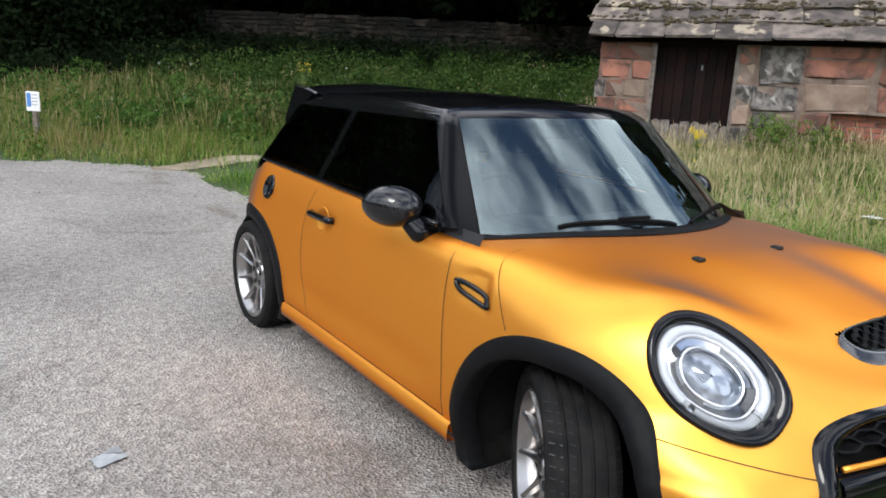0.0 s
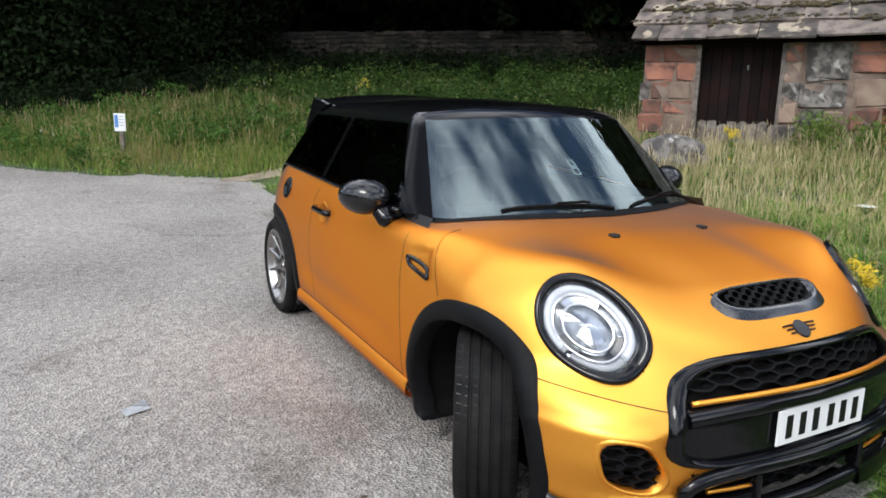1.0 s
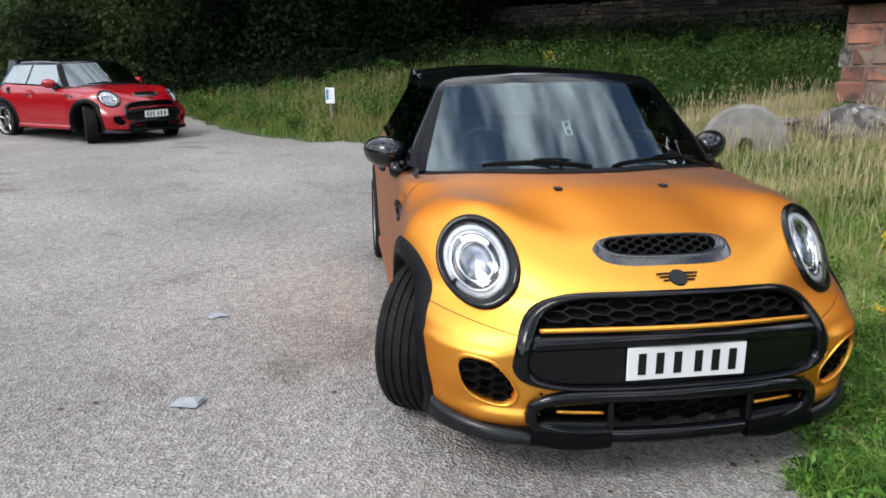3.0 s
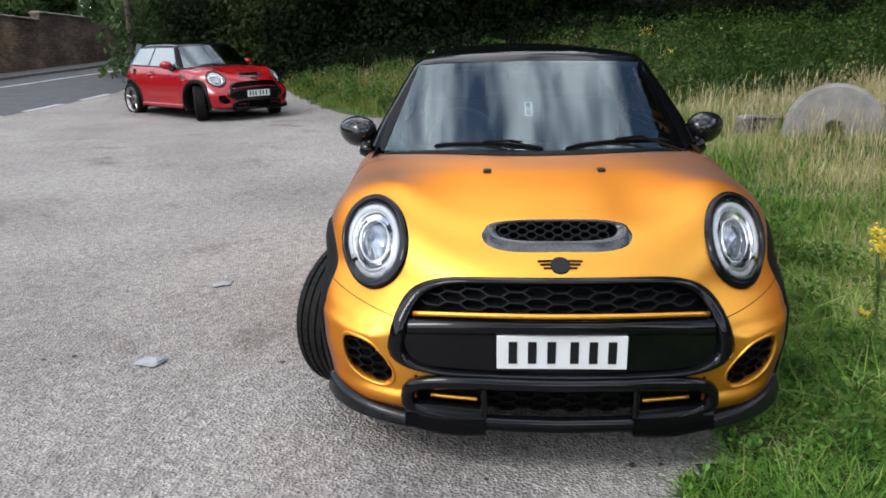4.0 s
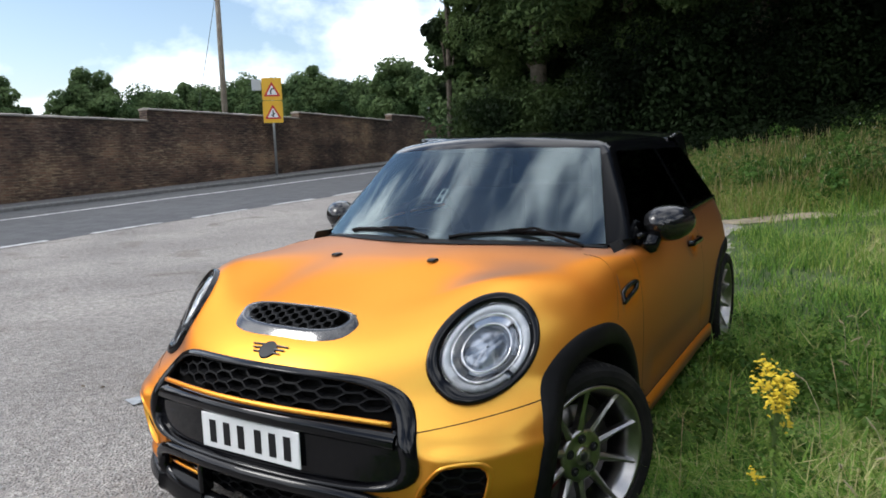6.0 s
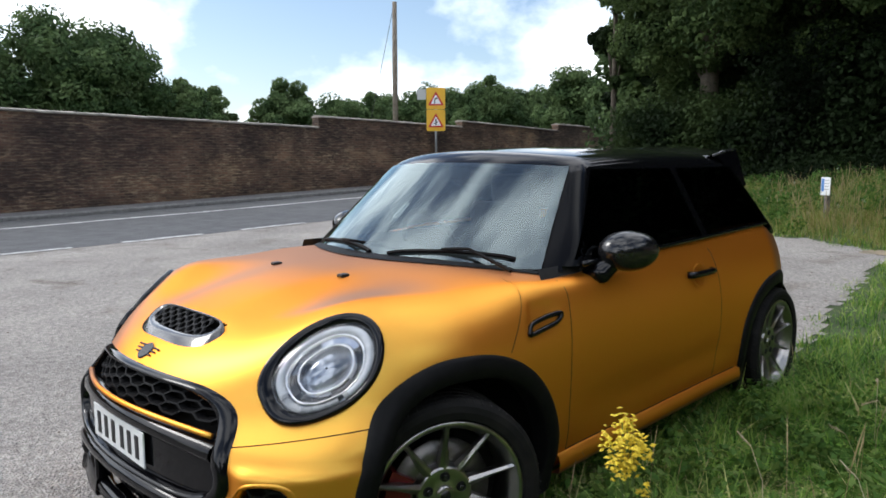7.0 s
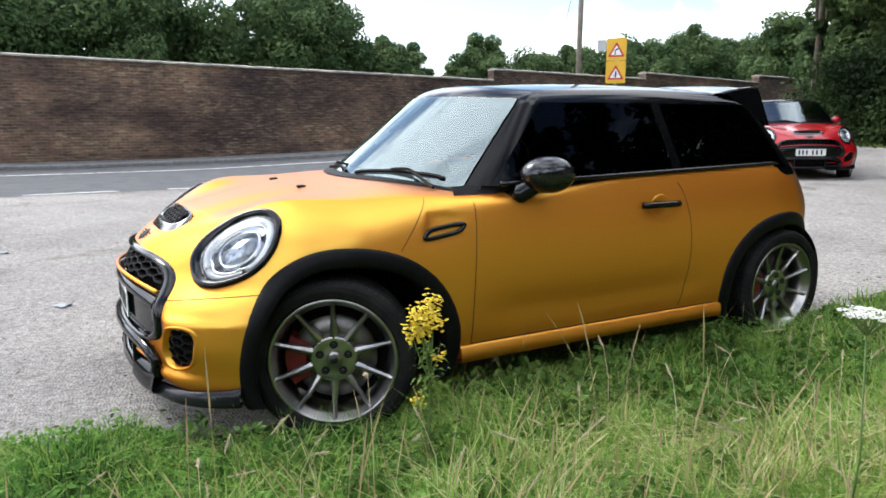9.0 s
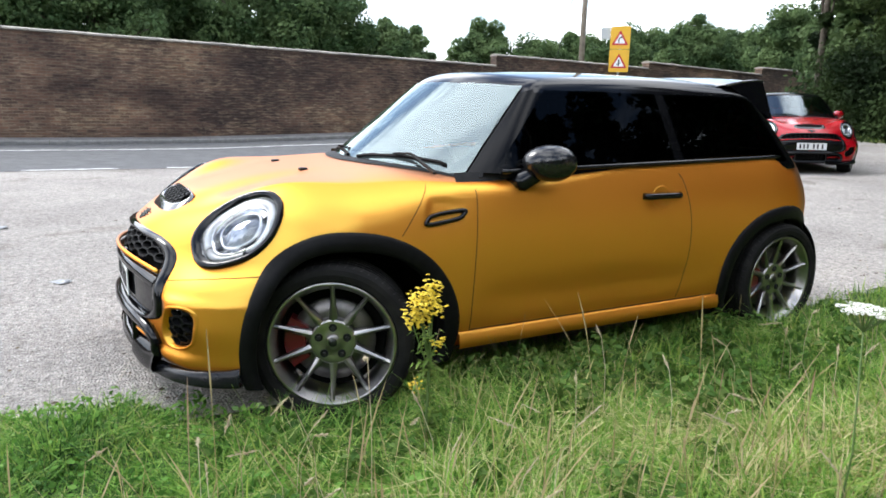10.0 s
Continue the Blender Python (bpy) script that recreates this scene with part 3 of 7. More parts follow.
    part("rear_bench", box_bm((1.15, 0.14, 0.5), (0, 1.12, 0.80), 0.05, 3), M_CABIN, car, smooth=True)
    ring = [(-0.34 + 0.18 * math.cos(a), -0.22 - 0.07 * math.sin(a), 0.90 + 0.165 * math.sin(a)) for a in np.linspace(0, 2 * math.pi, 33)]
    part("steering_wheel", tube(ring, 0.014, 8), M_CABIN, car, smooth=True)
    part("rear_view_mirror", box_bm((0.23, 0.03, 0.065), (0, -0.27, 1.235), 0.02, 3), M_CABIN, car, smooth=True)
    part("sensor_pod", box_bm((0.11, 0.05, 0.08), (0, -0.36, 1.262), 0.02, 3), M_CABIN, car, smooth=True)


def build_arch(car, side, front):
    yw = -HUB_Y if front else HUB_Y
    th = np.radians(np.linspace(-27, 207, 72))
    ro = arch_r(th, front)
    rows = []
    wide = 1 - 0.2 * np.clip(-np.cos(th), 0, 1) if front else 1.0
    for r, out in ((-0.070, -0.06), (-0.070, 0.002), (-0.064, 0.011), (-0.03, 0.012), (-0.012, 0.010), (0.0, 0.004), (0.004, -0.01)):
        rr = ro + r * wide
        y, z = yw + rr * np.cos(th), np.maximum(HUB_Z + rr * np.sin(th), 0.165)
        rows.append(on_side(y, np.maximum(z, 0.235), side, out))
        rows[-1][:, 2] = z
    g = np.stack(rows)
    part("wheel_arch_trim", (flat(g), grid_faces(len(rows), len(th))), M_CLAD, car, smooth=True)
    v, f = [], []
    t2 = np.radians(np.linspace(-30, 210, 30))
    for xx in (0.42, 0.80):
        rr = arch_r(t2, front) - 0.05
        v += [(side * xx, yw + r * math.cos(a), max(HUB_Z + r * math.sin(a), 0.16)) for r, a in zip(rr, t2)]
    f = grid_faces(2, 30) + [tuple(range(30))]
    part("arch_liner", (v, f), M_DARK, car)


def tyre_profile():
    r, pr = TYRE_R, []
    out = [(0.240, 0.086), (0.250, 0.099), (0.272, 0.104), (0.290, 0.100), (r - 0.007, 0.088), (r - 0.001, 0.078)]
    pr += out
    for xc in (0.052, 0.018, -0.018, -0.052):
        pr += [(r, xc + 0.006), (r - 0.007, xc + 0.0045), (r - 0.007, xc - 0.0045), (r, xc - 0.006)]
    return pr + [(a, -b) for a, b in reversed(out)]


def build_wheel(car, at, side, spokes, rim_mat, detail=True):
    """Wheel about its own x axis, face towards +x before the side turns it."""
    rim = [(0.236, 0.082), (0.242, 0.090), (0.240, 0.094), (0.232, 0.095), (0.227, 0.090), (0.222, 0.075), (0.212, 0.066), (0.205, 0.04), (0.200, -0.07), (0.238, -0.09)]
    hub = [(0.0, 0.052), (0.030, 0.052), (0.034, 0.050), (0.060, 0.050), (0.078, 0.054), (0.086, 0.052), (0.090, 0.040), (0.090, 0.0)]
    wheel = part("wheel", join(lathe(rim, 64), lathe(hub, 40)), rim_mat, car, smooth=True, at=at @ (Matrix() if side > 0 else Matrix.Rotation(math.pi, 4, "Z")))
    part("tyre", lathe(tyre_profile(), 72), M_TYRE, wheel, smooth=False)
    if detail:
        sipes = []
        for i in range(64):
            a = 2 * math.pi * i / 64
            for x0, x1, sh in ((0.060, 0.096, 0.03), (-0.096, -0.060, -0.03), (0.026, 0.042, 0.02)):
                c = [(x0, a), (x1, a + sh), (x1, a + sh + 0.011), (x0, a + 0.011)]
                o = len(sipes) * 4
                sipes.append([(x, (TYRE_R + 0.0008 - (0.006 if abs(x) > 0.09 else 0)) * math.cos(b), (TYRE_R + 0.0008 - (0.006 if abs(x) > 0.09 else 0)) * math.sin(b)) for x, b in c])
        v = [p for q in sipes for p in q]
        part("tread_cut", (v, [tuple(range(4 * i, 4 * i + 4)) for i in range(len(sipes))]), M_INK, wheel)["kind"] = "stuff"
    for i in range(spokes):
        a = 2 * math.pi * i / spokes + math.pi / 2
        sec, fs = [], []
        for r, w, x, d in ((0.060, 0.019, 0.050, 0.03), (0.092, 0.0145, 0.055, 0.03), (0.16, 0.0088, 0.068, 0.028), (0.208, 0.0075, 0.080, 0.024), (0.231, 0.010, 0.089, 0.02)):
            for s, dx in ((-1.15, -d), (-1, -0.007), (-0.18, 0.0), (0.18, 0.0), (1, -0.007), (1.15, -d)):
                t = s * w
                sec.append((x + dx, r * math.cos(a) - t * math.sin(a), r * math.sin(a) + t * math.cos(a)))
        part("spoke", (sec, grid_faces(5, 6)), rim_mat, wheel)
    part("centre_cap", lathe([(0.0, 0.060), (0.022, 0.059), (0.029, 0.055), (0.030, 0.048)], 24), M_RIM if detail else M_INK, wheel, smooth=True)
    if detail:
        part("cap_badge", lathe([(0.0, 0.0615), (0.016, 0.061), (0.017, 0.0585)], 20), M_RIMDARK, wheel, smooth=True)
    if detail:
        for i in range(5):
            a = 2 * math.pi * i / 5 + math.pi / 2
            c = (0.0, 0.056 * math.cos(a), 0.056 * math.sin(a))
            cup = [(x, y + c[1], z + c[2]) for x, y, z in lathe([(0.016, 0.0525), (0.0148, 0.0555), (0.0135, 0.0545), (0.0, 0.0535)], 16)[0]]
            part("bolt_seat", (cup, lathe([(0.016, 0), (0.0148, 0), (0.0135, 0), (0.0, 0)], 16)[1]), M_INK, wheel)
            bolt = lathe([(0.0, 0.0585), (0.0055, 0.0585), (0.0072, 0.057), (0.0078, 0.05)], 6)
            part("wheel_bolt", ([(x, y + c[1], z + c[2]) for x, y, z in bolt[0]], bolt[1]), M_RIMDARK, wheel)
    part("brake_disc", lathe([(0.07, 0.012), (0.085, 0.014), (0.160, 0.014), (0.162, 0.004), (0.160, -0.008)], 40), M_DISC, wheel, smooth=True)
    part("wheel_back", lathe([(0.0, -0.03), (0.20, -0.03)], 32), M_DARK, wheel)
    return wheel


def build_caliper(car, at, side):
    v, f = [], []
    for x in (-0.03, 0.038):
        for r in (0.105, 0.182):
            for a in np.radians(np.linspace(150, 215, 8)):
                v.append((x * side, -side * 0 + r * math.cos(a) * -1 * 1.0, r * math.sin(a)))
    n = 8
    for i in range(n - 1):
        f += [(i, i + 1, n + i + 1, n + i), (2 * n + i, 2 * n + i + 1, 3 * n + i + 1, 3 * n + i), (n + i, n + i + 1, 3 * n + i + 1, 3 * n + i), (i, i + 1, 2 * n + i + 1, 2 * n + i)]
    f += [(0, n, 3 * n, 2 * n), (n - 1, 2 * n - 1, 4 * n - 1, 3 * n - 1)]
    v = [(x, -y, z) for x, y, z in v]
    part("brake_caliper", (v, f), M_CALIPER, car, at=at)


def build_headlight(car, side):
    n = 56
    rim = lamp_rim(n, side)
    mid = rim.mean(0)
    face = np.cross(rim[0] - mid, rim[n // 4] - mid) * side
    face = -face / np.linalg.norm(face) if face[1] > 0 else face / np.linalg.norm(face)

    shift = (rim[0] - mid) * 0.055

    def ring(k, out):
        return mid + (rim - mid) * k + face * out + shift * (1.0 if k < 0.88 else 0.0)

    def layers(spec, span=None):
        if span is None:
            return flat(np.concatenate([ring(k, o) for k, o in spec])), grid_faces(len(spec), n, True)
        rows = [ring(k, o)[np.arange(span[0], span[1] + 1) % n] for k, o in spec]
        return flat(np.concatenate(rows)), grid_faces(len(spec), span[1] - span[0] + 1)

    lamp = part("headlight", layers([(1.03, -0.012), (1.025, 0.010), (0.99, 0.017), (0.90, 0.015), (0.845, 0.008), (0.80, 0.0), (0.79, -0.02)]), M_BLACK, car, smooth=True)
    part("reflector", layers([(0.85, -0.006), (0.66, -0.012), (0.60, -0.030), (0.48, -0.040), (0.02, -0.040)]), M_LAMP, lamp, smooth=True)
    # the light guide is a horseshoe, with a greyer indicator below
    guide = [(0.80, -0.004), (0.785, 0.004), (0.72, 0.006), (0.665, 0.001), (0.655, -0.010)]
    part("light_guide", layers(guide, (-7, 35)), M_DRL, lamp, smooth=True)
    part("indicator", layers([(0.80, -0.006), (0.785, 0.0), (0.70, 0.001), (0.66, -0.010)], (36, 48)), M_INDICATOR, lamp, smooth=True)
    for q in (-7, 35):
        part("guide_end", layers([(0.80, 0.003), (0.785, 0.0065), (0.73, 0.008), (0.665, 0.004)], (q, q + 1)), M_INDICATOR, lamp)
    part("lamp_bezel", layers([(0.655, -0.010), (0.645, 0.000), (0.615, -0.002), (0.60, -0.026)]), M_CHROME, lamp, smooth=True)
    part("projector_ring", layers([(0.475, -0.030), (0.47, -0.006), (0.445, -0.002), (0.425, -0.006), (0.42, -0.028)]), M_CHROME, lamp, smooth=True)
    part("projector_lens", layers([(0.42, -0.024), (0.36, -0.014), (0.22, -0.005), (0.02, -0.001)]), M_PROJECTOR, lamp, smooth=True)
    # stepped reflector ledges beside the projector
    for a0, a1, k0, k1 in ((8, 20, 0.48, 0.60), (30, 37, 0.49, 0.61), (47, 53, 0.49, 0.60)):
        part("reflector_step", layers([(k0, -0.024), (k0 + 0.01, -0.012), (k1 - 0.01, -0.010), (k1, -0.022)], (a0, a1)), M_CHROME if a0 == 8 else M_RIMDARK, lamp)
    lens = layers([(0.865, 0.007), (0.80, 0.013), (0.6, 0.021), (0.35, 0.026), (0.12, 0.028), (0.01, 0.028)])
    part("lens", outward(lens, (0, -0.8, 0.5)), M_LENS, lamp, smooth=True).visible_shadow = False


def build_front(car, paint, detail, characters, plate_w):
    # mouth: surround, dark back, comb, painted strip, bar, lower panel
    n = 96
    gx, gz = grille_ring(n)
    rows = []
    for k, out in ((1.02, -0.004), (1.015, 0.012), (0.985, 0.020), (0.945, 0.018), (0.925, 0.006), (0.92, -0.04)):
        x, z = gx * k, 0.527 + (gz - 0.527) * k
        rows.append(on_front(x, z, out))
    part("grille_surround", (flat(np.stack(rows)), grid_faces(len(rows), n, True)), M_BLACK, car, smooth=True)
    ks = np.linspace(0.95, 0.02, 8)
    rows = [on_front(gx * k, 0.527 + (gz - 0.527) * k, -0.055) for k in ks]
    part("grille_back", (flat(np.stack(rows)), grid_faces(len(rows), n, True)), M_DARK, car)
    cells = hex_cells(-0.47, 0.47, 0.580, 0.69, 0.092, 0.029, lambda x, z: bool(in_grille(np.array(x), np.array(z), 0.92)) and z > 0.582)
    part("grille_mesh", comb(cells, lambda x, z: on_front(x, z, -0.014), 0.005, 0.03), M_CLAD, car)
    t = np.linspace(-1, 1, 41)
    part("grille_strip", tube(on_front(0.462 * t, 0.582 - 0.026 * t**2, 0.010), 0.0088, 8), paint, car, smooth=True)
    rows = []
    for dz, out in ((0.026, -0.03), (0.024, 0.004), (0.012, 0.014), (-0.008, 0.013), (-0.022, 0.002), (-0.03, -0.02)):
        rows.append(on_front(0.480 * t, 0.541 + dz - 0.026 * t**2, out))
    part("grille_bar", (flat(np.stack(rows)), grid_faces(len(rows), 41)), M_BLACK, car, smooth=True)
    rows = []
    for zz in np.linspace(0.530, 0.390, 10):
        half = 0.512 * (1 - (max(0, 0.50 - zz) / 0.15) ** 3 * 0.18)
        rows.append(on_front(half * t, zz + 0 * t, -0.005))
    part("plate_panel", (flat(np.stack(rows)), grid_faces(10, 41)), M_BLACK, car, smooth=True)
    yp = -1.916
    plate = part("number_plate", box_bm((plate_w, 0.006, 0.111), (0, yp, 0.461), 0.002, 1), M_PLATE, car, "white plate with plain black bars")
    w = plate_w - 0.05
    for i, dx in enumerate(characters):
        part("plate_bar", box_bm((0.026, 0.002, 0.072), (dx * w / 2, yp - 0.0042, 0.461)), M_INK, plate)
    # corner vents
    poly = vent_corners()
    for side in (1, -1):
        c = poly.mean(0)
        m = len(poly)
        rows = []
        for k, out in ((1.12, -0.003), (1.08, 0.004), (1.02, 0.005), (0.96, 0.000), (0.93, -0.034)):
            ring = c + (poly - c) * k
            pts = np.concatenate([np.linspace(ring[i], ring[(i + 1) % m], 2, endpoint=False) for i in range(m)])
            q = on_front(pts[:, 0], pts[:, 1], out)
            q[:, 0] *= side
            rows.append(q)
        part("vent_frame", (flat(np.stack(rows)), grid_faces(5, 2 * m, True)), paint, car, smooth=True)
        pts = c + (poly - c) * 1.0
        q = on_front(pts[:, 0], pts[:, 1], -0.045)
        q[:, 0] *= side
        part("vent_back", (flat(q), [tuple(range(m))]), M_DARK, car)
        cells = hex_cells(0.54, 0.71, 0.27, 0.46, 0.062, 0.034, lambda x, z: bool(in_poly(np.array(x), np.array(z), c + (poly - c) * 0.95)))
        bars = comb(cells, lambda x, z: on_front(np.clip(x, 0.5, 0.74), z, -0.018), 0.006, 0.02)
        part("vent_mesh", ([(x * side, y, z) for x, y, z in bars[0]], bars[1]), M_CLAD, car)
    # lower intake and splitter
    fr = []
    for k in range(61):
        a = 2 * math.pi * k / 60
        cx, cz = math.cos(a), math.sin(a)
        fr.append(((0.488 - 0.030 * max(cz, 0)) * math.copysign(abs(cx) ** 0.45, cx), 0.282 + 0.074 * math.copysign(abs(cz) ** 0.6, cz)))
    fr = np.array(fr)
    loop = on_front(fr[:, 0], np.maximum(fr[:, 1], 0.24), 0.012)
    loop[:, 2] = fr[:, 1]
    part("lower_intake_frame", tube(loop, 0.0235, 10, caps=False), M_BLACK, car, smooth=True)
    rows = [on_front(0.48 * t, zz + 0 * t, -0.05) for zz in (0.385, 0.33, 0.27, 0.215)]
    part("lower_intake_back", (flat(np.stack(rows)), grid_faces(4, 41)), M_DARK, car)
    cells = hex_cells(-0.22, 0.22, 0.235, 0.35, 0.075, 0.034, lambda x, z: abs(x) < 0.225 and 0.24 < z < 0.35)
    part("lower_mesh", comb(cells, lambda x, z: on_front(x, z, -0.02), 0.006, 0.02), M_CLAD, car)
    for side in (1, -1):
        s = np.linspace(0.26, 0.41, 9)
        part("intake_strip", tube(on_front(side * s, 0.290 + 0 * s, 0.008), 0.0065, 6), paint, car, smooth=True)
        s = np.linspace(0.235, 0.495, 12)
        rows = []
        for zz, out in ((0.262, -0.02), (0.257, 0.014), (0.225, 0.030), (0.186, 0.037), (0.172, 0.031), (0.169, -0.05)):
            p = on_front(side * s, 0.26 + 0 * s, out)
            p[:, 2] = zz - 0.012 * np.sin(np.pi * (s - 0.235) / 0.24) * (1 if zz < 0.25 else 0)
            rows.append(p)
        part("splitter_tooth", (flat(np.stack(rows)), grid_faces(6, 12)), M_PILLAR, car, smooth=True)
        part("intake_divider", box_bm((0.022, 0.05, 0.12), (side * 0.238, -1.89, 0.29), 0.008, 2), M_BLACK, car, smooth=True)
        # corner lip: from the splitter's end back to the wheel arch
        u = np.linspace(0, 1, 30)
        xs = 0.46 + 0.325 * np.sin(u * np.pi / 2) ** 0.9
        line = on_front(xs, 0.30 + 0 * xs, 0.0)
        line[:, 1] = np.minimum(line[:, 1], -1.575)
        tang = np.gradient(line, axis=0)
        nrm = np.stack([-tang[:, 1], tang[:, 0], 0 * xs], -1) * -1
        nrm /= np.linalg.norm(nrm, axis=1)[:, None]
        nrm *= np.sign(nrm[:, :1] + 1e-6)
        rows = []
        for zz, out in ((0.222, -0.02), (0.219, 0.003), (0.195, 0.010), (0.165, 0.017), (0.153, 0.016), (0.147, 0.004), (0.152, -0.04)):
            p = line + nrm * out
            p[:, 2] = 0.205 + (zz - 0.205) * (0.55 + 0.45 * u) + 0.030 * u - 0.010 * (1 - u)
            p[:, 0] *= side
            rows.append(p)
        part("corner_lip", (flat(np.stack(rows)), grid_faces(7, 30)), M_LIP, car, smooth=True)
    rows = []
    for zz, out in ((0.222, 0.0), (0.219, 0.022), (0.198, 0.032), (0.186, 0.026), (0.186, -0.06)):
        p = on_front(0.25 * t, 0.25 + 0 * t, out)
        p[:, 2] = zz
        rows.append(p)
    part("splitter", (flat(np.stack(rows)), grid_faces(5, 41)), M_PILLAR, car, smooth=True)
    # bonnet scoop, badge, washer jets
    a = np.linspace(0, 2 * np.pi, 64, endpoint=False)
    sx = 0.236 * np.sign(np.cos(a)) * np.abs(np.cos(a)) ** 0.6
    sv = np.sign(np.sin(a)) * np.abs(np.sin(a)) ** 0.75
    sx = sx * (1 + 0.09 * sv) * 0.97
    base = on_top(sx * 1.07, -1.704 + 0.070 * sv, -0.004)
    mouth = np.stack([sx, -1.704 + 0.050 * sv + 0.012 * (sx / 0.2) ** 2, 0.790 + 0.030 * sv - 0.003 * (sx / 0.2) ** 2], -1)
    inner = mouth * np.array((0.86, 1, 1)) + np.array((0, 0.012, -0.002)) - np.stack([0 * sv, 0.013 * sv, 0.008 * sv], -1)
    deep = inner + np.array((0, 0.05, -0.06))
    mid_ring = (mouth + inner) / 2 + np.array((0, -0.004, 0.004))
    part("scoop_rim", (flat(np.concatenate([base, mouth, mid_ring, inner])), grid_faces(4, 64, True)), M_SCOOP, car, smooth=True)
    part("scoop_throat", (flat(np.concatenate([inner, deep])), grid_faces(2, 64, True) + [tuple(range(64, 128))]), M_DARK, car)
    cells = hex_cells(-0.17, 0.17, 0.768, 0.815, 0.040, 0.020, lambda x, z: abs(x) < 0.175 and 0.772 < z < 0.808)
    part("scoop_mesh", comb(cells, lambda x, z: np.stack([x, -1.690 + (z - 0.79) * 1.4, z], -1), 0.004, 0.01), M_CLAD, car)
    badge_y = -1.816
    disc = [(0.030 * math.cos(q), badge_y + 0.024 * math.sin(q), 0.0) for q in np.linspace(0, 2 * math.pi, 32, endpoint=False)]
    pd = on_top([p[0] for p in disc], [p[1] for p in disc], 0.006)
    low = on_top([p[0] * 1.03 for p in disc], [p[1] for p in disc], -0.001)
    badge = part("badge", (flat(np.concatenate([pd, low])), [tuple(range(32))] + grid_faces(2, 32, True)), M_LIP, car)
    for side in (1, -1):
        for k, length in ((0, 0.042), (1, 0.034), (2, 0.024)):
            s = np.linspace(0.026, 0.028 + length, 6) * side
            part("badge_bar", tube(on_top(s, badge_y + 0.014 - 0.011 * k + 0 * s, 0.004), 0.0032, 6), M_LIP, badge)
        jet = on_top(np.array([0.22 * side]), np.array([-1.19]))[0]
        part("washer_jet", box_bm((0.032, 0.038, 0.014), tuple(jet + np.array((0, 0, 0.003))), 0.006, 2), M_INK, car)
    # cowl and wipers
    t = np.linspace(-1, 1, 41)
    rows = []
    for dy, dz in ((-0.035, 0.0), (-0.02, 0.006), (0.03, 0.008), (0.09, 0.02)):
        x = 0.69 * t
        y = -0.925 + 0.27 * (x / 0.67) ** 2 + dy
        rows.append(on_top(x, np.minimum(y, -0.62), 0.004 + dz))
    part("cowl", (flat(np.stack(rows)), grid_faces(4, 41)), M_CLAD, car, smooth=True)
    for x0, x1, lift in ((-0.45, 0.02, 0.03), (0.12, 0.60, 0.03)):
        s = np.linspace(0, 1, 14)
        xs = x0 + (x1 - x0) * s
        z0 = 0.925 + lift * np.sin(np.pi * s) ** 0.6 * 0.6 + 0.012
        blade = on_screen(xs, z0, 0.014)
        part("wiper_blade", tube(blade, 0.008, 6), M_CLAD, car)
        arm = [on_top(np.array([x1 + 0.04]), np.array([-0.76]))[0] + np.array((0, 0, 0.012)), blade[9] + np.array((0, -0.02, 0.018)), blade[6] + np.array((0, -0.004, 0.010))]
        part("wiper_arm", tube(arm, 0.008, 6, 0.6), M_CLAD, car)


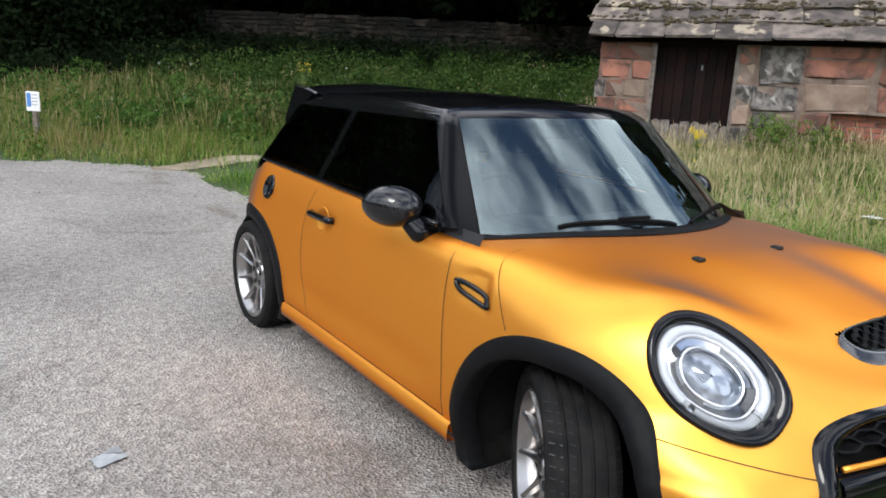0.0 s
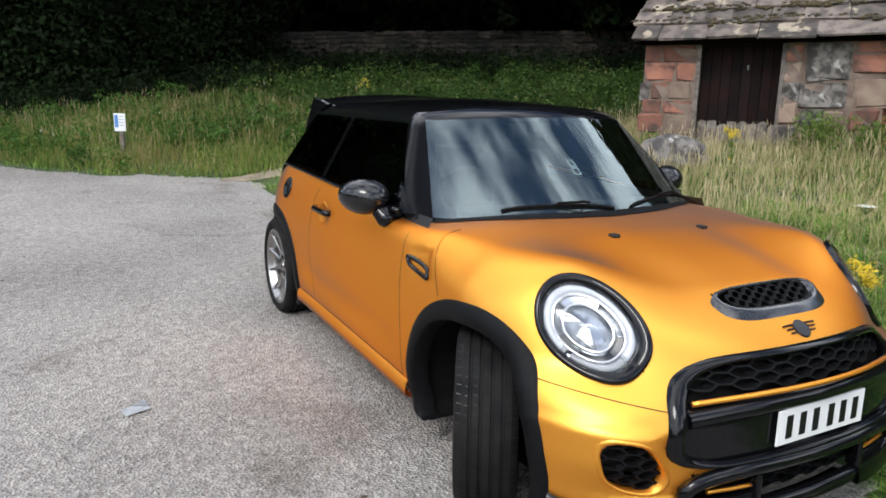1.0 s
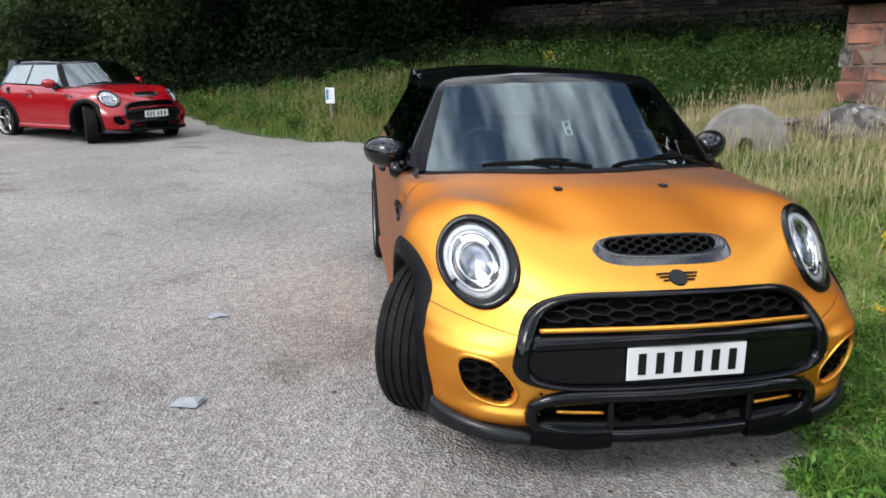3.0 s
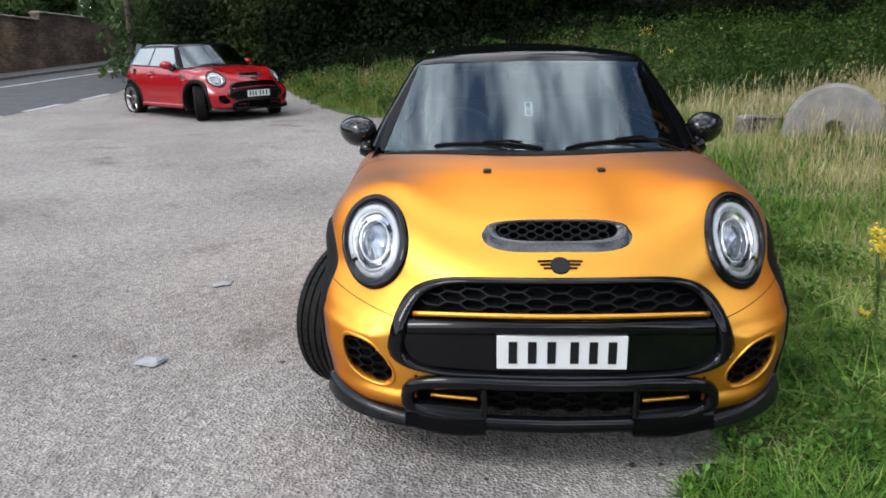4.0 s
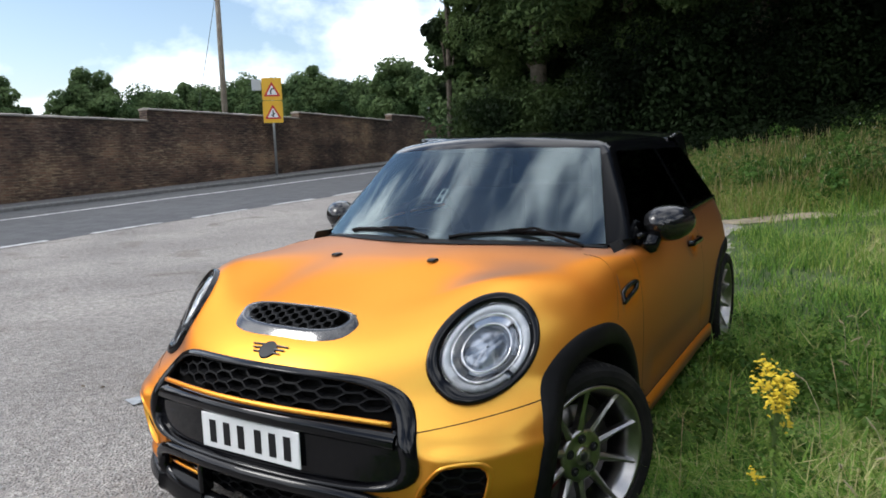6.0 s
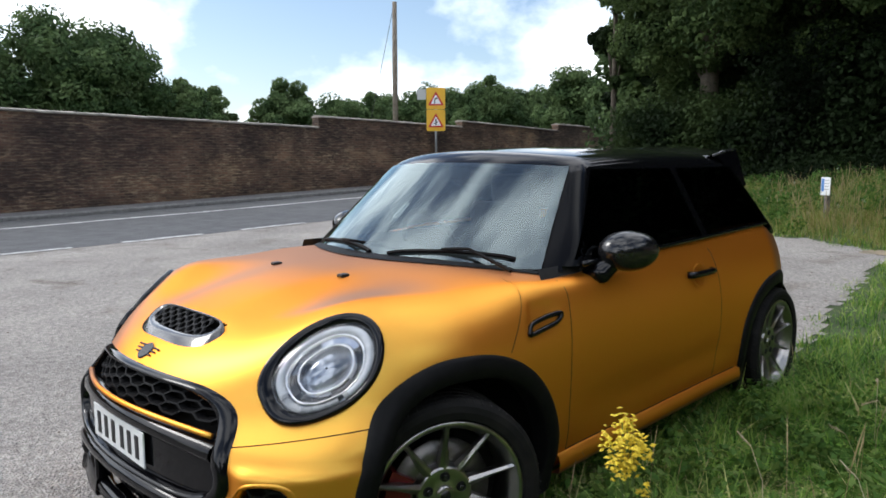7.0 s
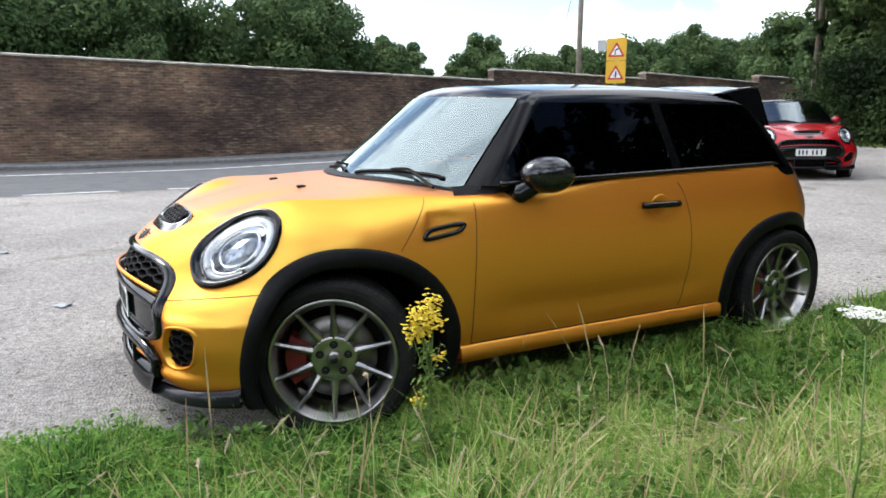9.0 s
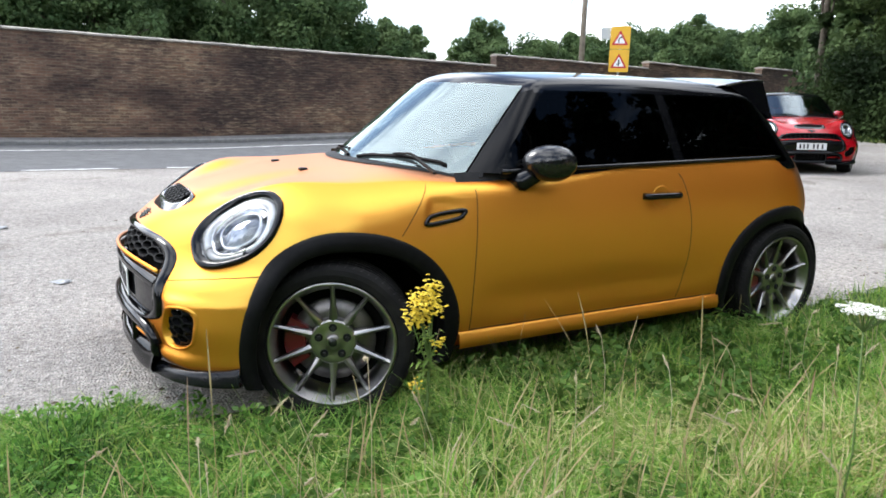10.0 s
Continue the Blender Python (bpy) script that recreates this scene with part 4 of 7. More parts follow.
def build_side_trim(car, side, mirror_mat, handle_mat):
    # door mirror
    n = 28
    v, f = [], []
    c = Vector((side * 0.865, -0.335, 0.968))
    lat = 15
    for i in range(lat + 1):
        a = math.pi * i / lat
        for j in range(n):
            b = 2 * math.pi * j / n
            x, z = math.sin(a) * math.cos(b), math.sin(a) * math.sin(b)
            y = -math.cos(a)
            yy = y * (0.105 if y < 0 else 0.075)
            v.append((c.x + side * (x * 0.098 * (1 + 0.10 * z)), c.y + yy + 0.035 * x, c.z + z * 0.077))
    f = grid_faces(lat + 1, n, True)
    mirror = part("door_mirror", (v, f), mirror_mat, car, smooth=True)
    foot = on_side(np.array([-0.44]), np.array([0.885]), side)[0]
    stalk = [tuple(foot + np.array((-side * 0.02, 0.0, -0.015))), tuple(foot + np.array((side * 0.03, 0.0, 0.005))), (c.x - side * 0.055, c.y - 0.03, c.z - 0.045), (c.x - side * 0.03, c.y - 0.02, c.z - 0.02)]
    part("mirror_foot", tube(stalk, 0.046, 12, 0.72), M_BLACK, mirror, smooth=True)
    # handle with its hollow
    hs = np.linspace(0.232, 0.466, 12)
    p = on_side(hs, 0.86 + 0 * hs, side, 0.034)
    p[:, 2] = 0.803
    p[0, 0] -= side * 0.022
    p[-1, 0] -= side * 0.022
    handle = part("door_handle", tube(p, 0.0155, 8), handle_mat, car, smooth=True)
    if handle_mat is M_BLACK:
        # pressed hand hollow: its lip stands a little proud, its floor falls back
        a = np.linspace(0, 2 * np.pi, 36, endpoint=False)
        rows = []
        for k, out in ((1.0, 0.0005), (0.97, 0.0022), (0.9, 0.0030), (0.80, 0.0024), (0.5, 0.0010), (0.02, 0.0008)):
            rows.append(on_side(0.352 + 0.062 * k * np.cos(a), 0.793 + 0.056 * k * np.sin(a), side, out))
        part("hand_hollow", (flat(np.stack(rows)), grid_faces(6, 36, True)), M_GOLD, handle, "orange-gold hand hollow", smooth=True)
    # scuttle trim: a flat loop with a swept tail
    t = np.linspace(0, 2 * np.pi, 48, endpoint=False)
    y0 = -0.808 + 0.074 * np.sign(np.cos(t)) * np.abs(np.cos(t)) ** 0.5
    z0 = 0.763 + 0.0185 * np.sign(np.sin(t)) * np.abs(np.sin(t)) ** 0.6 + 0.14 * (y0 + 0.805)
    y0 = y0 + 0.9 * (z0 - 0.764)
    loop = on_side(y0, z0, side, 0.006)
    loop = np.concatenate([loop, loop[:1]])
    part("scuttle_trim", tube(loop, 0.0095, 6, caps=False), M_BLACK, car, smooth=True)
    # sill blade
    s = np.linspace(-0.74, 0.78, 30)
    rows = []
    for zz, out in ((0.282, 0.0), (0.275, 0.010), (0.245, 0.016), (0.215, 0.012), (0.205, -0.03)):
        q = on_side(s, 0 * s + 0.285, side, out)
        q[:, 2] = zz
        rows.append(q)
    return rows


def build_hatchback(name, m, paint, detail, mirror_mat, rim_mat, spokes, steer, bars, plate_w):
    car = empty(name, m)
    build_body(car, paint, detail)
    strip_gaps(car)
    build_cabin(car, detail)
    part("underbody", box_bm((1.35, 3.2, 0.06), (0, 0, 0.20)), M_DARK, car)
    build_front(car, paint, detail, bars, plate_w)
    for side in (1, -1):
        build_headlight(car, side)
        for front in (True, False):
            build_arch(car, side, front)
            at = Matrix.Translation((side * 0.762, -HUB_Y if front else HUB_Y, HUB_Z - 0.003))
            if front and side > 0:
                at = at @ Matrix.Rotation(radians(steer + 2), 4, "Z")
            elif front:
                at = Matrix.Translation((0.024, 0.072, 0)) @ at @ Matrix.Rotation(radians(steer - 4), 4, "Z")
            build_wheel(car, at, side, spokes, rim_mat, detail)
            if detail:
                build_caliper(car, at, side)
        rows = build_side_trim(car, side, mirror_mat, M_BLACK if detail else paint)
        part("sill_blade", (flat(np.stack(rows)), grid_faces(5, 30)), paint, car, smooth=True)
    # fuel flap on the driver's side
    a = np.linspace(0, 2 * np.pi, 32, endpoint=False)
    rows = [on_side(1.02 + 0.062 * k * np.cos(a), 0.842 + 0.062 * k * np.sin(a), -1, o) for k, o in ((1.0, 0.001), (0.97, 0.009), (0.8, 0.011), (0.74, 0.004), (0.02, 0.005))]
    part("fuel_flap", (flat(np.stack(rows)), grid_faces(5, 32, True)), M_BLACK, car, smooth=True)
    # roof spoiler with side blades
    t = np.linspace(-1, 1, 31)
    rows = []
    for y, z in ((1.00, 1.348), (1.04, 1.366), (1.18, 1.385), (1.33, 1.392), (1.385, 1.390), (1.385, 1.376), (1.30, 1.366), (1.06, 1.338)):
        rows.append(np.stack([0.555 * t, y - 0.07 * t**2, z - 0.038 * t**2], -1))
    part("roof_spoiler", (flat(np.stack(rows)), grid_faces(8, 31)), M_BLACK, car, smooth=True)
    for side in (1, -1):
        tip = np.array([(side * 0.560, 1.02, 1.330), (side * 0.563, 1.14, 1.352), (side * 0.563, 1.25, 1.362), (side * 0.560, 1.312, 1.360)])
        part("spoiler_edge", tube(tip, 0.008, 8), M_SCOOP if detail else M_BLACK, car, smooth=True)
        prof = [(1.04, 1.325), (1.22, 1.360), (1.295, 1.362), (1.315, 1.31), (1.362, 1.165), (1.345, 1.16), (1.245, 1.215), (1.14, 1.27)]
        v = [(side * (xx + 0.18 * (1.33 - z)), y, z) for xx in (0.545, 0.575) for y, z in prof]
        k = len(prof)
        part("spoiler_blade", (v, [tuple(range(k)), tuple(range(2 * k - 1, k - 1, -1))] + [(i, (i + 1) % k, k + (i + 1) % k, k + i) for i in range(k)]), M_BLACK, car)
    return car


orange_car = build_hatchback("hatchback_car", Matrix(), M_GOLD, True, M_CARBON, M_RIM, 10, -27, (-0.86, -0.52, -0.18, 0.22, 0.55, 0.88), 0.40)
tagged(orange_car, "satin orange-gold three-door hatchback with black roof and gunmetal wheels", "car", "parked cars")
red_car = build_hatchback("hatchback_car", pose(-5.67, 10.05, 0.19, 0, -0.8, 51), M_RED, False, M_RED, M_RIM, 5, -27, (-0.86, -0.58, -0.3, 0.15, 0.45, 0.8), 0.46)
tagged(red_car, "gloss red three-door hatchback with black roof, parked on gravel", "car", "parked cars")

# ---- ground, lay-by, road ----
# the edge is drawn in under the car, so dark earth deepens its shadow
EDGE = np.array([(0.3, -30.0), (0.30, -2.4), (0.38, -1.9), (0.62, -1.65), (0.67, -1.3), (0.42, -0.95), (0.40, 1.0), (0.62, 1.5), (0.58, 2.3), (0.45, 3.4), (0.28, 4.8), (0.08, 6.7), (-0.8, 7.5), (-1.7, 7.85), (-2.6, 8.9), (-4.3, 12.1), (-5.9, 15.8), (-8.9, 16.4), (-9.3, 40.0)])


def side_of_edge(x, y):
    """Distance to the lay-by's edge: positive on the grass."""
    x, y = np.broadcast_arrays(np.asarray(x, float), np.asarray(y, float))
    best = np.full(x.shape, 1e9)
    for a, b in zip(EDGE[:-1], EDGE[1:]):
        d = b - a
        t = np.clip(((x - a[0]) * d[0] + (y - a[1]) * d[1]) / (d @ d), 0, 1)
        best = np.minimum(best, np.hypot(x - a[0] - t * d[0], y - a[1] - t * d[1]))
    poly = np.concatenate([EDGE, [(-9.3, 200), (200, 200), (200, -30)]])
    return np.where(in_poly(x, y, poly), best, -best)


def wobble(x, y, f=1.0):
    return np.sin(1.7 * f * x + 0.6) * np.sin(1.3 * f * y + 1.1) + 0.5 * np.sin(3.9 * f * x + 2.2 * f * y) + 0.3 * np.sin(7.1 * f * y - 4.3 * f * x)


def ground_z(x, y):
    x, y = np.broadcast_arrays(np.asarray(x, float), np.asarray(y, float))
    s = np.clip(y, -50, 70) - 1
    rise = 0.032 * np.where(s > 20, s, np.log1p(np.exp(np.minimum(s, 20))))
    d = side_of_edge(x, y)
    bank = 0.125 * np.clip(d - 0.35, 0, 9.5) + 0.05 * np.clip(d - 9.85, 0, 25)
    bank = np.where(d > 0, bank * smooth01(-4.5, 1.5, y) + 0.02 * smooth01(0, 0.4, d), 0)
    rough = np.where(d > 0, 0.02 * wobble(x, y, 1.4) * smooth01(0.2, 1.5, d), 0.004 * wobble(x, y, 0.9))
    hollow = 0.10 * np.exp(-((x + 5.7) ** 2 + (y - 10.05) ** 2) / 9.0)
    return rise + bank + rough - hollow


M_GROUND = material("grassy_earth", (0.027, 0.048, 0.011), 0.95, second=(0.055, 0.080, 0.022), scale=1.2, bump=0.6, bump_scale=18)


def spread(lo, hi, near_lo, near_hi, fine, coarse):
    a = list(np.arange(near_lo, near_hi + 1e-6, fine))
    step, v, left = fine, near_lo, []
    while v > lo:
        step = min(step * 1.25, coarse)
        v -= step
        left.append(v)
    step, v, right = fine, near_hi, []
    while v < hi:
        step = min(step * 1.25, coarse)
        v += step
        right.append(v)
    return np.array(left[::-1] + a + right)


gx = spread(-900, 900, -12, 12, 0.2, 60)
gy = spread(-900, 900, -6, 20, 0.2, 60)
GX, GY = np.meshgrid(gx, gy, indexing="ij")
ground = big_mesh("ground", np.stack([GX, GY, ground_z(GX, GY)], -1).reshape(-1, 3), grid_faces(len(gx), len(gy)), M_GROUND)
tagged(ground, "rough grassy earth rising to a bank", "ground", kind="structure")


def gravel_material():
    m = material("worn_gravel_tarmac", (0.20, 0.19, 0.18), 0.92)
    n, l = m.node_tree.nodes, m.node_tree.links
    b, co = n["Principled BSDF"], n["Texture Coordinate"]
    big = n.new("ShaderNodeTexNoise")
    big.inputs["Scale"].default_value, big.inputs["Detail"].default_value = 0.55, 6
    r1 = n.new("ShaderNodeValToRGB")
    e = r1.color_ramp.elements
    e[0].position, e[0].color, e[1].position, e[1].color = 0.34, (0.244, 0.229, 0.218, 1), 0.62, (0.345, 0.326, 0.308, 1)
    vor = n.new("ShaderNodeTexVoronoi")
    vor.inputs["Scale"].default_value = 82
    r2 = n.new("ShaderNodeValToRGB")
    e = r2.color_ramp.elements
    e[0].color, e[1].color = (0.55, 0.54, 0.53, 1), (1.44, 1.42, 1.39, 1)
    mul = n.new("ShaderNodeMixRGB")
    mul.blend_type, mul.inputs["Fac"].default_value = "MULTIPLY", 1
    fine = n.new("ShaderNodeTexNoise")
    fine.inputs["Scale"].default_value, fine.inputs["Detail"].default_value = 24, 6
    r3 = n.new("ShaderNodeValToRGB")
    e = r3.color_ramp.elements
    e[0].position, e[0].color, e[1].position, e[1].color = 0.35, (0.80, 0.79, 0.78, 1), 0.65, (1.16, 1.15, 1.13, 1)
    mul2 = n.new("ShaderNodeMixRGB")
    mul2.blend_type, mul2.inputs["Fac"].default_value = "MULTIPLY", 1
    # damp and worn patches
    pat = n.new("ShaderNodeTexNoise")
    pat.inputs["Scale"].default_value, pat.inputs["Detail"].default_value, pat.inputs["Distortion"].default_value = 1.3, 8, 0.6
    r4 = n.new("ShaderNodeValToRGB")
    e = r4.color_ramp.elements
    e[0].position, e[0].color, e[1].position, e[1].color = 0.30, (0.66, 0.63, 0.60, 1), 0.42, (1, 1, 1, 1)
    mul3 = n.new("ShaderNodeMixRGB")
    mul3.blend_type, mul3.inputs["Fac"].default_value = "MULTIPLY", 1
    for t in (big, vor, fine, pat):
        l.new(co.outputs["Object"], t.inputs["Vector"])
    l.new(big.outputs["Fac"], r1.inputs["Fac"])
    l.new(vor.outputs["Color"], r2.inputs["Fac"])
    l.new(fine.outputs["Fac"], r3.inputs["Fac"])
    l.new(pat.outputs["Fac"], r4.inputs["Fac"])
    for a, c, o in ((r1, r2, mul), (mul, r3, mul2), (mul2, r4, mul3)):
        l.new(a.outputs["Color"], o.inputs["Color1"])
        l.new(c.outputs["Color"], o.inputs["Color2"])
    l.new(mul3.outputs["Color"], b.inputs["Base Color"])
    bp = n.new("ShaderNodeBump")
    bp.inputs["Strength"].default_value, bp.inputs["Distance"].default_value = 0.9, 0.014
    l.new(vor.outputs["Distance"], bp.inputs["Height"])
    l.new(bp.outputs["Normal"], b.inputs["Normal"])
    return m


M_GRAVEL = gravel_material()
M_ASPHALT = material("road_asphalt", (0.058, 0.059, 0.062), 0.85, second=(0.085, 0.086, 0.089), scale=3.0, bump=0.3, bump_scale=150)
M_LINE = material("worn_road_paint", (0.56, 0.56, 0.54), 0.7, second=(0.20, 0.20, 0.20), scale=6, contrast=(0.42, 0.68))
M_PAVE = material("pavement_tarmac", (0.09, 0.088, 0.085), 0.9, second=(0.14, 0.135, 0.13), scale=4, bump=0.3, bump_scale=120)
M_KERB = material("concrete_kerb", (0.22, 0.215, 0.205), 0.85, second=(0.15, 0.148, 0.14), scale=8, bump=0.2)


def sheet(name, x0, x1, y0, y1, step, lift, mat, keep=None, bend=None):
    xs, ys = np.arange(x0, x1 + 1e-6, step), np.arange(y0, y1 + 1e-6, step * 1.0)
    X, Y = np.meshgrid(xs, ys, indexing="ij")
    if bend:
        X = X + bend(Y)
    v = np.stack([X, Y, ground_z(X, Y) + lift], -1).reshape(-1, 3)
    f = np.array(grid_faces(len(xs), len(ys)))
    if keep:
        c = v[f].mean(1)
        f = f[keep(c[:, 0], c[:, 1])]
    return big_mesh(name, v, f, mat)


def road_bend(y):
    return -0.012 * np.clip(y - 12, 0, 40) ** 1.75 * 0.5


layby = sheet("lay_by", -9.4, 1.4, -10, 17, 0.07, 0.008, M_GRAVEL, lambda x, y: side_of_edge(x, y) < 0.05 + 0.07 * wobble(x, y, 3.1))
tagged(layby, "pale worn gravelly tarmac lay-by with damp patches", "lay-by", kind="structure")
M_SAND = material("trodden_sandy_earth", (0.29, 0.235, 0.16), 0.95, second=(0.17, 0.14, 0.095), scale=5, bump=0.5, bump_scale=40)
track = sheet("worn_path", -0.5, 2.3, 6.4, 7.4, 0.05, 0.014, M_SAND, lambda x, y: np.hypot((x - 0.9) / 1.25, (y - 6.9 - 0.06 * np.sin(3 * x)) / 0.24) < 1 + 0.12 * wobble(x, y, 3.0))
tagged(track, "short bare sandy path trodden through the grass", "path", kind="structure")
road = sheet("road", -15.7, -9.3, -40, 60, 0.4, 0.012, M_ASPHALT, bend=road_bend)
tagged(road, "dark grey asphalt road with white edge lines", "road", kind="structure")
for x in (-13.75,):
    line = sheet("road_line", x - 0.09, x + 0.09, -40, 60, 0.18, 0.018, M_LINE, bend=road_bend)
    tagged(line, "worn continuous white road line", "road marking", kind="structure")
y = -11.0
while y < 40:
    d = sheet("road_dash", -9.42, -9.26, y, y + 1.4, 0.08, 0.019, M_LINE, bend=road_bend)
    tagged(d, "worn white edge dash between road and lay-by", "road marking", "road dashes", "structure")
    y += 2.1
pave = sheet("pavement", -17.1, -15.75, -40, 60, 0.45, 0.10, M_PAVE, bend=road_bend)
tagged(pave, "narrow dark tarmac pavement along the brick wall", "pavement", kind="structure")
ys = np.arange(-40, 60.1, 0.9)
for i in range(len(ys) - 1):
    if -12 < ys[i] < 45:
        ya, yb = ys[i] + 0.006, ys[i + 1] - 0.006
        v = []
        for yy in (ya, yb):
            z = float(ground_z(-15.7, yy))
            xb = float(road_bend(yy))
            v += [(-15.76 + xb, yy, z - 0.1), (-15.62 + xb, yy, z - 0.1), (-15.62 + xb, yy, z + 0.085), (-15.64 + xb, yy, z + 0.11), (-15.76 + xb, yy, z + 0.11)]
        f = [(0, 1, 2, 3, 4), (9, 8, 7, 6, 5)] + [(k, 5 + k, 5 + (k + 1) % 5, (k + 1) % 5) for k in range(5)]
        part("kerb_stone", (v, f), M_KERB, pave)

# ---- the long brick wall with its stepped coping ----
def brick_material():
    m = material("old_dark_brick", (0.10, 0.062, 0.045), 0.9)
    n, l = m.node_tree.nodes, m.node_tree.links
    b, co = n["Principled BSDF"], n["Texture Coordinate"]
    sep, com = n.new("ShaderNodeSeparateXYZ"), n.new("ShaderNodeCombineXYZ")
    l.new(co.outputs["Object"], sep.inputs["Vector"])
    l.new(sep.outputs["Y"], com.inputs["X"])
    l.new(sep.outputs["Z"], com.inputs["Y"])
    br = n.new("ShaderNodeTexBrick")
    for key, value in (("Scale", 1.0), ("Brick Width", 0.225), ("Row Height", 0.075), ("Mortar Size", 0.008), ("Bias", -0.1)):
        br.inputs[key].default_value = value
    br.inputs["Color1"].default_value, br.inputs["Color2"].default_value, br.inputs["Mortar"].default_value = (0.135, 0.084, 0.064, 1), (0.056, 0.039, 0.033, 1), (0.140, 0.118, 0.097, 1)
    l.new(com.outputs["Vector"], br.inputs["Vector"])
    t = n.new("ShaderNodeTexNoise")
    t.inputs["Scale"].default_value, t.inputs["Detail"].default_value = 0.55, 9
    l.new(co.outputs["Object"], t.inputs["Vector"])
    r = n.new("ShaderNodeValToRGB")
    e = r.color_ramp.elements
    e[0].position, e[0].color, e[1].position, e[1].color = 0.36, (0.55, 0.53, 0.55, 1), 0.64, (1.35, 1.30, 1.2, 1)
    l.new(t.outputs["Fac"], r.inputs["Fac"])
    mul = n.new("ShaderNodeMixRGB")
    mul.blend_type, mul.inputs["Fac"].default_value = "MULTIPLY", 1
    l.new(br.outputs["Color"], mul.inputs["Color1"])
    l.new(r.outputs["Color"], mul.inputs["Color2"])
    t2 = n.new("ShaderNodeTexNoise")
    t2.inputs["Scale"].default_value, t2.inputs["Detail"].default_value, t2.inputs["Roughness"].default_value = 3.4, 10, 0.8
    rows = n.new("ShaderNodeMapping")
    rows.inputs["Scale"].default_value = (1, 1, 5.5)
    l.new(co.outputs["Object"], rows.inputs["Vector"])
    l.new(rows.outputs["Vector"], t2.inputs["Vector"])
    r2 = n.new("ShaderNodeValToRGB")
    e = r2.color_ramp.elements
    e[0].position, e[0].color, e[1].position, e[1].color = 0.50, (0, 0, 0, 1), 0.64, (0.85, 0.85, 0.85, 1)
    l.new(t2.outputs["Fac"], r2.inputs["Fac"])
    mx = n.new("ShaderNodeMixRGB")
    mx.inputs["Color2"].default_value = (0.29, 0.24, 0.175, 1)
    l.new(r2.outputs["Color"], mx.inputs["Fac"])
    l.new(mul.outputs["Color"], mx.inputs["Color1"])
    # damp streaks running down from the coping, and mossy patches
    run = n.new("ShaderNodeMapping")
    run.inputs["Scale"].default_value = (1, 0.8, 0.55)
    t4 = n.new("ShaderNodeTexNoise")
    t4.inputs["Scale"].default_value, t4.inputs["Detail"].default_value = 1.1, 8
    r4 = n.new("ShaderNodeValToRGB")
    e = r4.color_ramp.elements
    e[0].position, e[0].color, e[1].position, e[1].color = 0.40, (0.42, 0.39, 0.37, 1), 0.58, (1.15, 1.12, 1.05, 1)
    l.new(co.outputs["Object"], run.inputs["Vector"])
    l.new(run.outputs["Vector"], t4.inputs["Vector"])
    l.new(t4.outputs["Fac"], r4.inputs["Fac"])
    m4 = n.new("ShaderNodeMixRGB")
    m4.blend_type, m4.inputs["Fac"].default_value = "MULTIPLY", 0.55
    l.new(mx.outputs["Color"], m4.inputs["Color1"])
    l.new(r4.outputs["Color"], m4.inputs["Color2"])
    # broad sooty and bleached patches across the courses
    wide = n.new("ShaderNodeMapping")
    wide.inputs["Scale"].default_value = (1, 0.45, 1.5)
    t5 = n.new("ShaderNodeTexNoise")
    t5.inputs["Scale"].default_value, t5.inputs["Detail"].default_value, t5.inputs["Roughness"].default_value = 0.75, 7, 0.62
    r5 = n.new("ShaderNodeValToRGB")
    e = r5.color_ramp.elements
    e[0].position, e[0].color, e[1].position, e[1].color = 0.37, (0.42, 0.36, 0.36, 1), 0.66, (1.75, 1.62, 1.35, 1)
    mid = e.new(0.5)
    mid.color = (1.0, 0.92, 0.86, 1)
    l.new(co.outputs["Object"], wide.inputs["Vector"])
    l.new(wide.outputs["Vector"], t5.inputs["Vector"])
    l.new(t5.outputs["Fac"], r5.inputs["Fac"])
    m5 = n.new("ShaderNodeMixRGB")
    m5.blend_type, m5.inputs["Fac"].default_value = "MULTIPLY", 0.9
    l.new(m4.outputs["Color"], m5.inputs["Color1"])
    l.new(r5.outputs["Color"], m5.inputs["Color2"])
    l.new(m5.outputs["Color"], b.inputs["Base Color"])
    bp = n.new("ShaderNodeBump")
    bp.inputs["Strength"].default_value, bp.inputs["Distance"].default_value = 0.6, 0.01
    l.new(br.outputs["Fac"], bp.inputs["Height"])
    bp.invert = True
    l.new(bp.outputs["Normal"], b.inputs["Normal"])
    return m


